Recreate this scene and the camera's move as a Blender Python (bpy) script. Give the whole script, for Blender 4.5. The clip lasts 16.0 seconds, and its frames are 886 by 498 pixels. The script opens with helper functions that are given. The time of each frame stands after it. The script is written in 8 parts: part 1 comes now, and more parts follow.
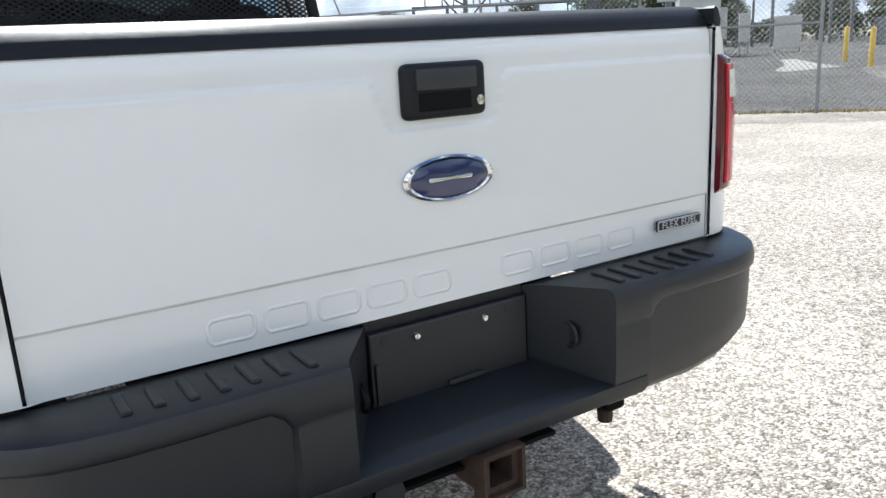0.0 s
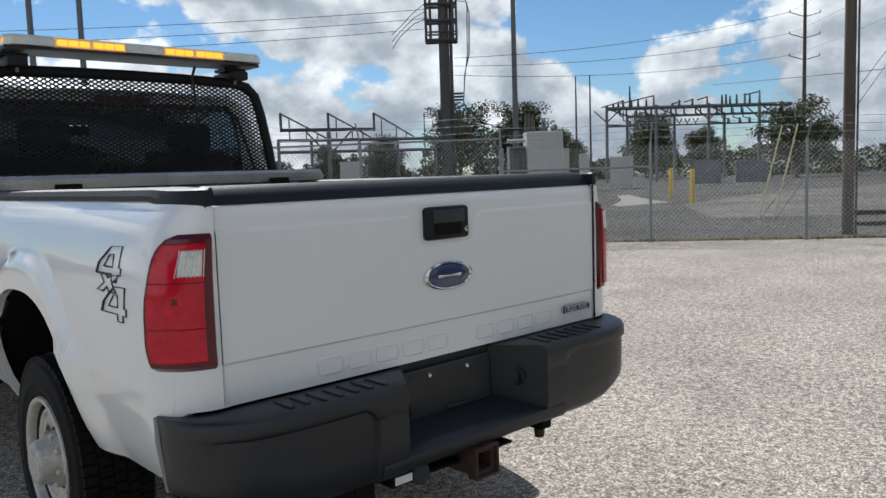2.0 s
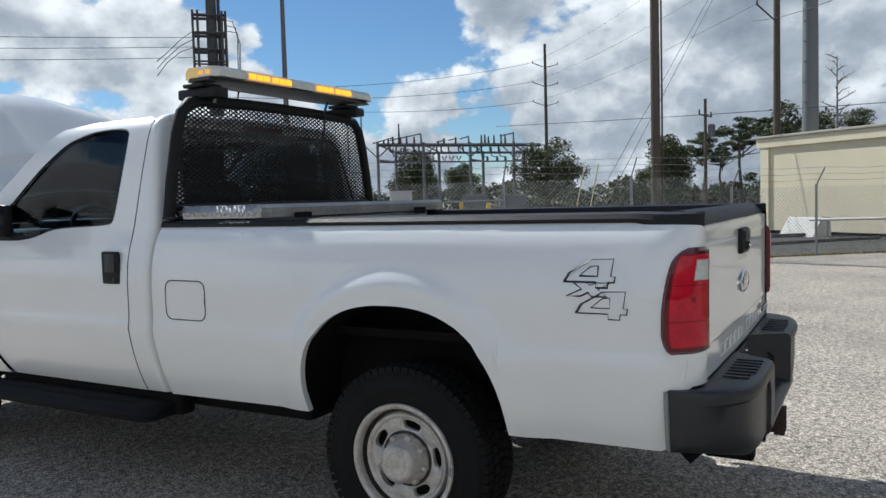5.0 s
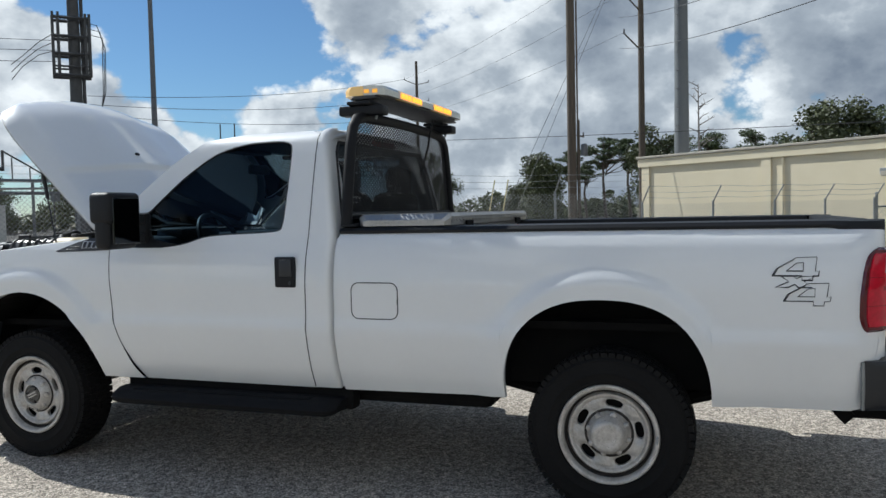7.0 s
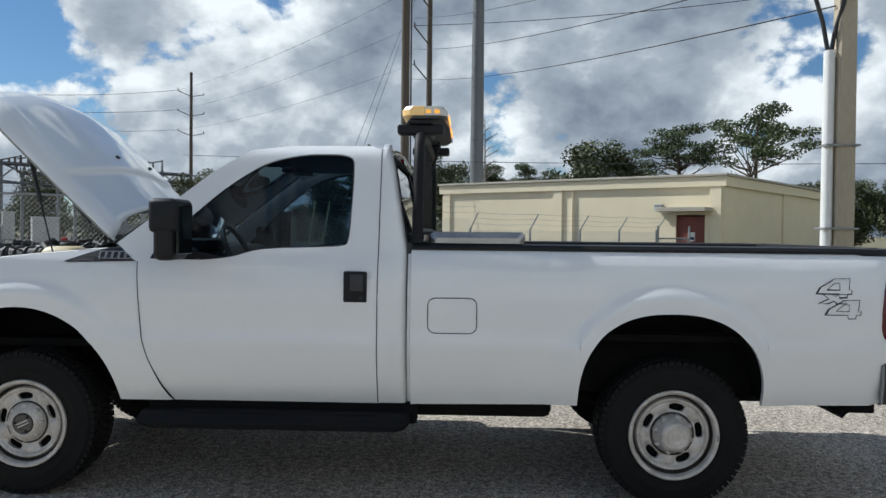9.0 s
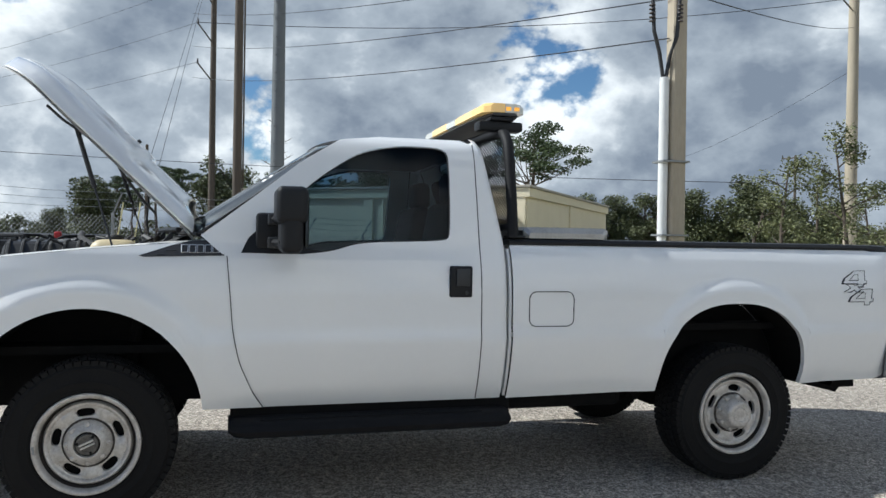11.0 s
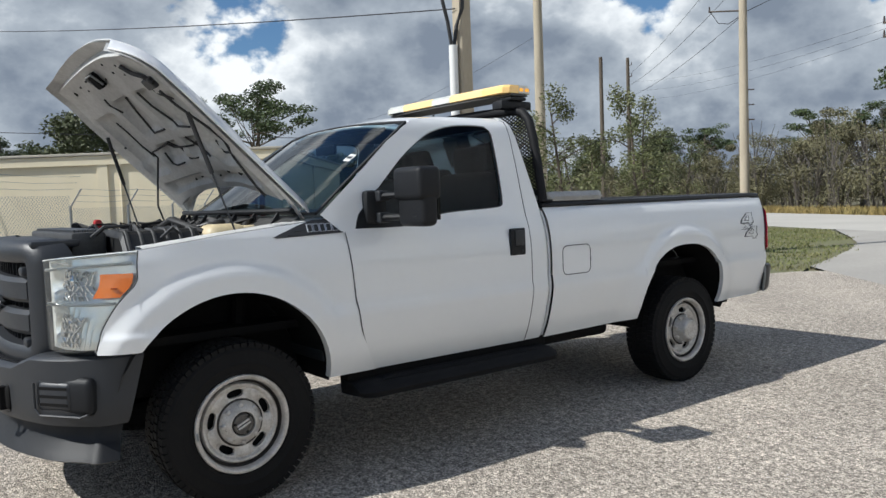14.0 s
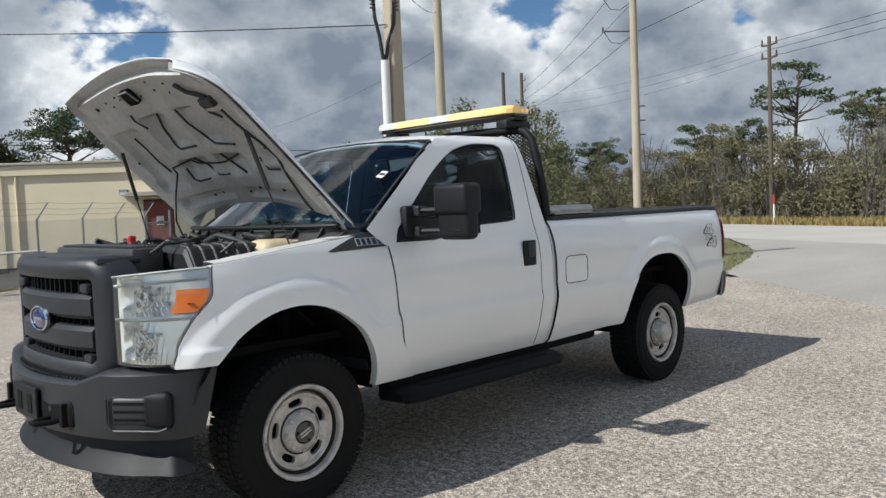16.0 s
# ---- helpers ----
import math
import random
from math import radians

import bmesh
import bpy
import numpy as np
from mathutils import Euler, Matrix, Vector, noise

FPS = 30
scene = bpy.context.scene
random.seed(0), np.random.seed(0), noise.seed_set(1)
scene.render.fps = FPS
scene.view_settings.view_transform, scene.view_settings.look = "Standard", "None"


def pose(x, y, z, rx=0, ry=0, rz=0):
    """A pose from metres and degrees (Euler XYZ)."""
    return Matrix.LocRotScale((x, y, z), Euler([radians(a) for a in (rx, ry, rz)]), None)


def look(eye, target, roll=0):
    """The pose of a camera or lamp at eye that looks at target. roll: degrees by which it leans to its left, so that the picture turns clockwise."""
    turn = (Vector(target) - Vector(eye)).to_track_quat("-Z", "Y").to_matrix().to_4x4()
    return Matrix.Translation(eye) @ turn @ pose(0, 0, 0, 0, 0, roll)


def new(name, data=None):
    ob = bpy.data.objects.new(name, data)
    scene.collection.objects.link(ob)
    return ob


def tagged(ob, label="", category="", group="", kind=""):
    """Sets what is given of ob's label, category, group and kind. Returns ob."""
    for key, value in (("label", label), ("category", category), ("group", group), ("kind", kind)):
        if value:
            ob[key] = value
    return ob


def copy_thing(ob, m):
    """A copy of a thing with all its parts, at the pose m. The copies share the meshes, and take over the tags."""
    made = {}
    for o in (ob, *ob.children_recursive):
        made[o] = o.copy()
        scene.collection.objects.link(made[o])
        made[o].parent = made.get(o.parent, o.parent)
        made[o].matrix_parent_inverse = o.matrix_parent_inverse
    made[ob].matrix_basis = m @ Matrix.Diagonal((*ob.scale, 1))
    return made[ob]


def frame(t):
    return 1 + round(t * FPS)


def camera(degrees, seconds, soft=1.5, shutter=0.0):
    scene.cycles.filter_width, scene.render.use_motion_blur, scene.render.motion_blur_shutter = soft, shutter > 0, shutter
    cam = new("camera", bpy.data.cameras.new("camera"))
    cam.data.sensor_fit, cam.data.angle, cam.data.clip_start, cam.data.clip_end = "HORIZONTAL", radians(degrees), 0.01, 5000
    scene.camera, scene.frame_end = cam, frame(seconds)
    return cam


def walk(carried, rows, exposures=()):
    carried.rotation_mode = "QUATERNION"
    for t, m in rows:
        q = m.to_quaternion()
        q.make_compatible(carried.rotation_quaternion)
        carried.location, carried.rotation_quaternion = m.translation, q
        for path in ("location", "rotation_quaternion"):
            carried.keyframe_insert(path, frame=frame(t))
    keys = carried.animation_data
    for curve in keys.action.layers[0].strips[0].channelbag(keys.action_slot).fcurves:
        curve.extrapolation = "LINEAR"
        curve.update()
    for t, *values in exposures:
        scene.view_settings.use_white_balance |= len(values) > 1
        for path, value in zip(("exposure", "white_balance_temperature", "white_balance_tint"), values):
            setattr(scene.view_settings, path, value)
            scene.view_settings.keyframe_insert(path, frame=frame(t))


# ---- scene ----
cam = camera(59.0, 16.0)
PATH = [
    (0, (-0.850, -2.522, 1.318), (0.170, -0.875, 0.823), -3.2),
    (0.5, (-1.022, -2.706, 1.398), (0.081, -1.072, 1.065), -3.2),
    (1, (-1.176, -2.907, 1.405), (-0.006, -1.301, 1.177), -1.2),
    (1.5, (-1.46, -3.068, 1.413), (-0.21, -1.518, 1.227), -1.0),
    (2, (-1.768, -3.08, 1.401), (-0.419, -1.617, 1.209), -1.9),
    (2.5, (-2.052, -2.929, 1.408), (-0.603, -1.565, 1.203), -2.5),
    (3, (-2.411, -2.814, 1.423), (-0.884, -1.538, 1.217), -2.8),
    (3.5, (-2.713, -2.539, 1.411), (-1.111, -1.357, 1.215), -2.7),
    (4, (-3.01, -2.265, 1.417), (-1.352, -1.16, 1.245), -2.5),
    (4.5, (-3.325, -2.026, 1.434), (-1.622, -0.989, 1.284), -2.1),
    (5, (-3.592, -1.69, 1.45), (-1.849, -0.718, 1.324), -1.6),
    (5.2, (-3.717, -1.566, 1.438), (-1.958, -0.62, 1.32), -1.4),
    (7.3, (-4.752, -0.259, 1.472), (-2.838, 0.313, 1.381), -1.1),
    (7.5, (-4.825, -0.116, 1.48), (-2.894, 0.398, 1.394), -0.9),
    (8, (-5.0, 0.231, 1.494), (-3.035, 0.591, 1.408), -0.4),
    (8.5, (-5.035, 0.646, 1.466), (-3.045, 0.844, 1.411), 0.2),
    (9, (-5.086, 1.09, 1.45), (-3.088, 1.155, 1.406), 0.6),
    (9.2, (-5.104, 1.265, 1.458), (-3.105, 1.276, 1.413), 0.7),
    (11.3, (-4.838, 3.105, 1.345), (-2.938, 2.48, 1.328), 0.7),
    (11.5, (-4.8, 3.259, 1.37), (-2.922, 2.571, 1.346), 0.5),
    (12, (-4.629, 3.622, 1.418), (-2.817, 2.779, 1.362), 0.0),
    (12.5, (-4.522, 3.972, 1.435), (-2.797, 2.962, 1.363), -1.6),
    (13, (-4.558, 4.298, 1.425), (-2.894, 3.193, 1.326), -3.2),
    (13.5, (-4.528, 4.62, 1.429), (-2.908, 3.455, 1.298), -2.8),
    (14, (-4.493, 4.918, 1.433), (-2.901, 3.714, 1.304), -2.1),
    (14.5, (-4.471, 5.164, 1.444), (-2.928, 3.898, 1.315), -1.7),
    (15, (-4.305, 5.341, 1.445), (-2.808, 4.019, 1.332), -2.0),
    (15.5, (-4.197, 5.514, 1.477), (-2.748, 4.141, 1.364), -2.1),
    (16, (-4.169, 5.665, 1.481), (-2.755, 4.255, 1.371), -2.3),
]
walk(cam, [(t, look(eye, target, roll)) for t, eye, target, roll in PATH],
     exposures=[(0, 1.08, 6000, 6), (0.5, 0.62, 6080, 6), (1.0, 0.28, 6100, 7), (1.5, 0.13, 6100, 7), (5.0, 0.10, 6030, 6), (8.0, 0.06, 6030, 5),
                (9.2, 0.06, 6030, 5), (11.3, 0.20, 6000, 5), (12.5, 0.20, 6070, 6), (14.5, 0.12, 6200, 7), (16.0, 0.08, 6260, 7)])
# ---- world and light ----
SUN = Vector((0.45, 1.38, 1.40)).normalized()

world = bpy.data.worlds.new("sky")
scene.world = world
world.use_nodes = True
wn, wl = world.node_tree.nodes, world.node_tree.links
wn.clear()


def wnode(kind, **values):
    n = wn.new(kind)
    for k, v in values.items():
        n.inputs[k].default_value = v
    return n


def wmath(op, a, b=None, clamp=False):
    n = wn.new("ShaderNodeMath")
    n.operation, n.use_clamp = op, clamp
    for i, v in enumerate((a, b)):
        if v is None:
            continue
        if isinstance(v, (int, float)):
            n.inputs[i].default_value = v
        else:
            wl.new(v, n.inputs[i])
    return n.outputs[0]


def build_sky():
    out = wn.new("ShaderNodeOutputWorld")
    sky = wn.new("ShaderNodeTexSky")
    sky.sky_type, sky.sun_disc = "NISHITA", False
    sky.sun_elevation, sky.sun_rotation = math.asin(SUN.z), math.atan2(SUN.x, SUN.y)
    sky.air_density, sky.dust_density, sky.ozone_density = 1.0, 0.15, 2.5
    clear = wnode("ShaderNodeBackground", Strength=SKY_STRENGTH)
    deep = wn.new("ShaderNodeMix")
    deep.data_type, deep.blend_type = "RGBA", "MULTIPLY"
    deep.inputs[0].default_value = 1.0
    deep.inputs[7].default_value = (0.80, 0.97, 1.12, 1)
    wl.new(sky.outputs[0], deep.inputs[6])
    wl.new(deep.outputs[2], clear.inputs[0])
    co = wn.new("ShaderNodeTexCoord")
    sep = wn.new("ShaderNodeSeparateXYZ")
    wl.new(co.outputs["Generated"], sep.inputs[0])
    x, y, z = sep.outputs
    lift = wmath("MAXIMUM", z, -0.02)
    comb = wn.new("ShaderNodeCombineXYZ")
    wide = wmath("ADD", wmath("MULTIPLY", lift, 0.5), 0.55)
    wl.new(wmath("DIVIDE", x, wide), comb.inputs[0])
    wl.new(wmath("DIVIDE", y, wide), comb.inputs[1])
    wl.new(wmath("ADD", wmath("MULTIPLY", lift, 1.6), CLOUD_SEED), comb.inputs[2])

    def fbm(shift, scale, detail, rough):
        add = wn.new("ShaderNodeVectorMath")
        add.operation = "ADD"
        wl.new(comb.outputs[0], add.inputs[0])
        add.inputs[1].default_value = shift
        n = wnode("ShaderNodeTexNoise", Scale=scale, Detail=detail, Roughness=rough, Distortion=0.1)
        wl.new(add.outputs[0], n.inputs["Vector"])
        return n.outputs[0]

    big = fbm((0, 0, 0), 1.1, 2, 0.5)
    def puffs(shift):
        """Cauliflower lumps over soft noise."""
        add = wn.new("ShaderNodeVectorMath")
        add.operation = "ADD"
        wl.new(comb.outputs[0], add.inputs[0])
        add.inputs[1].default_value = shift
        v = wnode("ShaderNodeTexVoronoi", Scale=5.6, Detail=4.0, Roughness=0.5, Lacunarity=2.4)
        v.feature, v.normalize = "F1", True
        wl.new(add.outputs[0], v.inputs["Vector"])
        return wmath("SUBTRACT", 1.0, v.outputs["Distance"])

    body = wmath("ADD", wmath("MULTIPLY", fbm((3.1, 1.7, 0), 2.8, 8, 0.50), 0.87), wmath("MULTIPLY", puffs((3.1, 1.7, 0)), 0.37))
    up = (3.1 + SUN.x * 0.02, 1.7 + SUN.y * 0.02, 0.055)
    lit = wmath("ADD", wmath("MULTIPLY", fbm(up, 2.8, 6, 0.48), 0.87), wmath("MULTIPLY", puffs(up), 0.37))
    # thicker cover away from the sun, open blue gaps towards it
    side = wmath("MULTIPLY", wmath("SUBTRACT", wmath("MULTIPLY", x, 0.30), wmath("MULTIPLY", y, 0.95)), 0.080)
    high = wn.new("ShaderNodeMapRange")
    high.inputs["From Min"].default_value, high.inputs["From Max"].default_value = 0.38, 0.75
    high.inputs["To Max"].default_value = -0.13
    wl.new(z, high.inputs["Value"])
    low = wn.new("ShaderNodeMapRange")
    low.inputs["From Min"].default_value, low.inputs["From Max"].default_value = 0.0, 0.30
    low.inputs["To Min"].default_value, low.inputs["To Max"].default_value = 0.07, 0.0
    wl.new(z, low.inputs["Value"])
    side = wmath("ADD", wmath("ADD", side, high.outputs[0]), low.outputs[0])
    # the larger banks and the blue gaps between them
    way = wn.new("ShaderNodeVectorMath")
    way.operation = "NORMALIZE"
    wl.new(co.outputs["Generated"], way.inputs[0])
    for to, sharp, amount in BANKS:
        dot = wn.new("ShaderNodeVectorMath")
        dot.operation = "DOT_PRODUCT"
        wl.new(way.outputs[0], dot.inputs[0])
        dot.inputs[1].default_value = Vector(to).normalized()
        near = wmath("POWER", wmath("MAXIMUM", dot.outputs["Value"], 0.0), sharp)
        side = wmath("ADD", side, wmath("MULTIPLY", near, amount))
    dens = wmath("ADD", wmath("ADD", body, wmath("MULTIPLY", wmath("SUBTRACT", big, 0.5), 0.22)), side)
    cover = wn.new("ShaderNodeMapRange")
    cover.interpolation_type = "SMOOTHSTEP"
    cover.inputs["From Min"].default_value, cover.inputs["From Max"].default_value = 0.632, 0.676
    wl.new(dens, cover.inputs["Value"])
    thick = wn.new("ShaderNodeMapRange")
    thick.inputs["From Min"].default_value, thick.inputs["From Max"].default_value = 0.68, 0.90
    wl.new(dens, thick.inputs["Value"])
    relief = wmath("MULTIPLY", wmath("SUBTRACT", body, lit), 4.6)
    veil = wmath("MULTIPLY", wmath("SUBTRACT", 0.25, x), 0.36, clamp=True)
    shade = wmath("ADD", wmath("ADD", wmath("SUBTRACT", 0.72, wmath("MULTIPLY", thick.outputs[0], 0.66)), veil), relief, clamp=True)
    ramp = wn.new("ShaderNodeValToRGB")
    e = ramp.color_ramp.elements
    e[0].position, e[0].color = 0.0, (0.225, 0.26, 0.32, 1)
    e[1].position, e[1].color = 1.0, (1.0, 1.0, 1.0, 1)
    mid = e.new(0.5)
    mid.color = (0.44, 0.475, 0.525, 1)
    wl.new(shade, ramp.inputs[0])
    clouds = wnode("ShaderNodeBackground", Strength=CLOUD_STRENGTH)
    wl.new(ramp.outputs[0], clouds.inputs[0])
    mix = wn.new("ShaderNodeMixShader")
    wl.new(cover.outputs[0], mix.inputs[0])
    wl.new(clear.outputs[0], mix.inputs[1])
    wl.new(clouds.outputs[0], mix.inputs[2])
    wl.new(mix.outputs[0], out.inputs[0])


SKY_STRENGTH, CLOUD_STRENGTH, CLOUD_SEED = 0.070, 0.93, 7.7
# direction, tightness and weight: cloud where positive, open sky where negative
BANKS = [((0.89, -0.39, 0.24), 70, 0.065), ((0.70, -0.68, 0.25), 25, -0.02), ((0.944, -0.206, 0.26), 300, -0.05), ((0.772, 0.603, 0.215), 160, -0.09), ((0.889, 0.391, 0.26), 160, -0.06), ((0.889, 0.442, 0.117), 260, -0.05),
         ((0.915, 0.375, 0.150), 220, 0.06), ((0.96, 0.21, 0.20), 120, 0.07), ((0.557, 0.821, 0.14), 90, 0.07)]
build_sky()
sun_data = bpy.data.lights.new("sun", "SUN")
sun_data.energy, sun_data.angle, sun_data.color = 5.0, radians(0.6), (1.0, 0.955, 0.90)
sun = new("sun", sun_data)
sun.matrix_world = look(SUN * 60, (0, 0, 0))

# ---- materials ----
MATS = {}


def material(name, base, rough=0.5, metal=0.0, dark=None, scale=6.0, fine=60.0, bump=0.0, coat=0.0, spread=0.5,
             spec=0.5, random_value=0.0, fleck=None, fleck_scale=300.0, fleck_at=0.62, bump_scale=None, stretch=(1, 1, 1)):
    """Principled surface; dark: second colour of stains and grain; fleck: small speckles."""
    if name in MATS:
        return MATS[name]
    m = bpy.data.materials.new(name)
    m.use_nodes = True
    n, l = m.node_tree.nodes, m.node_tree.links
    p = n["Principled BSDF"]
    p.inputs["Roughness"].default_value, p.inputs["Metallic"].default_value = rough, metal
    p.inputs["Specular IOR Level"].default_value = spec
    p.inputs["Coat Weight"].default_value = coat
    p.inputs["Coat Roughness"].default_value = 0.04
    co = n.new("ShaderNodeTexCoord")
    mp = n.new("ShaderNodeMapping")
    mp.inputs["Scale"].default_value = stretch
    geo = n.new("ShaderNodeNewGeometry")
    l.new(geo.outputs["Position"], mp.inputs[0])
    colour = None
    big = n.new("ShaderNodeTexNoise")
    big.inputs["Scale"].default_value, big.inputs["Detail"].default_value = scale, 6
    small = n.new("ShaderNodeTexNoise")
    small.inputs["Scale"].default_value, small.inputs["Detail"].default_value = fine, 4
    l.new(mp.outputs[0], big.inputs["Vector"])
    l.new(mp.outputs[0], small.inputs["Vector"])
    dark = dark or tuple(c * 0.9 for c in base)
    mixf = n.new("ShaderNodeMath")
    mixf.operation = "MULTIPLY_ADD"
    l.new(big.outputs[0], mixf.inputs[0])
    mixf.inputs[1].default_value = 0.6
    half = n.new("ShaderNodeMath")
    half.operation = "MULTIPLY"
    half.inputs[1].default_value = 0.4
    l.new(small.outputs[0], half.inputs[0])
    l.new(half.outputs[0], mixf.inputs[2])
    rng = n.new("ShaderNodeMapRange")
    rng.inputs["From Min"].default_value, rng.inputs["From Max"].default_value = 0.5 - spread * 0.4, 0.5 + spread * 0.4
    l.new(mixf.outputs[0], rng.inputs["Value"])
    mix = n.new("ShaderNodeMix")
    mix.data_type = "RGBA"
    mix.inputs[6].default_value, mix.inputs[7].default_value = (*dark, 1), (*base, 1)
    l.new(rng.outputs[0], mix.inputs[0])
    colour = mix.outputs[2]
    if fleck:
        sp = n.new("ShaderNodeTexNoise")
        sp.inputs["Scale"].default_value, sp.inputs["Detail"].default_value = fleck_scale, 2
        l.new(mp.outputs[0], sp.inputs["Vector"])
        fr = n.new("ShaderNodeMapRange")
        fr.inputs["From Min"].default_value, fr.inputs["From Max"].default_value = fleck_at, fleck_at + 0.08
        l.new(sp.outputs[0], fr.inputs["Value"])
        m2 = n.new("ShaderNodeMix")
        m2.data_type = "RGBA"
        m2.inputs[7].default_value = (*fleck, 1)
        l.new(fr.outputs[0], m2.inputs[0])
        l.new(colour, m2.inputs[6])
        colour = m2.outputs[2]
    if random_value:
        info = n.new("ShaderNodeNewGeometry")
        hsv = n.new("ShaderNodeHueSaturation")
        mr = n.new("ShaderNodeMapRange")
        mr.inputs["To Min"].default_value, mr.inputs["To Max"].default_value = 1 - random_value, 1 + random_value
        l.new(info.outputs["Random Per Island"], mr.inputs["Value"])
        l.new(mr.outputs[0], hsv.inputs["Value"])
        l.new(colour, hsv.inputs["Color"])
        colour = hsv.outputs[0]
    l.new(colour, p.inputs["Base Color"])
    if bump:
        b = n.new("ShaderNodeBump")
        b.inputs["Strength"].default_value, b.inputs["Distance"].default_value = min(1.0, bump), 0.01
        bn = small
        if bump_scale:
            bn = n.new("ShaderNodeTexNoise")
            bn.inputs["Scale"].default_value, bn.inputs["Detail"].default_value = bump_scale, 3
            l.new(mp.outputs[0], bn.inputs["Vector"])
        l.new(bn.outputs[0], b.inputs["Height"])
        l.new(b.outputs[0], p.inputs["Normal"])
    MATS[name] = m
    return m


def glass(name, tint, rough=0.0, ior=1.5, haze=0.0):
    if name in MATS:
        return MATS[name]
    m = bpy.data.materials.new(name)
    m.use_nodes = True
    n, l = m.node_tree.nodes, m.node_tree.links
    n.clear()
    out = n.new("ShaderNodeOutputMaterial")
    clear, gloss, fres, mix = (n.new("ShaderNodeBsdfTransparent"), n.new("ShaderNodeBsdfGlossy"), n.new("ShaderNodeFresnel"),
                               n.new("ShaderNodeMixShader"))
    clear.inputs[0].default_value = (*tint, 1)
    gloss.inputs["Roughness"].default_value = rough
    fres.inputs[0].default_value = ior
    l.new(fres.outputs[0], mix.inputs[0])
    through_ = clear.outputs[0]
    if haze:
        milk, veil = n.new("ShaderNodeBsdfDiffuse"), n.new("ShaderNodeMixShader")
        milk.inputs[0].default_value, veil.inputs[0].default_value = (0.85, 0.86, 0.82, 1), haze
        l.new(clear.outputs[0], veil.inputs[1])
        l.new(milk.outputs[0], veil.inputs[2])
        through_ = veil.outputs[0]
    l.new(through_, mix.inputs[1])
    l.new(gloss.outputs[0], mix.inputs[2])
    l.new(mix.outputs[0], out.inputs[0])
    MATS[name] = m
    return m


def glow(name, colour, strength):
    if name in MATS:
        return MATS[name]
    m = material(name, colour, 0.2)
    p = m.node_tree.nodes["Principled BSDF"]
    p.inputs["Emission Color"].default_value, p.inputs["Emission Strength"].default_value = (*colour, 1), strength
    return m


WHITE = material("white_paint", (0.78, 0.785, 0.78), 0.42, 0, (0.745, 0.75, 0.745), 3, 25, coat=1.0, spread=0.8)
WHITE_INNER = material("white_primer_paint", (0.68, 0.68, 0.66), 0.45, 0, (0.46, 0.455, 0.44), 7, 60, spread=0.5)
# darker copy of the primer for the inner hood panel, with dusty stains
HOOD_INNER = material("darker_hood_primer", (0.56, 0.56, 0.545), 0.5, 0, (0.34, 0.335, 0.325), 6, 50, spread=0.5)
BLACK = material("black_plastic", (0.013, 0.014, 0.016), 0.5, 0, (0.009, 0.0095, 0.011), 5, 220, bump=0.12, spread=0.6, bump_scale=420, spec=0.25)
GREY_PLASTIC = material("grey_moulded_plastic", (0.024, 0.026, 0.030), 0.45, 0, (0.016, 0.018, 0.021), 5, 220, bump=0.1, spread=0.6, bump_scale=420)
BUMPER = material("bumper_plastic", (0.011, 0.013, 0.017), 0.42, 0, (0.006, 0.0075, 0.010), 4, 220, bump=0.1, spread=0.6, bump_scale=420, spec=0.55)
TRIM = material("black_rubber_trim", (0.02, 0.02, 0.021), 0.65)
DARK = material("underbody_black", (0.005, 0.005, 0.0055), 0.85, 0, (0.009, 0.0085, 0.008), 4, 30, spec=0.15)
TYRE = material("tyre_rubber", (0.0070, 0.0068, 0.0068), 0.8, 0, (0.011, 0.0106, 0.0103), 5, 70, bump=0.15, spec=0.18)
STEEL = material("painted_steel_rim", (0.60, 0.575, 0.54), 0.36, 0.25, (0.36, 0.33, 0.29), 16, 90, spread=0.36, fleck=(0.10, 0.085, 0.07), fleck_scale=90.0, fleck_at=0.68)
# dark colour for the shade in the wheel's grooves, together with brake dust
GROOVE_SHADE_DUST = material("groove_shade_and_dust", (0.055, 0.046, 0.040), 0.8, 0.1, (0.018, 0.016, 0.014), 22, 120)
HUB_DIAL = material("worn_hub_dial", (0.16, 0.145, 0.125), 0.6, 0.2, (0.06, 0.055, 0.05), 40, 160)
MIRROR_DARK = material("dark_mirror_glass", (0.05, 0.055, 0.06), 0.05, 1.0)
CHROME = material("chrome", (0.75, 0.75, 0.76), 0.12, 1.0, (0.7, 0.7, 0.7))
ALU = material("aluminium_tread_plate", (0.50, 0.49, 0.47), 0.38, 0.75, (0.32, 0.31, 0.295), 7, 80, spread=0.5)
RUST = material("rusty_steel", (0.10, 0.055, 0.035), 0.8, 0.3, (0.03, 0.025, 0.022), 18, 90)
BLUE = material("blue_enamel", (0.012, 0.025, 0.10), 0.15, 0, coat=1.0)
RED_LENS = material("red_lens", (0.62, 0.003, 0.026), 0.10, 0, (0.36, 0.002, 0.014), 14, 60, coat=0.25, spec=0.3)
RED_DARK = material("dark_red_lens", (0.16, 0.003, 0.008), 0.12, 0, coat=0.25, spec=0.3)
LAMP_EDGE_DARK = material("smoked_lamp_edge", (0.10, 0.003, 0.007), 0.15, 0, coat=0.4, spec=0.3)
LAMP_CLEAR = material("clear_lamp_lens", (0.80, 0.81, 0.80), 0.2, 0.35, (0.58, 0.59, 0.57), 60, 160, coat=1.0, spread=0.35)
AMBER = material("amber_lens", (0.62, 0.15, 0.006), 0.2, 0, coat=1.0)
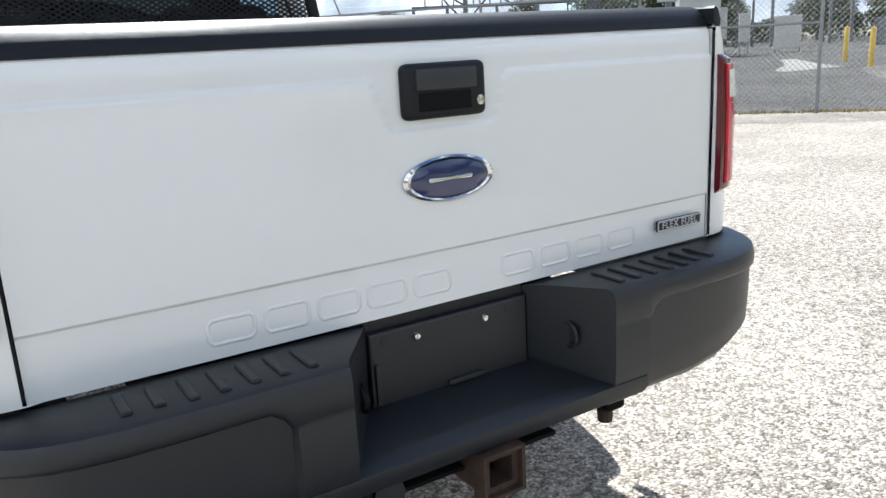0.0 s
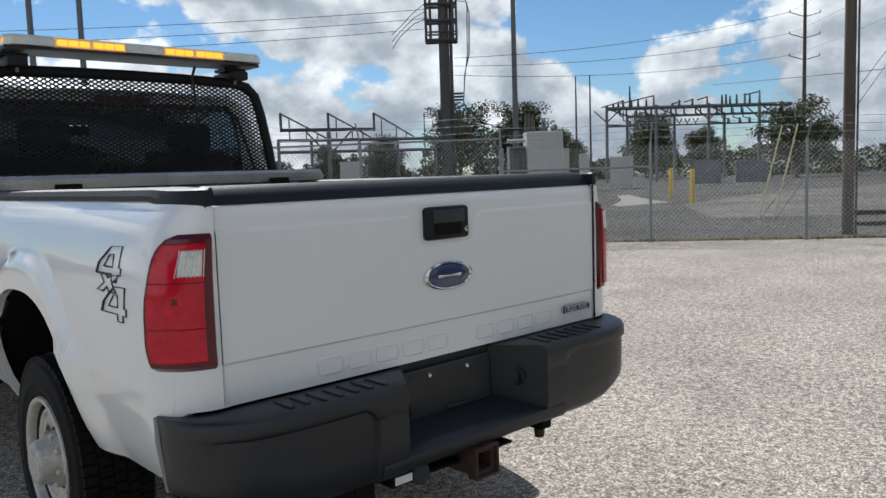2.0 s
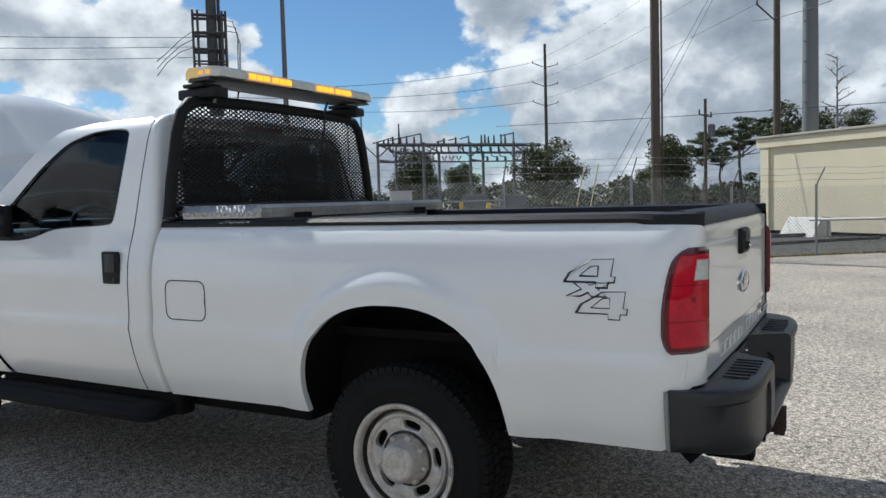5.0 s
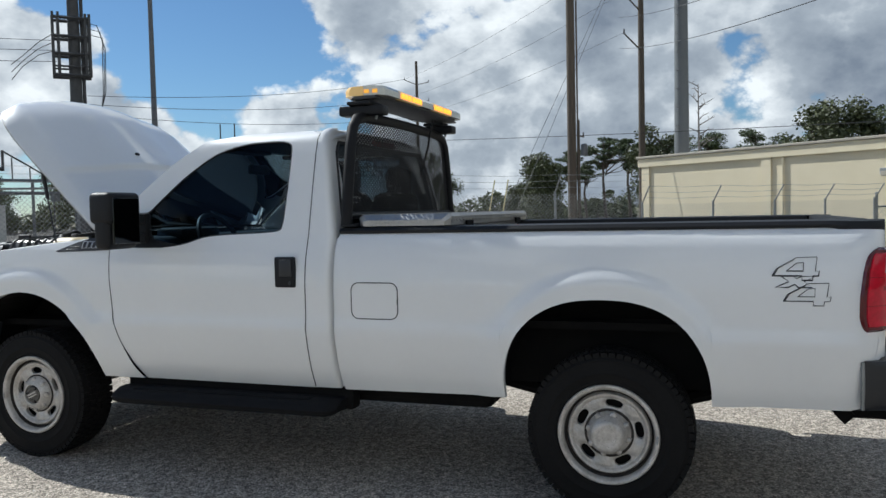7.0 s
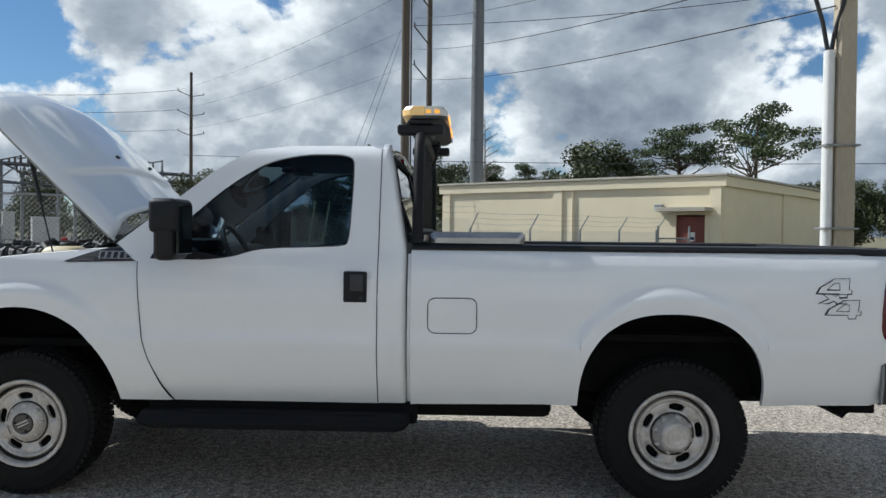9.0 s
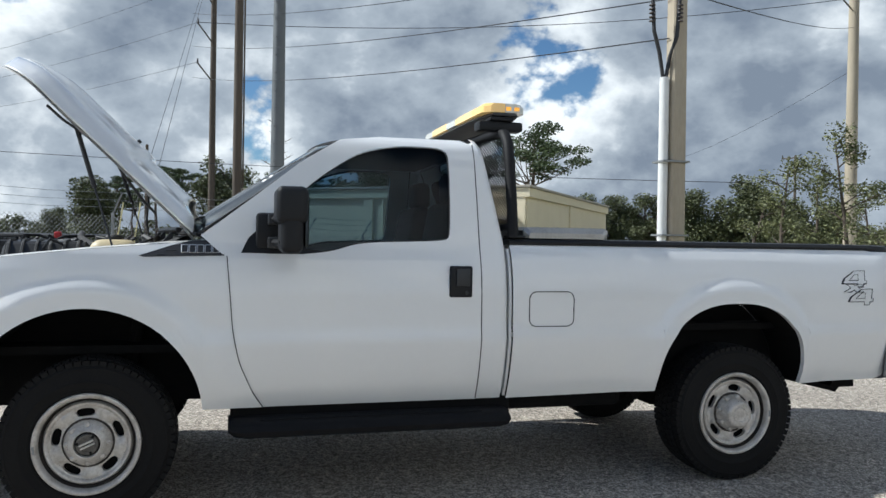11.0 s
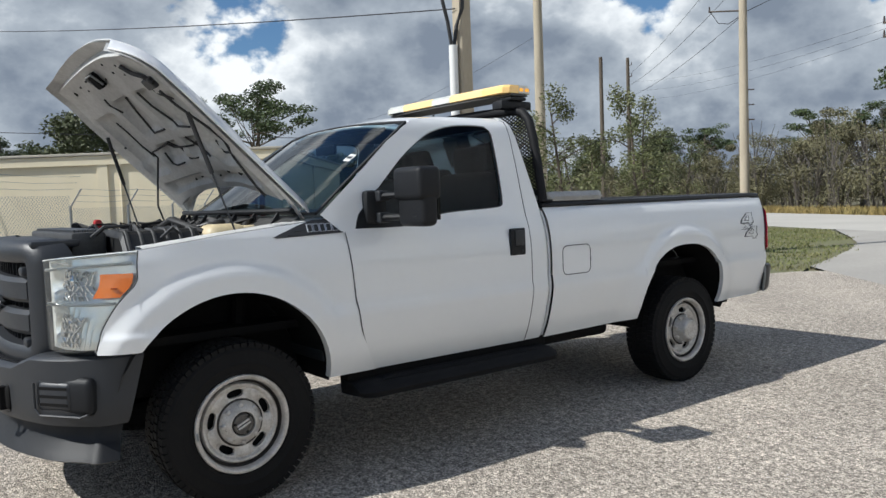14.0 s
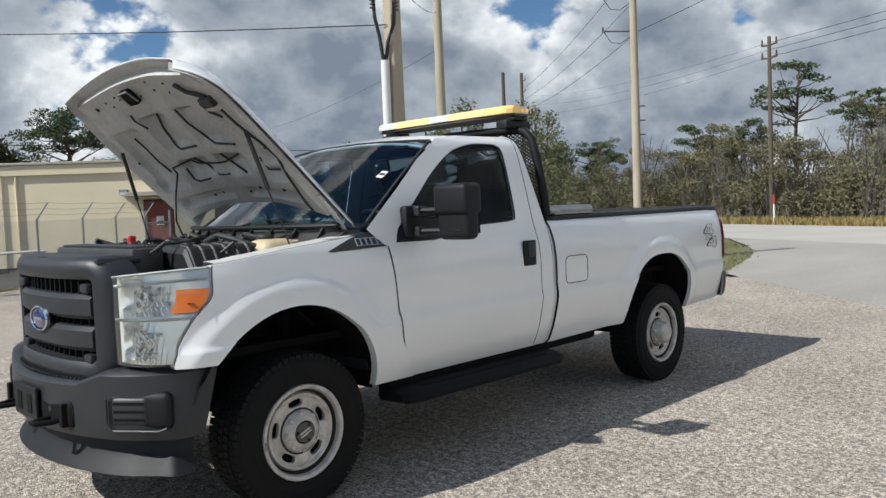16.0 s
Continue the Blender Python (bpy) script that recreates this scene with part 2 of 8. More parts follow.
BOARD = material("running_board_plastic", (0.006, 0.0065, 0.0075), 0.7, 0, (0.010, 0.010, 0.011), 4, 60, spec=0.15)
REFLECTOR = material("lamp_reflector", (0.94, 0.94, 0.91), 0.16, 0.4, (0.80, 0.81, 0.76), 30, 120, coat=0.8, spread=0.5)
AMBER_WEAK = glow("amber_led_dim", (1.0, 0.45, 0.05), 0.55)
AMBER_DOME = glow("lit_amber_dome", (0.96, 0.63, 0.24), 0.10)
PALE_AMBER = glow("pale_amber_dome", (0.95, 0.66, 0.30), 0.10)
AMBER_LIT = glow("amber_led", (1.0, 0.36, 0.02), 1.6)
BAR_CLEAR = material("frosted_clear_lens", (0.72, 0.72, 0.66), 0.2, 0, (0.55, 0.55, 0.48), 20, 90, coat=0.8)
TINT = glass("tinted_window", (0.32, 0.42, 0.49), ior=1.30)
TINT_DARK = glass("windscreen", (0.50, 0.61, 0.67), ior=1.42)
REAR_TINT = glass("rear_window", (0.46, 0.54, 0.58))
# near black: the dimness inside the cab is put into these two colours
CABIN = material("dim_cabin_plastic", (0.022, 0.024, 0.027), 0.7)
SEAT_MAT = material("dim_seat_vinyl", (0.010, 0.011, 0.013), 0.7, bump=0.1)
CREAM = material("cream_tank_plastic", (0.62, 0.52, 0.33), 0.5, 0, (0.48, 0.40, 0.25), 12, 40)
SILVER = material("silver_print", (0.62, 0.63, 0.64), 0.3, 0.6)
DECAL = material("black_decal", (0.03, 0.03, 0.032), 0.5)
RED_PRINT = material("red_print", (0.5, 0.03, 0.03), 0.5)
PAPER = material("white_label", (0.75, 0.75, 0.73), 0.6)



def gravel(name, lo, hi, tint, cell, patch, patch_dark, depth=0.006):
    """Packed stones: every cell its own shade, joints sunk, larger worn patches over them."""
    m = bpy.data.materials.new(name)
    m.use_nodes = True
    n, l = m.node_tree.nodes, m.node_tree.links
    p = n["Principled BSDF"]
    p.inputs["Roughness"].default_value, p.inputs["Specular IOR Level"].default_value = 0.95, 0.15
    geo = n.new("ShaderNodeNewGeometry")
    vor = n.new("ShaderNodeTexVoronoi")
    vor.inputs["Scale"].default_value, vor.inputs["Randomness"].default_value = cell, 1.0
    l.new(geo.outputs["Position"], vor.inputs["Vector"])
    sep = n.new("ShaderNodeSeparateColor")
    l.new(vor.outputs["Color"], sep.inputs[0])
    mix = n.new("ShaderNodeMix")
    mix.data_type = "RGBA"
    mix.inputs[6].default_value = (*[c * lo for c in tint], 1)
    mix.inputs[7].default_value = (*[c * hi for c in tint], 1)
    l.new(sep.outputs[0], mix.inputs[0])
    big = n.new("ShaderNodeTexNoise")
    big.inputs["Scale"].default_value, big.inputs["Detail"].default_value, big.inputs["Roughness"].default_value = patch, 8, 0.62
    l.new(geo.outputs["Position"], big.inputs["Vector"])
    rng = n.new("ShaderNodeMapRange")
    rng.inputs["From Min"].default_value, rng.inputs["From Max"].default_value = 0.36, 0.60
    rng.inputs["To Min"].default_value, rng.inputs["To Max"].default_value = patch_dark, 1.0
    l.new(big.outputs[0], rng.inputs["Value"])
    mul = n.new("ShaderNodeMix")
    mul.data_type, mul.blend_type = "RGBA", "MULTIPLY"
    mul.inputs[0].default_value = 1.0
    l.new(mix.outputs[2], mul.inputs[6])
    l.new(rng.outputs[0], mul.inputs[7])
    mid = n.new("ShaderNodeTexNoise")
    mid.inputs["Scale"].default_value, mid.inputs["Detail"].default_value = cell * 0.22, 3
    l.new(geo.outputs["Position"], mid.inputs["Vector"])
    mott = n.new("ShaderNodeMapRange")
    mott.inputs["From Min"].default_value, mott.inputs["From Max"].default_value = 0.33, 0.62
    mott.inputs["To Min"].default_value, mott.inputs["To Max"].default_value = 0.62, 1.12
    l.new(mid.outputs[0], mott.inputs["Value"])
    worn = n.new("ShaderNodeMix")
    worn.data_type, worn.blend_type = "RGBA", "MULTIPLY"
    worn.inputs[0].default_value = 1.0
    l.new(mul.outputs[2], worn.inputs[6])
    l.new(mott.outputs[0], worn.inputs[7])
    joint = n.new("ShaderNodeMapRange")
    joint.inputs["From Min"].default_value, joint.inputs["From Max"].default_value = 0.42, 0.72
    joint.inputs["To Min"].default_value, joint.inputs["To Max"].default_value = 1.0, 0.62
    l.new(vor.outputs["Distance"], joint.inputs["Value"])
    sunk = n.new("ShaderNodeMix")
    sunk.data_type, sunk.blend_type = "RGBA", "MULTIPLY"
    sunk.inputs[0].default_value = 1.0
    l.new(worn.outputs[2], sunk.inputs[6])
    l.new(joint.outputs[0], sunk.inputs[7])
    l.new(sunk.outputs[2], p.inputs["Base Color"])
    bump = n.new("ShaderNodeBump")
    bump.invert = True
    bump.inputs["Strength"].default_value, bump.inputs["Distance"].default_value = 0.9, depth
    l.new(vor.outputs["Distance"], bump.inputs["Height"])
    l.new(bump.outputs[0], p.inputs["Normal"])
    MATS[name] = m
    return m


LOT = gravel("crushed_shell_paving", 0.24, 0.90, (0.95, 0.84, 0.71), 96, 0.7, 0.78, 0.008)
CONCRETE_DRIVE = material("drive_concrete", (0.39, 0.365, 0.325), 0.9, 0, (0.27, 0.255, 0.23), 0.6, 30, bump=0.2, stretch=(1, 0.35, 1))
ROAD_MAT = material("sunlit_road", (0.47, 0.445, 0.40), 0.9, 0, (0.38, 0.36, 0.32), 0.4, 30, bump=0.2)
GRAVEL = gravel("grey_gravel", 0.06, 0.21, (0.90, 0.84, 0.76), 20, 0.22, 0.6, 0.02)
SAND = gravel("pale_sandy_ground", 0.15, 0.30, (0.92, 0.85, 0.74), 14, 0.30, 0.6, 0.02)
TIMBER = material("dark_treated_timber", (0.060, 0.052, 0.045), 0.9, 0, (0.03, 0.027, 0.024), 3, 30, bump=0.4, stretch=(1, 1, 0.3))
MONO_STEEL = material("dull_monopole_steel", (0.17, 0.18, 0.185), 0.6, 0.2, (0.13, 0.14, 0.145), 1, 20)
DARK_STEEL = material("dark_weathered_steel", (0.10, 0.10, 0.10), 0.7, 0.2, (0.06, 0.06, 0.06), 2, 20)
MESH_BLACK = material("mesh_black_paint", (0.008, 0.008, 0.009), 0.6, 0, (0.014, 0.014, 0.015), 6, 80, spec=0.2)
PALE_GRAVEL = material("pale_gravel", (0.27, 0.25, 0.22), 0.95, 0, (0.19, 0.18, 0.155), 1.0, 14, bump=0.6)
EARTH = material("rough_ground", (0.20, 0.17, 0.10), 0.95, 0, (0.12, 0.115, 0.06), 0.25, 6, bump=0.5)
GRASS_SOIL = material("lawn_soil", (0.11, 0.125, 0.045), 0.95, 0, (0.16, 0.14, 0.085), 1.2, 25, bump=0.6)
GRASS_MAT = material("grass_blades", (0.10, 0.135, 0.035), 0.7, 0, (0.20, 0.18, 0.075), 0.9, 8, random_value=0.35)
DRY_GRASS = material("dry_grass_blades", (0.36, 0.25, 0.09), 0.8, 0, (0.22, 0.19, 0.07), 0.5, 6, random_value=0.35)
CREAM_WALL = material("cream_painted_block", (0.78, 0.69, 0.50), 0.85, 0, (0.72, 0.63, 0.44), 1.2, 40, bump=0.15)
ROOF_EDGE = material("roof_flashing", (0.42, 0.38, 0.31), 0.7)
ROOF_TOP = material("roof_membrane", (0.45, 0.45, 0.44), 0.85)
RED_DOOR = material("red_brown_door", (0.20, 0.045, 0.028), 0.5, 0, (0.15, 0.035, 0.022), 5, 40)
GALV = material("galvanised_steel", (0.30, 0.31, 0.31), 0.55, 0.5, (0.22, 0.23, 0.23), 6, 60)
WIRE_MAT = material("fence_wire", (0.26, 0.27, 0.27), 0.6, 0.4)
LINE_MAT = material("power_line_wire", (0.04, 0.04, 0.042), 0.6, 0.3)
WOOD_POLE = material("weathered_pole_wood", (0.13, 0.105, 0.08), 0.9, 0, (0.07, 0.055, 0.042), 3, 30, bump=0.4, stretch=(1, 1, 0.08))
PALE_POLE = material("concrete_pole", (0.46, 0.395, 0.295), 0.85, 0, (0.34, 0.29, 0.215), 2, 30, bump=0.2, stretch=(1, 1, 0.2))
PVC = material("white_pvc", (0.74, 0.74, 0.71), 0.45)
STEEL_GREY = material("grey_steelwork", (0.17, 0.175, 0.18), 0.6, 0.2, (0.12, 0.125, 0.13), 2, 20)
CABINET_GREY = material("cabinet_grey_paint", (0.50, 0.50, 0.47), 0.5, 0, (0.42, 0.42, 0.40), 2, 20)
YELLOW = material("yellow_bollard_paint", (0.65, 0.42, 0.02), 0.5)
GUY_YELLOW = material("faded_yellow_guard", (0.50, 0.44, 0.20), 0.6)
INSULATOR = material("brown_porcelain", (0.07, 0.055, 0.05), 0.3)
BARK = material("tree_bark", (0.14, 0.11, 0.085), 0.95, 0, (0.075, 0.06, 0.048), 6, 40, bump=0.6)
DARK_TWIG = material("shaded_stems", (0.12, 0.105, 0.09), 0.95, 0, (0.07, 0.06, 0.05), 5, 20)
PALE_TWIG = material("bare_branches", (0.25, 0.225, 0.20), 0.95, 0, (0.16, 0.14, 0.125), 5, 20)
LEAF_OAK = material("oak_leaves", (0.105, 0.120, 0.046), 0.6, 0, (0.060, 0.070, 0.028), 0.5, 4, random_value=0.4)
LEAF_PINE = material("pine_needles", (0.075, 0.105, 0.034), 0.6, 0, (0.040, 0.058, 0.022), 0.5, 4, random_value=0.4)
LEAF_WOODS = material("thicket_leaves", (0.170, 0.160, 0.078), 0.7, 0, (0.110, 0.098, 0.056), 0.25, 3, random_value=0.28)
LEAF_BUSH = material("shrub_leaves", (0.165, 0.175, 0.066), 0.6, 0, (0.090, 0.100, 0.040), 0.6, 4, random_value=0.4)

# ---- mesh tools ----


def part(name, bm, mat, parent=None, label="", smooth=False):
    """Links a bmesh, or a mesh, as one object under its thing."""
    if isinstance(bm, bmesh.types.BMesh):
        me = bpy.data.meshes.new(name)
        bm.normal_update()
        bm.to_mesh(me)
        bm.free()
    else:
        me = bm
    if not me.materials:
        for m in (mat if isinstance(mat, (list, tuple)) else [mat]):
            me.materials.append(m)
    if smooth:
        me.polygons.foreach_set("use_smooth", [True] * len(me.polygons))
        if smooth != "all":
            me.set_sharp_from_angle(angle=radians(38))
    ob = new(name, me)
    if parent is not None:
        ob.parent = parent
    if label:
        ob["label"] = label
    return ob


def thing(name, label, category, at=(0, 0, 0), rz=0, group=""):
    ob = new(name)
    ob.empty_display_size = 0.2
    ob.matrix_basis = pose(*at, 0, 0, rz)
    return tagged(ob, label, category, group)


def B():
    return bmesh.new()


def add_box(bm, x0, x1, y0, y1, z0, z1, bevel=0.0, seg=2, m=None, mat=0):
    r = bmesh.ops.create_cube(bm, size=1)
    vs = r["verts"]
    t = Matrix.Translation(((x0 + x1) / 2, (y0 + y1) / 2, (z0 + z1) / 2)) @ Matrix.Diagonal((abs(x1 - x0), abs(y1 - y0), abs(z1 - z0), 1))
    if m is not None:
        t = m @ t
    bmesh.ops.transform(bm, matrix=t, verts=vs)
    faces = {f for v in vs for f in v.link_faces}
    if mat:
        for f in faces:
            f.material_index = mat
    if bevel:
        edges = list({e for v in vs for e in v.link_edges})
        bmesh.ops.bevel(bm, geom=edges, offset=bevel, segments=seg, affect="EDGES", profile=0.5)
    return bm


def box(*a, **k):
    return add_box(B(), *a, **k)


def add_tube(bm, pts, r, n=8, cap=True, radii=None, flat=1.0):
    """A round bar swept along points."""
    pts = [Vector(p) for p in pts]
    rings = []
    ref = None
    for i, p in enumerate(pts):
        d = (pts[min(i + 1, len(pts) - 1)] - pts[max(i - 1, 0)]).normalized()
        if ref is None:
            ref = Vector((0, 0, 1)) if abs(d.z) < 0.9 else Vector((1, 0, 0))
        a = d.cross(ref).normalized()
        b = a.cross(d).normalized()
        ref = b
        rr = radii[i] if radii else r
        rings.append([bm.verts.new(p + a * (rr * math.cos(2 * math.pi * k / n)) + b * (rr * flat * math.sin(2 * math.pi * k / n))) for k in range(n)])
    for r0, r1 in zip(rings, rings[1:]):
        for k in range(n):
            bm.faces.new((r0[k], r0[(k + 1) % n], r1[(k + 1) % n], r1[k]))
    if cap and n > 2:
        bm.faces.new(rings[0][::-1])
        bm.faces.new(rings[-1])
    return bm


def tube(*a, **k):
    return add_tube(B(), *a, **k)


def add_grid(bm, rows, close_u=False, mat=0):
    """Faces between rows of points; all rows of one length."""
    vs = [[bm.verts.new(p) for p in row] for row in rows]
    for r0, r1 in zip(vs, vs[1:]):
        n = len(r0)
        for k in range(n if close_u else n - 1):
            f = bm.faces.new((r0[k], r0[(k + 1) % n], r1[(k + 1) % n], r1[k]))
            f.material_index = mat
    return vs


def add_prism(bm, poly, place, depth, mat=0):
    """A polygon of 2D points mapped by place(u, v, w), w from 0 to depth, closed."""
    lo = [bm.verts.new(place(u, v, 0)) for u, v in poly]
    hi = [bm.verts.new(place(u, v, depth)) for u, v in poly]
    n = len(poly)
    fs = [bm.faces.new(lo[::-1]), bm.faces.new(hi)]
    for k in range(n):
        fs.append(bm.faces.new((lo[k], lo[(k + 1) % n], hi[(k + 1) % n], hi[k])))
    for f in fs:
        f.material_index = mat
    return bm


def lathe(profile, place, n=48, close=False):
    """Profile of (radius, along) turned round an axis; place(a, b, along) maps it."""
    bm = B()
    rows = [[place(r * math.cos(2 * math.pi * k / n), r * math.sin(2 * math.pi * k / n), w) for k in range(n)] for r, w in profile]
    add_grid(bm, rows, close_u=True)
    return bm


def lerp(table, x):
    for (x0, y0), (x1, y1) in zip(table, table[1:]):
        if x <= x1:
            return y0 + (y1 - y0) * max(0.0, (x - x0) / (x1 - x0))
    return table[-1][1]


def fix_normals(bm):
    bmesh.ops.recalc_face_normals(bm, faces=bm.faces[:])
    return bm


def flat_sheet(name, poly, z, mat, label, category="ground"):
    bm = B()
    bm.faces.new([bm.verts.new((x, y, z)) for x, y in poly])
    bmesh.ops.triangulate(bm, faces=bm.faces[:])
    fix_normals(bm)
    if bm.faces[:][0].normal.z < 0:
        bmesh.ops.reverse_faces(bm, faces=bm.faces[:])
    return tagged(part(name, bm, mat), label, category, kind="structure")


def quads_mesh(name, corners):
    """corners: array (n, k, 3) of separate polygons with k corners."""
    n, k = corners.shape[:2]
    me = bpy.data.meshes.new(name)
    me.vertices.add(n * k)
    me.vertices.foreach_set("co", corners.reshape(-1).astype(np.float32))
    me.loops.add(n * k)
    me.loops.foreach_set("vertex_index", np.arange(n * k, dtype=np.int32))
    me.polygons.add(n)
    me.polygons.foreach_set("loop_start", np.arange(0, n * k, k, dtype=np.int32))
    me.update(calc_edges=True)
    return me


def leaves(rng, centres, spread, per, size, droop=0.0):
    """Small folded leaf faces scattered round clump centres."""
    c = np.repeat(np.asarray(centres), per, axis=0)
    n = len(c)
    d = rng.normal(size=(n, 3))
    d /= np.linalg.norm(d, axis=1)[:, None]
    sp = np.repeat(np.broadcast_to(np.asarray(spread, dtype=float), (len(centres), 3)), per, axis=0)
    p = c + d * sp * rng.random((n, 1)) ** 0.4
    a = rng.normal(size=(n, 3))
    a[:, 2] *= 0.6
    a /= np.linalg.norm(a, axis=1)[:, None]
    b = np.cross(a, rng.normal(size=(n, 3)))
    b /= np.linalg.norm(b, axis=1)[:, None]
    s = size * (0.6 + 0.8 * rng.random((n, 1)))
    return np.stack([p - a * s, p + b * s * 0.55, p + a * s, p - b * s * 0.55], axis=1)
# ---- ground ----
def build_ground():
    bm = B()
    n = 64
    rows = []
    for r in (0.0, 30.0, 80.0, 200.0, 600.0, 2500.0):
        rows.append([(r * math.cos(2 * math.pi * k / n), r * math.sin(2 * math.pi * k / n), -0.06) for k in range(n)])
    c = bm.verts.new((0, 0, -0.06))
    rings = [[bm.verts.new(p) for p in row] for row in rows[1:]]
    for k in range(n):
        bm.faces.new((c, rings[0][k], rings[0][(k + 1) % n]))
    for r0, r1 in zip(rings, rings[1:]):
        for k in range(n):
            bm.faces.new((r0[k], r1[k], r1[(k + 1) % n], r0[(k + 1) % n]))
    tagged(part("ground", bm, EARTH), "rough sandy ground with dry grass reaching the horizon", "ground", kind="structure")


build_ground()
flat_sheet("pavement_lot", [(-60, 90), (-56, 90), (10.2, 6.1), (12.4, 3.1), (15.3, -0.5), (20.0, -6.4), (9.0, -3.4), (4.6, -3.6), (2.9, -6.3), (2.3, -7.7),
                            (1.98, -7.95), (-1.2, -5.0), (-9, 2.2), (-60, 20)], 0.0, LOT, "pale crushed shell and stone paving of the yard", "pavement")
flat_sheet("driveway", [(1.98, -7.96), (2.6, -8.6), (3.0, -10.0), (3.7, -12.3), (4.6, -14.6), (5.7, -16.6), (8.0, -20.3), (-14, -8.8), (-30, 20), (-9, 2.19), (-1.2, -5.01)],
           -0.006, CONCRETE_DRIVE, "worn concrete drive leading from the yard to the road", "driveway")
ROAD_DIR = Vector((0.885, -0.465, 0)).normalized()
ROAD_SIDE = Vector((-0.465, -0.885, 0)).normalized()
ROAD_O = Vector((4.6, -18.4, 0))


def road_point(s, d, z=0.0):
    p = ROAD_O + ROAD_DIR * s + ROAD_SIDE * d
    return (p.x, p.y, z)


flat_sheet("road", [road_point(-90, 0)[:2], road_point(260, 0)[:2], road_point(260, 8.2)[:2], road_point(-90, 8.2)[:2]], -0.012, ROAD_MAT,
           "sun-bleached pale two-lane road without markings", "road")
flat_sheet("lawn", [(2.3, -7.72), (2.9, -6.32), (4.6, -3.62), (9.0, -3.42), (20.0, -6.42), (34, -20), (60, -47), (8.0, -20.25), (5.7, -16.5), (4.6, -14.5),
                    (3.7, -12.2), (3.0, -9.9), (2.6, -8.5)], -0.02, GRASS_SOIL, "patchy mown lawn between the yard and the road", "lawn")
flat_sheet("gravel_yard", [(-56, 90.2), (10.22, 6.15), (12.42, 3.15), (15.32, -0.45), (20.0, -6.38), (26, 3), (33, 9), (110, -30), (160, 60), (60, 160), (-40, 150)],
           -0.018, GRAVEL, "grey crushed rock surface of the fenced substation", "gravel")
CONCRETE_PALE = material("pale_cast_concrete", (0.62, 0.60, 0.55), 0.85, 0, (0.50, 0.48, 0.43), 2, 30, bump=0.2)
flat_sheet("sandy_yard", [(17.6, 7.3), (21.3, 3.1), (23.2, 0.4), (24.7, 1.9), (47, 5.5), (50, 12), (36, 14), (24, 12)], -0.013, SAND, "pale sandy ground behind the gravel terraces", "ground")
flat_sheet("gravel_path", [(22.5, 13.5), (22.9, 14.2), (27, 16.6), (32, 20.3), (32.4, 19.8), (28, 15.9), (25.4, 13.3)], -0.008, PALE_GRAVEL,
           "pale limestone path crossing the grey gravel", "path")


def grass_patch(name, points, mat, blades, height, label, rng):
    """Upright thin blades over the points of a strip."""
    n = len(points) * blades
    p = np.repeat(points, blades, axis=0) + np.concatenate([rng.normal(0, 0.10, (n, 2)), np.zeros((n, 1))], axis=1)
    h = height * (0.5 + rng.random((n, 1)))
    a = rng.random((n, 1)) * 2 * np.pi
    w = np.concatenate([np.cos(a), np.sin(a), 0 * a], axis=1) * (0.012 + height * 0.05)
    tip = p + np.concatenate([rng.normal(0, 0.35, (n, 2)) * h, h], axis=1)
    ob = part(name, quads_mesh(name, np.stack([p - w, p + w, tip], axis=1)), mat)
    return tagged(ob, label, "grass", kind="stuff")


def inside(poly, x, y):
    hit = False
    for (x0, y0), (x1, y1) in zip(poly, poly[1:] + poly[:1]):
        if (y0 > y) != (y1 > y) and x < (x1 - x0) * (y - y0) / (y1 - y0) + x0:
            hit = not hit
    return hit


def build_grass():
    rng = np.random.default_rng(11)
    lawn = [(2.35, -7.75), (2.95, -6.4), (4.65, -3.7), (9.0, -3.5), (19, -6.6), (26, -13), (30, -27), (8.0, -20.0), (5.6, -16.3), (4.5, -14.4), (3.6, -12.1), (2.95, -9.9)]
    pts = []
    while len(pts) < 9000:
        x, y = rng.uniform(2.3, 24), rng.uniform(-22, -3.5)
        if inside(lawn, x, y) and noise.noise((x * 0.5, y * 0.5, 0)) > -0.35:
            pts.append((x, y, -0.02))
    grass_patch("lawn_grass", np.array(pts), GRASS_MAT, 5, 0.05, "short green and straw coloured lawn grass", rng)
    pts = []
    for _ in range(7000):
        s, d = rng.uniform(-22, 55), 8.3 + abs(rng.normal(0, 1.6))
        pts.append(road_point(s, d, -0.06))
    grass_patch("verge_grass", np.array(pts), DRY_GRASS, 5, 0.30, "tall dry golden grass along the far side of the road", rng)
    pts = []
    for _ in range(1500):
        s = rng.uniform(0, 16)
        p = Vector((10.25, 6.15, 0)) + Vector((0.62, -0.785, 0)) * s
        pts.append((p.x + rng.normal(0, 0.10), p.y + rng.normal(0, 0.10), -0.02))
    grass_patch("fence_weeds", np.array(pts), DRY_GRASS, 2, 0.06, "sparse dry weeds along the foot of the fence", rng)


build_grass()


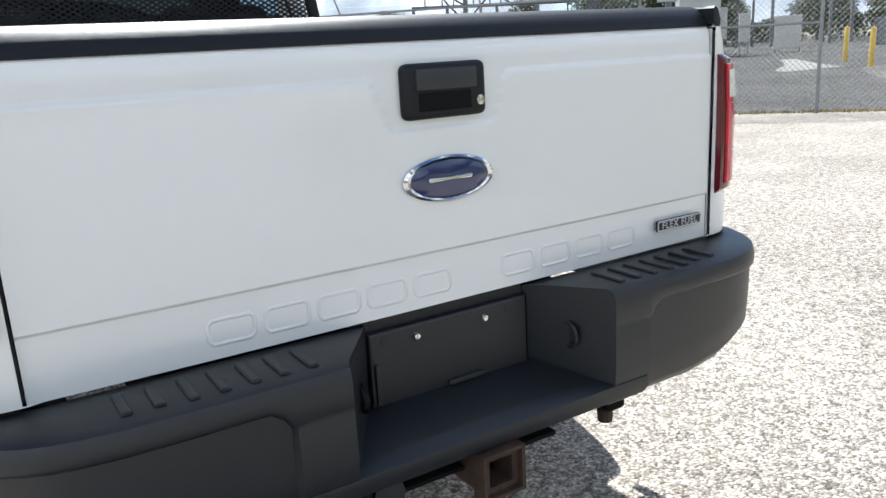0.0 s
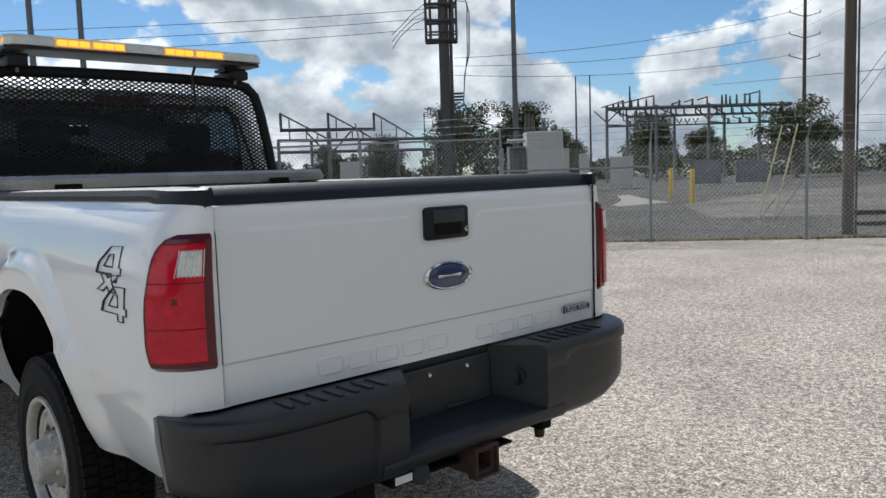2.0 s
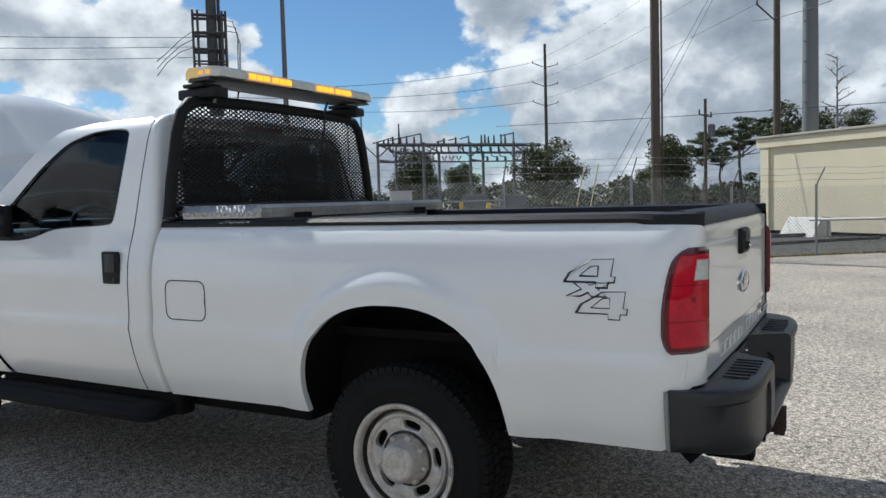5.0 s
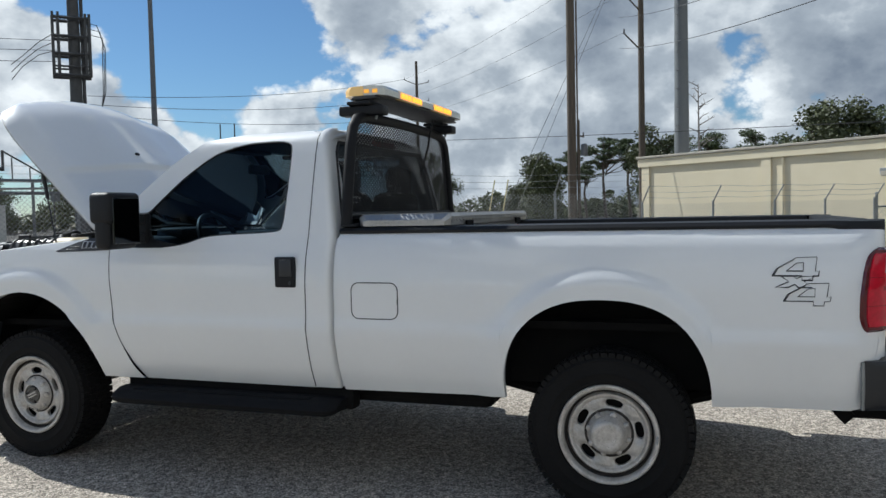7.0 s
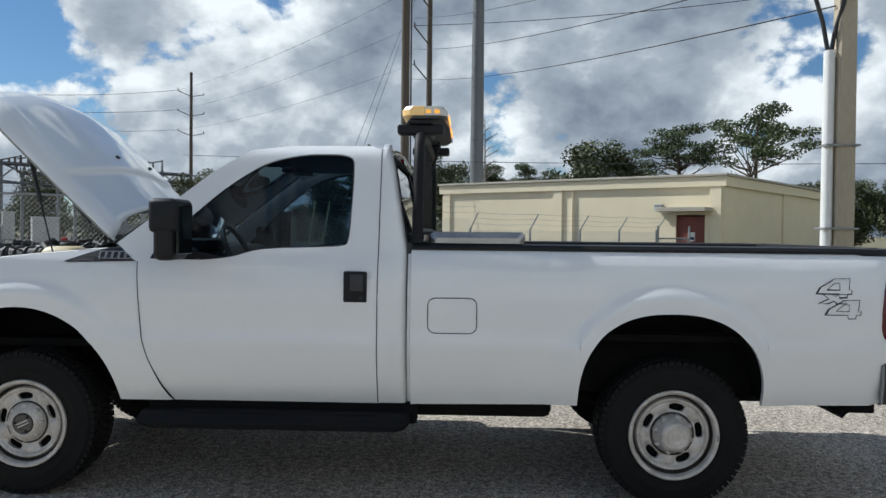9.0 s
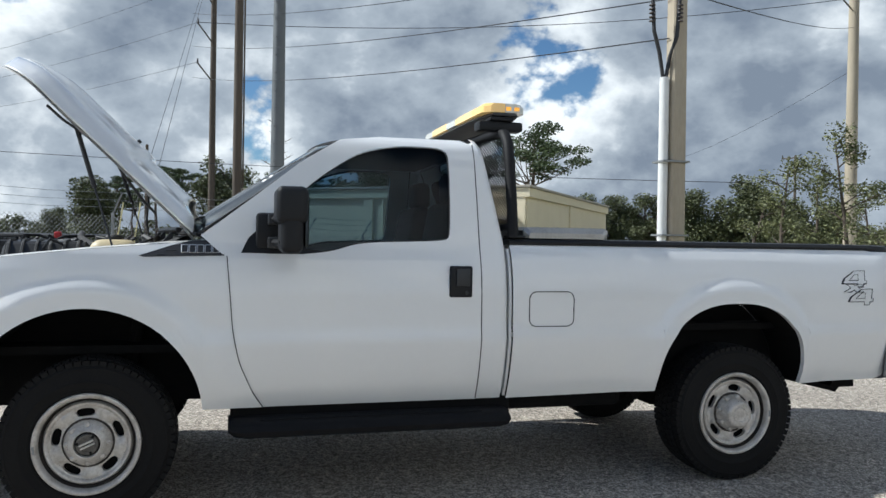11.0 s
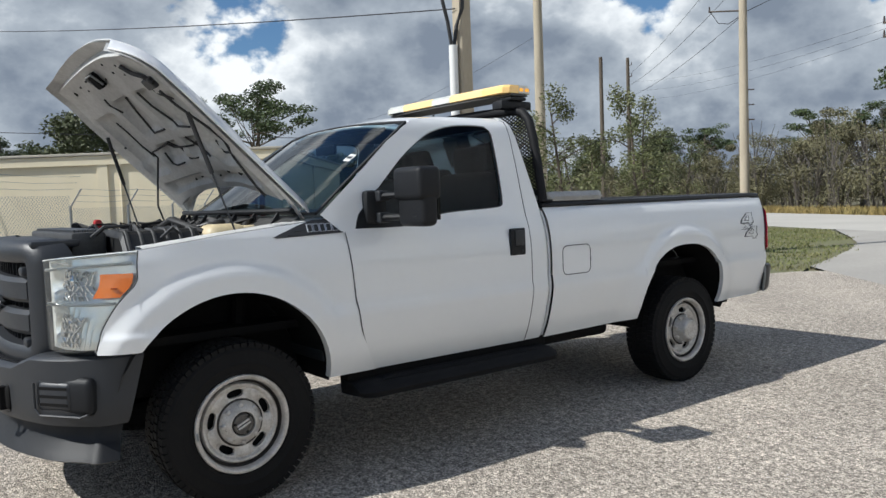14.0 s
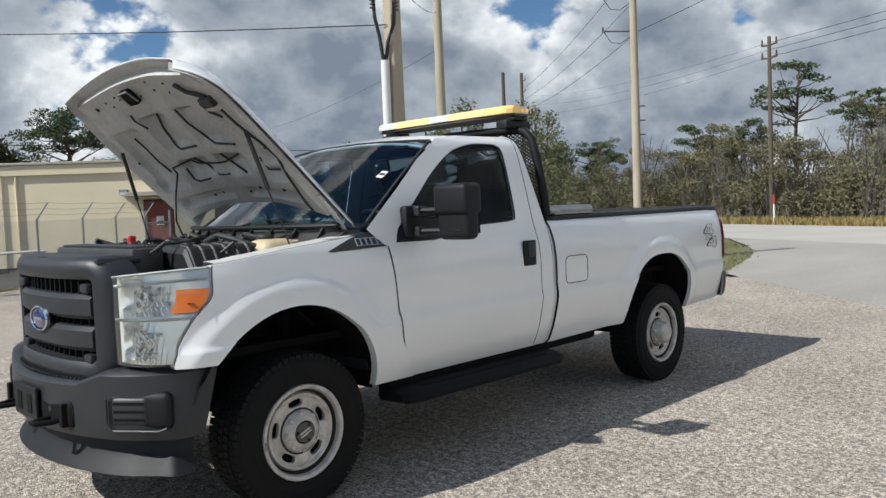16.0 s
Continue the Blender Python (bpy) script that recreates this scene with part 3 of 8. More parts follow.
def build_stones():
    """Loose pale and dark stones lying on the yard close to the walk."""
    rng = np.random.default_rng(5)
    n = 9000
    x, y = rng.uniform(-5.5, 9, n), rng.uniform(-6.5, 8.5, n)
    s = rng.uniform(0.003, 0.008, n)
    c = np.stack([x, y, s * 0.35], axis=1)
    a = rng.uniform(0, 6.28, n)
    corners = []
    for k in range(4):
        r = s * rng.uniform(0.7, 1.3, n)
        corners.append(c + np.stack([np.cos(a + k * 1.57) * r, np.sin(a + k * 1.57) * r, -s * 0.35], axis=1))
    top = c + np.stack([s * 0.2, s * 0.1, s * 0.55], axis=1)
    tris = np.concatenate([np.stack([corners[k], corners[(k + 1) % 4], top], axis=1) for k in range(4)], axis=0)
    stone = material("loose_stone", (0.62, 0.59, 0.54), 0.9, 0, (0.36, 0.33, 0.29), 3, 40, spread=0.5)
    tagged(part("loose_stones", quads_mesh("loose_stones", tris), stone), "small loose limestone chips on the paving", "stones", kind="stuff")


build_stones()

# ---- building ----
BU1, BU2 = Vector((0.613, 0.790, 0)).normalized(), Vector((0.790, -0.613, 0)).normalized()
BO = Vector((20.7, -7.2, -0.1))


def build_building():
    """Walls in the building's own axes: u along the front from the door end, v into the depth."""
    house = thing("utility_building", "low flat-roofed cream painted block building with a brown door", "building", BO)
    house.matrix_basis = Matrix(((BU1.x, BU2.x, 0, BO.x), (BU1.y, BU2.y, 0, BO.y), (0, 0, 1, BO.z), (0, 0, 0, 1)))
    L, D, H, T = 11.9, 14.4, 3.55, 0.25
    d0, d1, dh = 0.62, 1.62, 2.2
    bm = B()
    add_box(bm, 0, d0, 0, T, 0, H - 0.2)
    add_box(bm, d0, d1, 0, T, dh, H - 0.2)
    add_box(bm, d1, L, 0, T, 0, H - 0.2)
    part("wall", bm, CREAM_WALL, house)
    part("wall", box(0, T, T, D, 0, H - 0.2), CREAM_WALL, house)
    part("wall", box(L - T, L, T, D, 0, H - 0.2), CREAM_WALL, house)
    part("wall", box(T, L - T, D - T, D, 0, H - 0.2), CREAM_WALL, house)
    for u in (0.12, 6.1, 11.5):
        part("pilaster", box(u - 0.06, u + 0.32, -0.07, 0.0, 0, H - 0.42, bevel=0.01), CREAM_WALL, house)
    part("pilaster", box(-0.07, 0.0, 6.2, 6.6, 0, H - 0.42, bevel=0.01), CREAM_WALL, house)
    bm = B()
    add_box(bm, -0.10, L + 0.10, -0.10, 0.0, H - 0.42, H - 0.10)
    add_box(bm, -0.10, 0.0, 0.0, D + 0.1, H - 0.42, H - 0.10)
    part("parapet_band", bm, CREAM_WALL, house)
    part("roof", box(-0.16, L + 0.16, -0.16, D + 0.16, H - 0.095, H, bevel=0.02), ROOF_EDGE, house)
    door = part("door", box(d0 + 0.06, d1 - 0.06, 0.08, 0.13, 0.02, dh - 0.05, bevel=0.005), RED_DOOR, house, "red-brown painted steel door")
    part("door_frame", box(d0 + 0.003, d0 + 0.06, 0.05, 0.2, 0, dh - 0.003), RED_DOOR, house)
    part("door_frame", box(d1 - 0.06, d1 - 0.003, 0.05, 0.2, 0, dh - 0.003), RED_DOOR, house)
    part("sign", box(0.98, 1.22, 0.066, 0.078, 1.32, 1.62), PAPER, door)
    part("sign_print", box(1.0, 1.20, 0.060, 0.066, 1.36, 1.46), BLUE, door)
    part("canopy", box(d0 - 0.28, d1 + 0.38, -0.75, -0.003, dh + 0.10, dh + 0.24, bevel=0.01), ROOF_EDGE, house, "flat concrete door canopy")
    lamp = part("wall_lamp", box(2.06, 2.34, -0.16, -0.003, 2.42, 2.56, bevel=0.02), GALV, house)
    part("lamp_glass", box(2.09, 2.31, -0.2, -0.163, 2.36, 2.46, bevel=0.01), LAMP_CLEAR, lamp)
    part("downpipe", tube([(5.6, -0.05, 0), (5.6, -0.05, H - 0.45)], 0.04, 10), CREAM_WALL, house)


build_building()

# ---- fence ----
FA = [(-8.0, 28.85), (-6.2, 26.6), (-4.45, 24.4), (-2.7, 22.15), (-0.95, 19.95), (0.8, 17.75), (2.5, 15.55), (4.15, 13.45), (5.8, 11.4), (7.5, 9.25), (9.2, 7.1), (10.9, 4.95), (12.55, 2.8),
      (14.0, 1.05), (15.25, -0.5), (16.4, -1.95), (17.4, -3.2), (18.45, -4.5)]


def chain_panel(a, b, low, high, pitch=0.095):
    """Diagonal wires of one fence bay, in both directions."""
    a, b = Vector((*a, 0)), Vector((*b, 0))
    run, h = (b - a).length, high - low
    d = (b - a) / run
    bm = B()
    k = -int(h / pitch) - 1
    while k * pitch < run:
        for sign in (1, -1):
            s0, s1 = k * pitch, k * pitch + h
            z0, z1 = low, high
            c0, c1 = max(0.0, s0), min(run, s1)
            if c1 - c0 > 0.02:
                t0, t1 = (c0 - s0) / h, (c1 - s0) / h
                p, q = a + d * c0, a + d * c1
                if sign < 0:
                    t0, t1 = 1 - t0, 1 - t1
                add_tube(bm, [(p.x, p.y, z0 + t0 * h), (q.x, q.y, z0 + t1 * h)], 0.0030, 3, cap=False)
        k += 1
    return bm


def build_fence():
    fence = thing("chain_link_fence", "galvanised chain-link fence with angled barbed wire arms", "fence", (0, 0, 0))
    high, middle, low = 2.02, 1.80, 1.53
    out = Vector((-0.785, -0.62, 0))
    for i, (x, y) in enumerate(FA):
        top = high if i < 10 else middle if i < 13 else low
        r = 0.045 if i == 10 else 0.028
        post = part("post", tube([(x, y, -0.05), (x, y, top + 0.03)], r, 8), GALV, fence, smooth=True)
        part("barb_arm", tube([(x, y, top), (x + out.x * 0.30, y + out.y * 0.30, top + 0.39)], 0.016, 6), GALV, post)
    for i, (p, q) in enumerate(zip(FA, FA[1:])):
        top = high if i < 10 else middle if i < 13 else low
        part("mesh_panel", chain_panel(p, q, 0.03, top - 0.02, 0.085 if i > 7 else 0.12), WIRE_MAT, fence)
        if i < 10:
            part("top_rail", tube([(*p, top), (*q, top)], 0.022, 6), GALV, fence)
        if i == 10:
            part("brace_rail", tube([(*p, 1.40), (*q, 1.40)], 0.022, 6), GALV, fence)
        for k in range(3):
            o = out * (0.10 * (k + 1))
            z = top + 0.13 * (k + 1)
            sag = [(p[0] + (q[0] - p[0]) * s + o.x, p[1] + (q[1] - p[1]) * s + o.y, z - 0.03 * math.sin(math.pi * s)) for s in (0, 0.5, 1)]
            part("barbed_wire", tube(sag, 0.004, 3), WIRE_MAT, fence)
    gate = thing("fence_gate", "closed galvanised pipe gate with chain-link mesh beside the building", "gate")
    a, b = Vector((18.5, -4.56, 0)), Vector((19.45, -5.75, 0))
    for p in (a, b):
        part("gate_post", tube([(p.x, p.y, -0.05), (p.x, p.y, 1.70)], 0.035, 8), GALV, gate)
    for z in (0.15, 1.32):
        part("gate_rail", tube([(a.x, a.y, z), (b.x, b.y, z)], 0.024, 8), GALV, gate)
    part("mesh_panel", chain_panel((a.x, a.y), (b.x, b.y), 0.17, 1.30, 0.085), WIRE_MAT, gate)


build_fence()


# ---- poles and lines ----
def wire(a, b, sag, r=0.012, n=14, name="power_line"):
    a, b = Vector(a), Vector(b)
    pts = [a.lerp(b, k / n) - Vector((0, 0, 4 * sag * (k / n) * (1 - k / n))) for k in range(n + 1)]
    return tagged(part(name, tube(pts, r, 4, cap=False), LINE_MAT), "thin dark overhead power line wire", "cable", "overhead wires")


def pole(x, y, h, r0, r1, mat, label, n=12, name="utility_pole"):
    p = thing(name, label, "pole", (x, y, -0.08))
    part("shaft", tube([(0, 0, 0), (0, 0, h * 0.5), (0, 0, h)], r0, n, radii=[r0, (r0 + r1) / 2, r1]), mat, p, smooth=True)
    return p


def crossarm(p, z, length, rz, brace=True, up=0.25):
    """Short horizontal arm with a brace and insulators on a pole."""
    c, s = math.cos(radians(rz)), math.sin(radians(rz))
    arm = part("crossarm", tube([(0, 0, z - up), (c * length, s * length, z)], 0.05, 6), WOOD_POLE, p)
    part("insulator", tube([(c * length, s * length, z - 0.05), (c * length, s * length, z + 0.3)], 0.05, 8, radii=[0.07, 0.04]), INSULATOR, arm)
    return arm


MASTS = ((13.3, 49.9, 20), (16.0, 49.1, 19.0), (10.0, 50.7, 13.5))


def build_poles():
    wood = pole(14.15, 2.68, 13.0, 0.112, 0.085, WOOD_POLE, "tall weathered wooden utility pole standing at the fence")
    part("conduit", tube([(0.05, -0.135, 0), (0.05, -0.13, 9)], 0.02, 6), WOOD_POLE, wood)
    steel = pole(31.5, 0.75, 17.0, 0.34, 0.24, MONO_STEEL, "grey galvanised steel monopole behind the building", 16, "steel_monopole")
    for k in range(14):
        z = 5 + k * 0.8
        part("step_peg", tube([(-0.30, 0.12, z), (-0.48, 0.2, z)], 0.02, 5), STEEL_GREY, steel)
    p2 = pole(50.6, 4.0, 24.0, 0.24, 0.16, WOOD_POLE, "tall wooden transmission pole with three side arms")
    for z in (13.0, 15.6, 18.2, 20.8):
        crossarm(p2, z, 1.9, 150, up=0.9)
    far = pole(93.1, 36.3, 21.3, 0.26, 0.17, WOOD_POLE, "distant wooden transmission pole with three crossarms")
    for z in (13.8, 16.3, 18.75):
        crossarm(far, z, 1.9, 145, up=0.5)
        crossarm(far, z, 1.9, -35, up=0.5)
    q = pole(48.0, 7.9, 7.4, 0.12, 0.09, WOOD_POLE, "grey wooden service pole with a crossarm and a small transformer")
    crossarm(q, 6.35, 1.0, 170, up=0)
    crossarm(q, 6.35, 1.0, -10, up=0)
    part("pole_transformer", lathe([(0, 0), (0.22, 0.02), (0.23, 0.7), (0.15, 0.8), (0, 0.82)], lambda a, b, w: (0.1 + a, -0.36 + b, 5.0 + w), 14), STEEL_GREY, q, smooth=True)
    # square concrete pole with a white riser pipe
    conc = thing("concrete_pole", "square tan concrete utility pole with a white riser pipe", "pole", (7.47, -4.78, -0.05), 0)
    bm = B()
    rows = [[(sx * w, sy * w, z) for sx, sy in ((-1, -0.8), (-0.8, -1), (0.8, -1), (1, -0.8), (1, 0.8), (0.8, 1), (-0.8, 1), (-1, 0.8))] for z, w in ((0, 0.155), (5, 0.135), (11, 0.108))]
    add_grid(bm, rows, close_u=True)
    part("shaft", fix_normals(bm), PALE_POLE, conc)
    for z in (1.6, 2.9):
        part("strap", box(-0.19, 0.19, -0.19, 0.34, z, z + 0.03), GALV, conc)
    riser = part("riser_pipe", tube([(-0.02, 0.245, 0.0), (-0.02, 0.245, 4.4)], 0.085, 14), PVC, conc, "white plastic riser pipe", True)
    part("cable", tube([(-0.03, 0.23, 4.35), (-0.02, 0.16, 4.75), (-0.16, 0.10, 5.1), (-0.18, 0.06, 5.9)], 0.035, 8), LINE_MAT, conc)
    part("cable", tube([(0.0, 0.255, 4.35), (-0.02, 0.36, 4.85), (-0.04, 0.48, 5.2), (-0.04, 0.52, 5.9)], 0.035, 8), LINE_MAT, conc)
    for bx, by in ((-0.04, 0.52), (-0.18, 0.06)):
        for k in range(5):
            part("insulator_disc", lathe([(0.0, 0), (0.06, 0.01), (0.055, 0.03), (0.0, 0.035)], lambda a, b, w, z=5.35 + k * 0.07, bx=bx, by=by: (bx + a, by + b, z + w), 10), INSULATOR, conc)
    part("crossarm", box(-0.9, 0.9, -0.22, -0.12, 6.4, 6.55, bevel=0.01), GALV, conc)
    rnd = pole(38.3, -37.1, 23.0, 0.42, 0.28, PALE_POLE, "tall round concrete transmission pole beyond the thicket", 16)
    crossarm(rnd, 17.6, 2.0, 120, up=0.3)
    big = pole(22.6, -38.9, 18.0, 0.30, 0.21, PALE_POLE, "pale round concrete transmission pole across the road", 16)
    for z in (12.3, 14.4, 16.5):
        crossarm(big, z, 1.9, 31, up=0.15)
        part("jumper", tube([(1.6, 0.96, z), (1.2, 0.72, z - 0.75), (0.7, 0.42, z - 0.85), (0.0, -0.1, z - 0.30)], 0.025, 5), LINE_MAT, big)
    for z in (5.6, 6.5, 7.4):
        part("spacer", tube([(-0.25, -0.1, z), (-0.55, -0.25, z)], 0.045, 6), INSULATOR, big)
    right = pole(12.4, -34.9, 9.5, 0.125, 0.09, WOOD_POLE, "grey weathered wooden pole on the far verge")
    for z in (8.45, 9.1):
        crossarm(right, z, 0.45, 160, up=0.05)
        crossarm(right, z, 0.45, -20, up=0.05)
    p1 = pole(25.1, -28.9, 9.0, 0.14, 0.10, WOOD_POLE, "wooden pole standing in the thicket")
    p3 = pole(61.0, -75.0, 18.4, 0.28, 0.2, WOOD_POLE, "distant wooden pole with side brackets above the thicket")
    for z in (16.0, 17.4):
        crossarm(p3, z, 0.9, 160, up=0.1)
    service = pole(52, -44, 9.5, 0.12, 0.1, WOOD_POLE, "thin distant service pole above the shrubs")
    crossarm(service, 9.3, 1.2, 20, up=0)
    mast = pole(54.5, 47.2, 30.0, 0.30, 0.16, STEEL_GREY, "tall thin grey lightning mast in the substation", 12, "lightning_mast")
    lat = thing("transmission_pole", "tall dark steel pole with a square bracket frame and hanging cables", "pole", (47.0, 48.8, -0.08))
    def across(d, z, o=0.0):
        """Side to side of the pole as seen from the yard, o towards the back."""
        return (d * 0.725 + o * 0.69, -d * 0.69 + o * 0.725, z)
    part("shaft", tube([(0, 0, 0), (0, 0, 24)], 0.42, 12, radii=[0.52, 0.44]), DARK_STEEL, lat, smooth=True)
    part("conduit", tube([across(0.62, 0), across(0.62, 20)], 0.14, 8), DARK_STEEL, lat, smooth=True)
    for z in (13.2, 13.9, 14.9, 16.3, 17.8):
        for o in (-0.7, 0.7):
            part("bracket", tube([across(-1.55, z, o), across(1.15, z, o)], 0.14 if z != 13.9 else 0.08, 4), DARK_STEEL, lat)
        for d in (-1.55, 1.15):
            part("bracket", tube([across(d, z, -0.7), across(d, z, 0.7)], 0.08, 4), DARK_STEEL, lat)
    for d in (-1.55, -1.15, 0.85, 1.15):
        for o in (-0.7, 0.7):
            part("upright", tube([across(d, 13.1, o), across(d, 18.2, o)], 0.14, 4), DARK_STEEL, lat)
    for k in range(3):
        part("cable", tube([across(1.1, 17.6 - k * 0.45), across(1.75 + 0.22 * k, 17.5 - k * 0.5), across(2.35 - 0.12 * k, 15.6), across(2.25 - 0.1 * k, 12.0), across(1.75, 10.2 - k * 0.3), across(1.6, 7.6),
                            across(2.6 + 0.3 * k, 6.0), across(5.4, 5.3 - 0.1 * k), across(8.6, 5.2)], 0.035, 5), LINE_MAT, lat)
        part("jumper", tube([across(-1.5, 16.6 - k * 0.7), across(-2.6, 15.8 - k * 0.5), across(-3.8, 14.6 - k * 0.4), across(-4.6, 13.9 - k * 0.6)], 0.035, 5), LINE_MAT, lat)
        part("line_insulator", tube([across(0.4, 8.0 + k * 0.28), across(1.6, 8.0 + k * 0.28)], 0.10, 6), INSULATOR, lat)
        part("cutout", tube([across(0.95 + 0.28 * k, 5.0), across(0.95 + 0.28 * k, 7.0)], 0.09, 5), INSULATOR, lat)
        part("bus_wire", tube([across(-2.0, 6.6 + 0.18 * k), across(-0.4, 6.8 + 0.18 * k)], 0.03, 4), DARK_STEEL, lat)
    part("arrester", tube([across(-0.6, 5.2), across(-0.6, 7.2)], 0.16, 6), DARK_STEEL, lat)
    part("stand_pipe", tube([across(-2.0, 0), across(-2.0, 6.9)], 0.05, 5), DARK_STEEL, lat)
    part("meter_can", box(-0.3, 0.3, -0.2, 0.2, 3.0, 3.7, m=Matrix.Translation(across(-1.9, 0))), STEEL_GREY, lat)
    for x, y, h in MASTS:
        pole(x, y, h, 0.22, 0.14, STEEL_GREY, "grey steel switchyard mast behind the truck cab", 10, "lightning_mast")
    # lines
    for k, z in enumerate((13.0, 15.6, 18.2)):
        wire((50.6 - 1.6, 4.0 + 0.95, z), (93.1 - 1.5, 36.3 + 1.1, (13.8, 16.3, 18.75)[k]), 0.7)
        wire((93.1 - 1.5, 36.3 + 1.1, (13.8, 16.3, 18.75)[k]), (47.6, 48.2, (10.1, 10.9, 11.6)[k]), 0.9, 0.022)
        wire((46.2, 49.9, (14.3, 15.2, 16.0)[k]), (-30, 92, (11.6, 12.4, 13.6)[k]), 1.4, 0.022)
        wire((50.6 - 1.6, 4.0 + 0.95, z + 2.6), (38.3 - 1.0, -37.1 + 1.7, 17.6 + k * 1.3), 1.0, 0.022)
        wire((22.6, -39.2, (12.0, 14.1, 16.2)[k]), (61, -75.3, 13.5 + k * 1.4), 0.6, 0.020)
        wire((22.3, -38.9, (12.0, 14.1, 16.2)[k]), (-14.0, -42.0, 25.0 + k * 2.1), 1.0, 0.020)
    for k, z in enumerate((8.4, 8.75, 9.1)):
        wire((12.4, -34.9, z), (-32, -15, z + 1.5), 0.5, 0.012)
        wire((12.4, -34.9, z), (61, -75, 13 + k * 1.2), 0.8, 0.007)
    for z, e, w in ((5.05, 5.27, 12.02), (5.75, 5.28, 14.08), (6.45, 5.29, 16.22)):
        wire((7.45, -4.62, z), (49.3, e, w), 0.45, 0.012)
    wire((7.45, -4.85, 5.9), (38.3, -37.1, 16.2), 0.3, 0.014)
    wire((30.0, 14.0, 4.8), (20.5, -30.0, 4.2), 0.35, 0.012)
    wire((38.3, -37.1, 13.4), (100, -60, 14), 0.8, 0.014)
    # guy wires with yellow guards
    for k, (x, y) in enumerate(((17.1, 5.85), (16.95, 5.4))):
        guy = thing("guy_wire", "slanting guy wire with a faded yellow guard at its foot", "guy wire", (x, y, -0.05), group="guy wires")
        d = Vector((50.6 - x, 4.0 - y, 21.0)).normalized()
        part("wire", tube([(0, 0, 0), tuple(d * 38)], 0.010, 5), LINE_MAT, guy)
        e = Vector((0.33, -0.10, 1.0)).normalized()
        part("guard", tube([(0, 0, 0), tuple(d * 0.02 + e * 2.5)], 0.019, 8), GUY_YELLOW, guy)


build_poles()


def build_small_outdoor():
    for x, y, h in ((29.5, 15.7, 1.35), (25.0, 12.1, 1.3)):
        b = thing("bollard", "yellow painted steel bollard on the pale path", "bollard", (x, y, -0.03), group="yellow bollards")
        part("pipe", lathe([(0.0, h), (0.055, h - 0.01), (0.088, h - 0.06), (0.088, 0.0)], lambda a, c, w: (a, c, w), 14), YELLOW, b, smooth=True)
    w = thing("pipe_marker", "short white plastic pipe post standing in the lawn", "bollard", (4.65, -9.45, -0.03))
    part("pipe", lathe([(0.0, 0.86), (0.08, 0.855), (0.105, 0.82), (0.105, 0.79), (0.095, 0.78), (0.095, 0)], lambda a, c, z: (a, c, z), 18), PVC, w, smooth=True)
    m = thing("marker_post", "white marker post with a red top on the far verge", "marker", (10.95, -31.6, -0.06))
    part("post", tube([(0, 0, 0), (0, 0, 1.0)], 0.05, 8), PVC, m)
    part("cap", tube([(0, 0, 1.003), (0, 0, 1.42)], 0.06, 8), RED_PRINT, m, "orange-red cap")
    c = thing("concrete_barrier", "pale wedge-shaped concrete block against the building wall", "barrier", (23.55, 0.35, -0.05), -31)
    bm = B()
    add_prism(bm, [(-0.50, 0), (0.45, 0), (0.42, 0.62), (0.02, 0.64)], lambda u, v, w: (u, w - 0.6, v), 1.2)
    part("block", fix_normals(bm), CONCRETE_PALE, c)
    g = thing("barrier_gate", "low white pipe barrier on two short stands by the building", "barrier", (0, 0, 0))
    part("pipe", tube([(22.75, 0.15, 0.52), (20.9, -2.5, 0.62)], 0.045, 10), CONCRETE_PALE, g, smooth=True)
    for x, y, h in ((22.4, -0.35, 0.50), (21.1, -2.2, 0.57)):
        part("stand", tube([(x, y, -0.06), (x, y, h)], 0.035, 8), GALV, g)
    # dark timbers edging the gravel terraces inside the fence
    for pts, w, h in (([(12.9, 2.85), (14.3, 1.1), (15.5, -0.4), (18.6, -4.2)], 0.10, 0.05), ([(16.2, 3.3), (17.4, 2.2), (21.4, -1.15), (22.0, -1.7)], 0.14, 0.10),
                      ([(19.8, 4.6), (21.2, 3.0), (23.1, 0.3)], 0.14, 0.13)):
        for (x0, y0), (x1, y1) in zip(pts, pts[1:]):
            t = thing("timber_edging", "dark weathered timber lying along the gravel edge", "timber", (0, 0, 0), group="timber edgings")
            run = math.hypot(x1 - x0, y1 - y0)
            m = Matrix.Translation((x0, y0, -0.03)) @ pose(0, 0, 0, 0, 0, math.degrees(math.atan2(y1 - y0, x1 - x0)))
            part("beam", box(0.01, run - 0.01, -w / 2, w / 2, 0, h, bevel=0.012, m=m), TIMBER, t)


build_small_outdoor()


# ---- substation ----
def steel_bar(bm, a, b, r=0.09):
    return add_tube(bm, [a, b], r, 4)


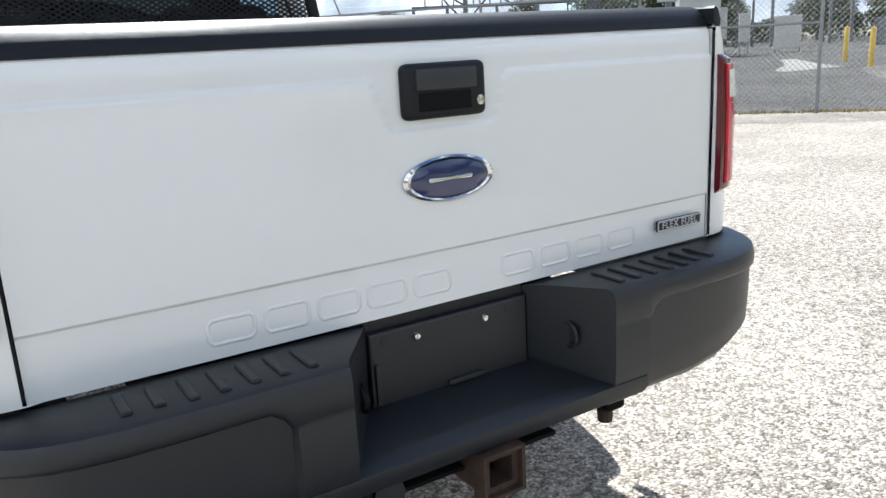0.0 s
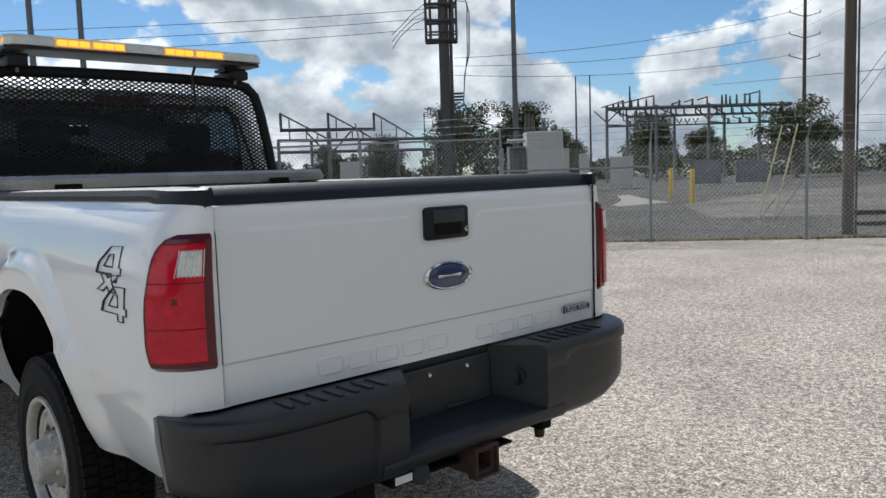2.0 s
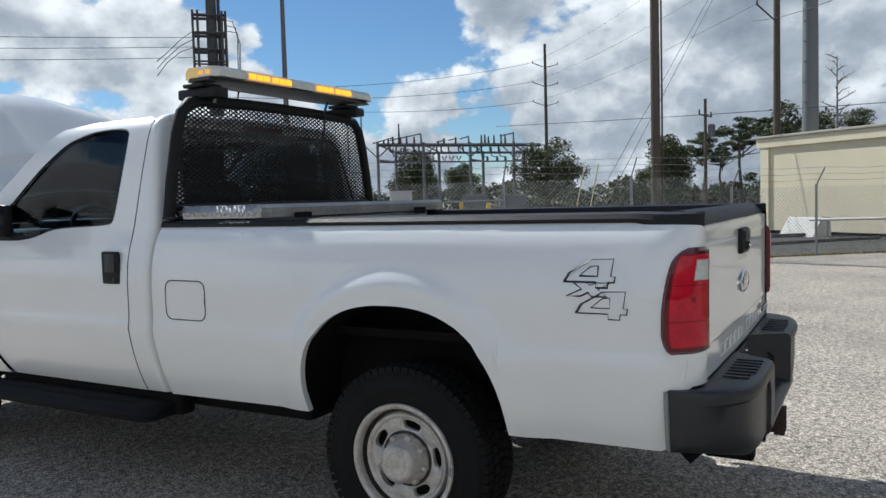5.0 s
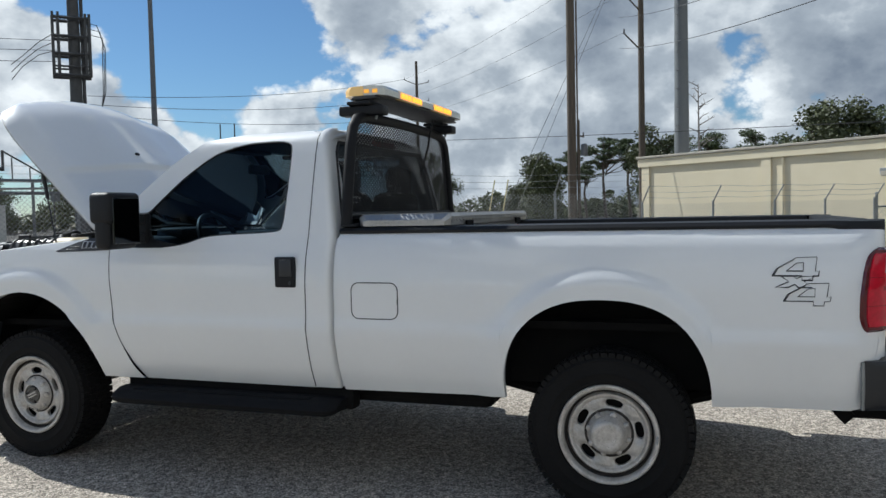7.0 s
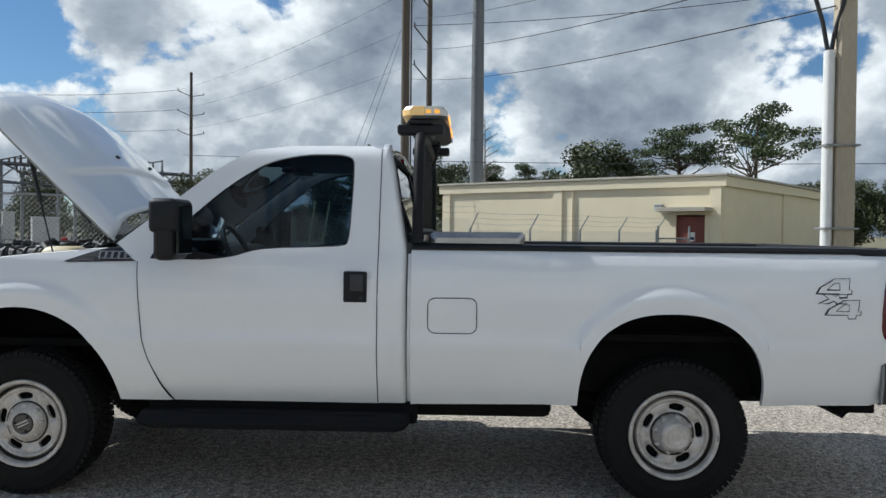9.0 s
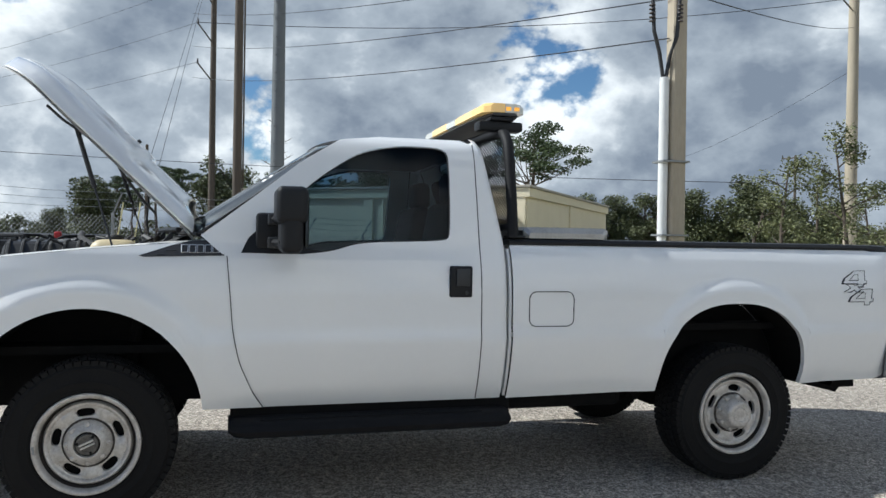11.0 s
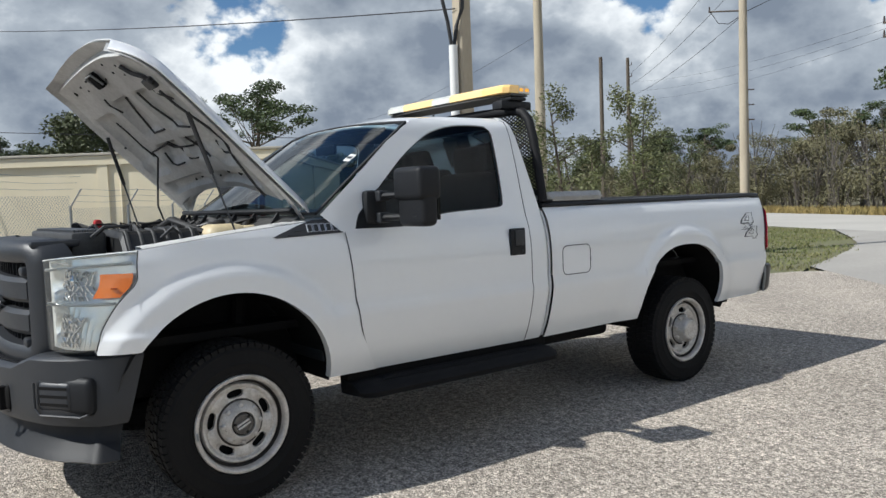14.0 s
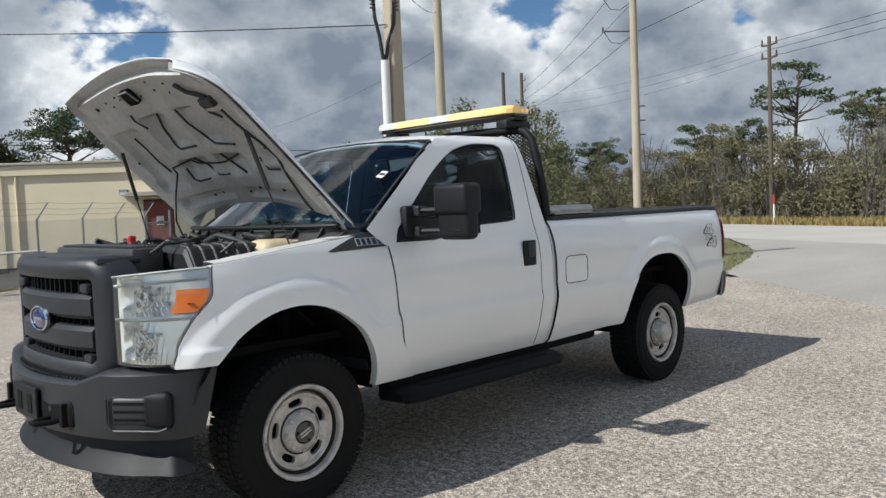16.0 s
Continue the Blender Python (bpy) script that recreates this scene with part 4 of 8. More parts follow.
def build_gantry():
    g = thing("switchyard_gantry", "grey steel switchyard gantry with insulators and disconnect switches", "gantry")
    a, b = Vector((59.7, 40.5, 0)), Vector((71.5, 30.4, 0))
    back = Vector((4.5, 0.8, 0))
    for i, s in enumerate((0.0, 0.30, 0.62, 0.93)):
        p = a.lerp(b, s)
        for o in (Vector(), back):
            q = p + o
            part("column", tube([(q.x, q.y, -0.1), (q.x, q.y, 7.1 if o.length == 0 else 6.4)], 0.17, 4), STEEL_GREY, g)
        bm = B()
        steel_bar(bm, (p.x, p.y, 5.4), (p.x + back.x, p.y + back.y, 5.4))
        steel_bar(bm, (p.x, p.y, 6.9), (p.x + back.x, p.y + back.y, 6.4))
        part("tie_beam", bm, STEEL_GREY, g)
        d = (b - a).normalized()
        for q in (-1, 1):
            part("knee_brace", tube([(p.x, p.y, 5.6), (p.x + d.x * q * 1.2, p.y + d.y * q * 1.2, 6.7)], 0.06, 4), STEEL_GREY, g)
    for z, r in ((6.85, 0.17), (5.2, 0.07)):
        e = b + (b - a) * 0.13
        part("beam", tube([(a.x, a.y, z), (e.x, e.y, z)], r, 4), STEEL_GREY, g)
    part("beam", tube([(a.x + back.x, a.y + back.y, 6.3), (b.x + back.x, b.y + back.y, 6.3)], 0.12, 4), STEEL_GREY, g)
    posts = ((0.04, 0.35), (0.07, 0.55), (0.10, 0.7), (0.15, 0.65), (0.19, 0.75), (0.24, 0.7), (0.285, 1.0), (0.40, 0.3), (0.44, 0.55), (0.52, 0.65), (0.61, 0.8),
             (0.70, 0.9), (0.725, 0.95), (0.75, 0.75), (0.79, 0.9), (0.84, 1.0), (0.87, 0.95), (0.93, 1.25))
    for s, h in posts:
        p = a.lerp(b, s)
        part("insulator", tube([(p.x, p.y, 6.98), (p.x, p.y, 6.95 + h)], 0.09, 5, radii=[0.13, 0.08]), GALV if h in (0.8, 1.0, 1.25) else INSULATOR, g)
    for s0, z0, s1, z1 in ((-0.03, 7.0, 0.10, 7.55), (0.08, 7.3, 0.285, 7.95), (0.39, 7.1, 0.45, 7.35), (0.47, 7.3, 0.53, 7.5), (0.55, 7.45, 0.61, 7.7), (0.83, 7.75, 0.93, 8.05)):
        p, q = a.lerp(b, s0), a.lerp(b, s1)
        part("switch_arm", tube([(p.x, p.y, z0), (q.x, q.y, z1)], 0.06, 4), STEEL_GREY, g)
    for s in (0.08, 0.12, 0.18, 0.235, 0.27, 0.39, 0.42, 0.47, 0.54, 0.57, 0.67, 0.70, 0.76, 0.82):
        p = a.lerp(b, s)
        q = a.lerp(b, s + 0.018)
        part("hanging_insulator", tube([(p.x, p.y, 6.7), (p.x, p.y, 6.25), (q.x, q.y, 6.1)], 0.085, 5), INSULATOR, g)
    for s in (0.10, 0.17, 0.24, 0.70, 0.77, 0.83):
        p, q = a.lerp(b, s), a.lerp(b, s + 0.04)
        part("drop_bus", tube([(p.x, p.y, 6.6), (p.x, p.y, 5.75), (q.x, q.y, 5.6), (q.x, q.y, 5.2)], 0.06, 5), STEEL_GREY, g)
        part("bus_support", tube([(q.x, q.y, 5.22), (q.x, q.y, 5.7)], 0.10, 5, radii=[0.16, 0.10]), INSULATOR, g)
    for s in (0.44, 0.49, 0.54):
        p, q, r = a.lerp(b, s), a.lerp(b, s + 0.015), a.lerp(b, s - 0.015)
        part("vee_switch", tube([(q.x, q.y, 5.75), (p.x, p.y, 5.3), (r.x, r.y, 5.75)], 0.07, 4), INSULATOR, g)
    for s, h in ((-0.10, 10.0), (-0.185, 9.9), (0.14, 8.9)):
        p = a.lerp(b, s)
        part("spike", tube([(p.x, p.y, 0 if s < 0 else 7.0), (p.x, p.y, h)], 0.07, 5, radii=[0.13, 0.06]), DARK_STEEL, g)
    # lower bus structure seen to the far side
    g2 = thing("bus_structure", "low grey steel bus support with three raised arms", "gantry")
    c, d = Vector((27.0, 44.5, 0)), Vector((37.5, 40.0, 0))
    for s in (0, 0.2, 0.5, 0.75, 1.0):
        p = c.lerp(d, s)
        part("column", tube([(p.x, p.y, -0.1), (p.x, p.y, 4.1)], 0.13, 4), STEEL_GREY, g2)
    for z in (4.0, 3.2):
        part("beam", tube([(c.x, c.y, z), (d.x, d.y, z)], 0.11, 4), STEEL_GREY, g2)
    e, f = c + (d - c) * 0.02, c + (d - c) * 0.60
    part("dark_beam", tube([(e.x, e.y, 4.72), (f.x, f.y, 4.72)], 0.12, 4), DARK_STEEL, g2)
    m = e.lerp(f, 0.5)
    part("mast", tube([(m.x, m.y, -0.1), (m.x, m.y, 4.7)], 0.16, 6), STEEL_GREY, g2)
    for q in (-1, 1):
        r = m + (f - e).normalized() * q * 1.6
        part("knee_brace", tube([(m.x, m.y, 2.9), (r.x, r.y, 4.6)], 0.06, 4), DARK_STEEL, g2)
    for s in (0.02, 0.31, 0.60):
        p = c.lerp(d, s)
        q = p + (d - c) * 0.29 + Vector((0.6, 1.2, 0))
        part("arm_post", tube([(p.x, p.y, 4.6), (p.x, p.y, 5.9)], 0.11, 4), DARK_STEEL, g2)
        part("sloping_arm", tube([(p.x, p.y, 5.85), (p.x + (q.x - p.x) * 0.5, p.y + (q.y - p.y) * 0.5, 5.05), (q.x, q.y, 4.2)], 0.06, 4), DARK_STEEL, g2)
        for k in (0.18, 0.55, 0.8):
            r = p.lerp(q, k)
            part("strut", tube([(r.x, r.y, 4.1), (r.x, r.y, 5.75 - 1.6 * k)], 0.06, 4), STEEL_GREY, g2)


build_gantry()


def cabinet(name, label, x, y, w, d, h, rz, mat=None, legs=0.0, z=-0.03):
    c = thing(name, label, "electrical box", (x, y, z), rz)
    mat = mat or CABINET_GREY
    part("body", box(-w / 2, w / 2, -d / 2, d / 2, legs, h, bevel=0.02), mat, c)
    part("roof", box(-w / 2 - 0.04, w / 2 + 0.04, -d / 2 - 0.05, d / 2 + 0.05, h + 0.003, h + 0.06, bevel=0.01), mat, c)
    for k in (0, 1):
        dr = part("door", box(-w / 2 + 0.03 + k * w / 2, -0.03 + k * w / 2, -d / 2 - 0.025, -d / 2 - 0.003, legs + 0.06, h - 0.06, bevel=0.006), mat, c)
        part("handle", box(-0.06 + k * 0.08, -0.03 + k * 0.08, -d / 2 - 0.05, -d / 2 - 0.027, h * 0.5, h * 0.5 + 0.15), GALV, dr)
    if legs:
        for sx in (-1, 1):
            for sy in (-1, 1):
                part("leg", box(sx * (w / 2 - 0.08) - 0.04, sx * (w / 2 - 0.08) + 0.04, sy * (d / 2 - 0.08) - 0.04, sy * (d / 2 - 0.08) + 0.04, 0, legs - 0.002), GALV, c)
    return c


def build_transformer():
    t = thing("power_transformer", "large pale grey power transformer with cooling fins and bushings", "transformer", (37.6, 30.0, -0.05), -42)
    part("tank", box(-1.0, 1.3, -1.0, 1.0, 0.3, 3.9, bevel=0.05), CABINET_GREY, t)
    part("base", box(-2.3, 1.6, -1.2, 1.2, 0, 0.297, bevel=0.02), STEEL_GREY, t)
    for k in range(12):
        part("cooling_fin", box(-2.1 + k * 0.09, -2.06 + k * 0.09, -0.9, 0.9, 0.5, 3.0, bevel=0.008), STEEL_GREY, t)
    part("header_pipe", tube([(-2.15, 0, 3.4), (-1.0, 0, 3.4)], 0.1, 8), CABINET_GREY, t)
    part("control_box", box(1.303, 1.75, -0.6, 0.5, 1.0, 2.8, bevel=0.03), CABINET_GREY, t)
    for k in range(3):
        part("bushing", tube([(-0.85 + k * 0.2, 0.3, 3.9), (-0.85 + k * 0.2, 0.3, 4.5), (-0.85 + k * 0.2, 0.3, 5.1)], 0.1, 8, radii=[0.16, 0.12, 0.05]), INSULATOR, t)
    for k in range(2):
        part("relief_valve", lathe([(0, 0), (0.22, 0.05), (0.26, 0.3), (0.15, 0.42), (0, 0.44)], lambda a, b, w, x=0.1 + 0.75 * k: (x + a, -0.3 + b, 3.902 + w), 12), STEEL_GREY, t, smooth=True)
    cabinet("control_cabinet", "pale grey outdoor control cabinet on legs", 43.1, 27.6, 1.5, 1.0, 2.1, -55, legs=0.25)
    cabinet("switchgear_cabinet", "grey padmounted switchgear cabinet", 54.0, 27.3, 2.0, 1.4, 1.75, -62, STEEL_GREY)
    cabinet("switchgear_cabinet", "grey padmounted switchgear cabinet", 56.2, 24.9, 2.2, 1.4, 1.65, -62, STEEL_GREY)
    cabinet("meter_box", "small grey box on a post by the switchyard", 38.5, 27.2, 0.6, 0.5, 2.3, -50, legs=0.8)
    cabinet("relay_cabinet", "pale relay cabinet inside the switchyard fence", 25.0, 33.5, 1.2, 0.9, 2.2, -35)


build_transformer()


# ---- trees and thickets ----
def branch_tree(rng, height, lean, limbs, rad, reach, low=0.35):
    """Trunk and limbs as one bark mesh, and the tips where foliage grows."""
    bm = B()
    tips = []
    top = Vector((lean[0], lean[1], height))
    mid = top * 0.5 + Vector((rng.normal() * 0.03 * height, rng.normal() * 0.03 * height, 0))
    stem = [Vector((0, 0, -0.1)), mid * 0.5 + Vector((0, 0, 0)), mid, (mid + top) / 2, top]
    add_tube(bm, stem, rad, 7, radii=[rad, rad * 0.85, rad * 0.65, rad * 0.45, rad * 0.2])
    tips.append(top)
    for k in range(limbs):
        s = low + (1 - low) * (k + rng.random() * 0.6) / limbs
        base = mid.lerp(top, (s - 0.5) * 2) if s > 0.5 else Vector((0, 0, 0)).lerp(mid, s * 2)
        a = rng.random() * 2 * math.pi
        r = reach * (1.05 - 0.6 * s) * (0.6 + 0.6 * rng.random())
        tip = base + Vector((math.cos(a) * r, math.sin(a) * r, r * (0.25 + 0.5 * rng.random())))
        knee = base.lerp(tip, 0.5) + Vector((rng.normal() * 0.08 * r, rng.normal() * 0.08 * r, 0.08 * r))
        add_tube(bm, [base, knee, tip], 0.1, 5, radii=[rad * 0.35, rad * 0.22, rad * 0.08])
        tips.append(tip)
        for _ in range(2):
            t2 = knee + (tip - knee) * rng.random() + Vector((rng.normal(), rng.normal(), 0.4 + 0.5 * rng.random())) * r * 0.28
            add_tube(bm, [knee, t2], 0.05, 4, radii=[rad * 0.16, rad * 0.05])
            tips.append(t2)
    return bm, tips


def tree(kind, x, y, height, seed, label, reach=None, density=1.0, z=-0.08):
    rng = np.random.default_rng(seed)
    t = thing("tree", label, "tree", (x, y, z))
    if kind == "pine":
        bm, tips = branch_tree(rng, height * 0.97, (rng.normal() * 0.3, rng.normal() * 0.3), 5, 0.10 + height * 0.010, (reach or height * 0.28) * 0.7, 0.62)
        rr = reach or height * 0.28
        for k in range(20):
            a, q = rng.random() * 6.283, rng.random() ** 0.5
            tip = Vector((math.cos(a) * rr * q, math.sin(a) * rr * q, height * (0.70 + 0.27 * math.sqrt(max(0.0, 1 - q * q)) * rng.uniform(0.35, 1.0) + 0.05 * rng.normal())))
            base = Vector((0, 0, min(tip.z - 0.1 * rr, height * rng.uniform(0.55, 0.85))))
            knee = base.lerp(tip, 0.55) - Vector((0, 0, 0.05 * rr))
            add_tube(bm, [base, knee, tip], 0.05, 4, radii=[0.035 + height * 0.003, 0.03, 0.012])
            tips.append(tip)
        spread, per, size, mat = np.array((1.0, 1.0, 0.40)) * rr * 0.235, int(190 * density), height * 0.0105, LEAF_PINE
    elif kind == "oak":
        bm, tips = branch_tree(rng, height, (rng.normal() * 0.4, rng.normal() * 0.4), 20, 0.1 + height * 0.02, (reach or height * 0.5) * 0.92, 0.10)
        spread, per, size, mat = np.array((1, 1, 0.8)) * height * 0.155, int(135 * density), height * 0.0185, LEAF_OAK
        for _ in range(46):
            d = rng.normal(size=3)
            d = d / np.linalg.norm(d) * rng.random() ** 0.45
            rr = (reach or height * 0.5) * 0.85
            tips.append(Vector((d[0] * rr, d[1] * rr, height * 0.56 + d[2] * height * 0.36)))
    else:
        bm, tips = branch_tree(rng, height, (rng.normal() * 0.3, rng.normal() * 0.3), 12, 0.05 + height * 0.008, reach or height * 0.26, 0.15)
        spread, per, size, mat = np.array((0.8, 0.8, 1.0)) * height * 0.085, int(95 * density), height * 0.011, LEAF_BUSH
    part("trunk", bm, BARK, t)
    if density > 0:
        part("crown", quads_mesh("crown", leaves(rng, [tuple(v) for v in tips], spread, per, size)), mat, t)
    return t


def thicket(name, pts, label, rng, mat, height, per, size, spread):
    """A band of mixed scrub: uneven clumps of leaves with bare stems."""
    cs, sp = [], []
    bm = B()
    for x, y in pts:
        h = height * rng.uniform(0.55, 1.15)
        for k in range(int(rng.integers(4, 8))):
            f = rng.random()
            w = spread * (1.1 - 0.6 * f)
            cs.append((x + rng.normal() * w * 0.6, y + rng.normal() * w * 0.6, h * (0.12 + 0.85 * f)))
            sp.append(np.array((w, w, w * 0.7)) * rng.uniform(0.5, 1.0))
        for k in range(3):
            a = rng.random() * 6.28
            add_tube(bm, [(x, y, -0.1), (x + math.cos(a) * 0.4, y + math.sin(a) * 0.4, h * 0.5), (x + math.cos(a) * 1.2, y + math.sin(a) * 1.2, h * rng.uniform(0.75, 1.05))],
                     0.03, 4, radii=[0.07, 0.04, 0.012])
    pale = B()
    for x, y in pts[::2]:
        for k in range(6):
            a, h, w = rng.random() * 6.28, height * rng.uniform(0.5, 0.95), rng.uniform(0.5, 1.6)
            x0, y0 = x + rng.normal() * 0.5, y + rng.normal() * 0.5
            fork = Vector((x0 + math.cos(a) * w * 0.5, y0 + math.sin(a) * w * 0.5, h * 0.55))
            add_tube(pale, [(x0, y0, -0.1), fork, (x0 + math.cos(a) * w, y0 + math.sin(a) * w, h)], 0.02, 3, radii=[0.035, 0.022, 0.006])
            for b in (a + 0.9, a - 1.0):
                add_tube(pale, [fork, fork + Vector((math.cos(b) * w * 0.5, math.sin(b) * w * 0.5, h * 0.3))], 0.012, 3, radii=[0.016, 0.005])
    ob = thing(name, label, "thicket")
    ob["kind"] = "stuff"
    part("bare_twigs", pale, PALE_TWIG, ob, "bare grey twigs")
    part("stems", bm, DARK_TWIG, ob)
    part("foliage", quads_mesh("foliage", leaves(rng, cs, np.array(sp), per, size)), mat, ob)


def build_trees():
    rng = np.random.default_rng(21)
    # thicket across the road
    pts = []
    for s in np.arange(-40, 130, 1.5):
        for d in (12.5, 15.5, 19.0):
            p = road_point(s + rng.normal() * 0.6, d + rng.normal() * 0.9)
            pts.append(p[:2])
    near = [p for p in pts if p[0] < 27]
    thicket("roadside_thicket", near, "dense grey-green scrub and bare branches along the road", rng, LEAF_WOODS, 5.5, 470, 0.058, 1.5)
    thicket("roadside_thicket", [p for p in pts if 27 <= p[0] < 48], "lower grey-green scrub along the bend of the road", rng, LEAF_WOODS, 4.2, 370, 0.066, 1.4)
    thicket("far_thicket", [p for p in pts if p[0] >= 48], "distant grey-green scrub along the road", rng, LEAF_WOODS, 3.8, 55, 0.13, 1.9)
    for k, (s, d, h, kind) in enumerate(((60, 20, 7.0, "oak"), (80, 20, 7.5, "oak"))):
        p = road_point(s, d)
        tree(kind, p[0], p[1], h, 40 + k, "broadleaf tree rising out of the roadside scrub", reach=h * 0.42)
    for k, (x, y, h, reach, dens) in enumerate(((17.7, -52.3, 10.9, 2.9, 0.36), (12.6, -51.9, 8.3, 2.2, 0.5), (22.0, -46.5, 6.2, 2.4, 0.9), (19.6, -47.5, 6.3, 2.6, 0.9), (33.5, -50.5, 6.4, 2.6, 0.9),
                                                (9.0, -49.0, 6.2, 2.2, 0.8))):
        tree("pine", x, y, h, 61 + k, "tall pine with a sparse flat crown above the scrub", reach=reach, density=dens)
    # bare trees in the scrub
    for k, (x, y, h) in enumerate(((3.4, -32.8, 3.8), (7.2, -35.2, 3.4), (0.6, -32.2, 4.2), (15.5, -39.2, 3.6), (20.5, -42, 4.0))):
        t = thing("tree", "bare grey leafless tree in the scrub", "tree", (x, y, -0.08))
        bm, tips = branch_tree(np.random.default_rng(80 + k), h, (0.5, 0.3), 18, 0.07, h * 0.55, 0.1)
        part("trunk", bm, PALE_TWIG, t)
    # young shrubs by the concrete poles
    for k, (x, y, h) in enumerate(((16.6, -14.4, 4.1), (18.2, -14.2, 3.0), (17.4, -17.9, 5.2), (18.9, -17.6, 4.0), (16.7, -21.3, 5.4), (17.9, -23.8, 5.2), (17.9, -20.3, 3.6), (16.9, -25.1, 3.4),
                                   (22.5, -24.0, 4.0), (14.4, -18.9, 2.4))):
        tree("shrub", x, y, h, 100 + k, "loose young evergreen shrub tree with bright green leaves", reach=h * 0.27, density=0.8)
    # pines and oaks behind the building
    for k, (az, dist, h, kind) in enumerate(((88.5, 62, 7.4, "oak"), (91.5, 58, 7.6, "pine"), (94.3, 60, 7.8, "pine"), (97.5, 60, 8.4, "oak"), (100.5, 62, 8.2, "oak"), (104.7, 53.5, 9.9, "pine"),
                                             (106.5, 62, 6.0, "oak"), (109.5, 49, 10.3, "pine"), (112.8, 60, 5.6, "oak"), (115.5, 62, 5.4, "oak"), (118.6, 62, 5.4, "oak"),
                                             (121.5, 60, 5.8, "oak"), (124.6, 60, 6.6, "oak"), (127.5, 60, 5.2, "oak"), (130.5, 60, 4.8, "oak"))):
        a = radians(az)
        tree(kind, -5 + dist * math.sin(a), 1 + dist * math.cos(a), h * 0.84, 130 + k, "tall Florida pine with a rounded green crown behind the building" if kind == "pine"
             else "dense dark broadleaf tree behind the building", reach=h * (0.35 if kind == "pine" else 0.42), density=1.0)
    # dead tree
    t = thing("tree", "bare dead tree standing behind the building", "tree", (41.0, 0.0, -0.08))
    bm, tips = branch_tree(np.random.default_rng(9), 8.2, (0.2, 0.2), 14, 0.10, 1.5, 0.55)
    part("trunk", bm, PALE_TWIG, t)
    # belt of oaks behind the substation
    rr = np.random.default_rng(33)
    for k, az in enumerate(np.arange(12, 64, 4.6)):
        dist = 96 + rr.uniform(-8, 10)
        a = radians(az + rr.uniform(-1, 1))
        h = rr.uniform(4.8, 6.6) if abs(az - 47) > 3 else 8.0
        tree("oak", -3 + dist * math.sin(a), -2 + dist * math.cos(a), h, 200 + k, "dark distant oak tree behind the substation", reach=h * 0.5)
    for k, (az, dist, h, reach, kind) in enumerate(((68.2, 82, 6.0, 4.0, "oak"), (76.9, 64, 5.4, 1.9, "oak"), (74.8, 80, 3.6, 1.8, "oak"), (79.0, 78, 7.2, 2.4, "pine"), (81.6, 76, 8.3, 2.6, "pine"), (83.4, 78, 8.2, 2.4, "pine"),
                                                    (80.3, 82, 6.4, 2.2, "pine"), (85.5, 80, 8.0, 2.6, "pine"))):
        a = radians(az)
        tree(kind, -3.3 + dist * math.sin(a), -2 + dist * math.cos(a), h, 240 + k, "dense round dark oak tree beyond the sandy ground" if kind == "oak" else "open pine tree beyond the sandy ground", reach=reach)
    belt = []
    for az in np.arange(-10, 92, 1.1):
        a = radians(az)
        d = 104 + rr.normal() * 3
        belt.append((-3 + d * math.sin(a), -2 + d * math.cos(a)))
    thicket("distant_scrub", belt, "low distant scrub closing the view behind the substation", rr, LEAF_OAK, 3.4, 130, 0.24, 2.4)


build_trees()
# ---- pickup truck ----
# x to its right, y forward, z up; rear axle at y = 0, front axle at y = 3.48
SIDE = [(0.50, 0.870), (0.56, 0.900), (0.62, 0.926), (0.70, 0.951), (0.78, 0.970), (0.83, 0.980), (0.868, 0.985), (0.874, 0.9845), (0.892, 0.974), (1.00, 0.976), (1.10, 0.975), (1.20, 0.962), (1.28, 0.938),
        (1.33, 0.912), (1.365, 0.880), (1.385, 0.850)]
CAB = [(0.50, 0.870), (0.56, 0.900), (0.62, 0.926), (0.70, 0.951), (0.78, 0.970), (0.83, 0.980), (0.868, 0.985), (0.874, 0.9845), (0.892, 0.974), (1.10, 0.974), (1.20, 0.962), (1.26, 0.946), (1.30, 0.932), (1.34, 0.918),
       (1.60, 0.856), (1.80, 0.803), (1.87, 0.776), (1.90, 0.750), (1.93, 0.700), (1.945, 0.640)]
# centre y and z, radius, squareness
ARCH_R, ARCH_F = (0.020, 0.55, 0.484, 2.4), (3.50, 0.497, 0.529, 2.0)


def flare(y, z, arch):
    r = math.hypot(y - arch[0], z - arch[1])
    s = max(0.0, min(1.0, (arch[2] + 0.165 - r) / 0.085))
    return 0.026 * s * s * (3 - 2 * s)


def bed_x(y, z):
    x = lerp(SIDE, z) + flare(y, z, ARCH_R)
    return corner(x, y)


def corner(x, y):
    """Rounds the body towards the tailgate behind y = -0.98."""
    if y >= -0.98:
        return x
    f = min(1.0, (-0.98 - y) / 0.195)
    return 0.822 + (x - 0.822) * (1 - f ** 2.7) ** (1 / 2.0)


def fender_x(y, z):
    x = lerp(SIDE, min(z, 1.34)) - 0.004 + flare(y, z, ARCH_F)
    f = max(0.0, y - 3.70)
    return x - 0.42 * f * f - 0.9 * max(0.0, y - 3.95) ** 2 - 0.012 * f


def arch_low(y, arch, sill):
    d = abs(y - arch[0])
    if d >= arch[2]:
        return sill
    p = arch[3]
    return max(sill, arch[1] + arch[2] * (1 - (d / arch[2]) ** p) ** (1 / p))


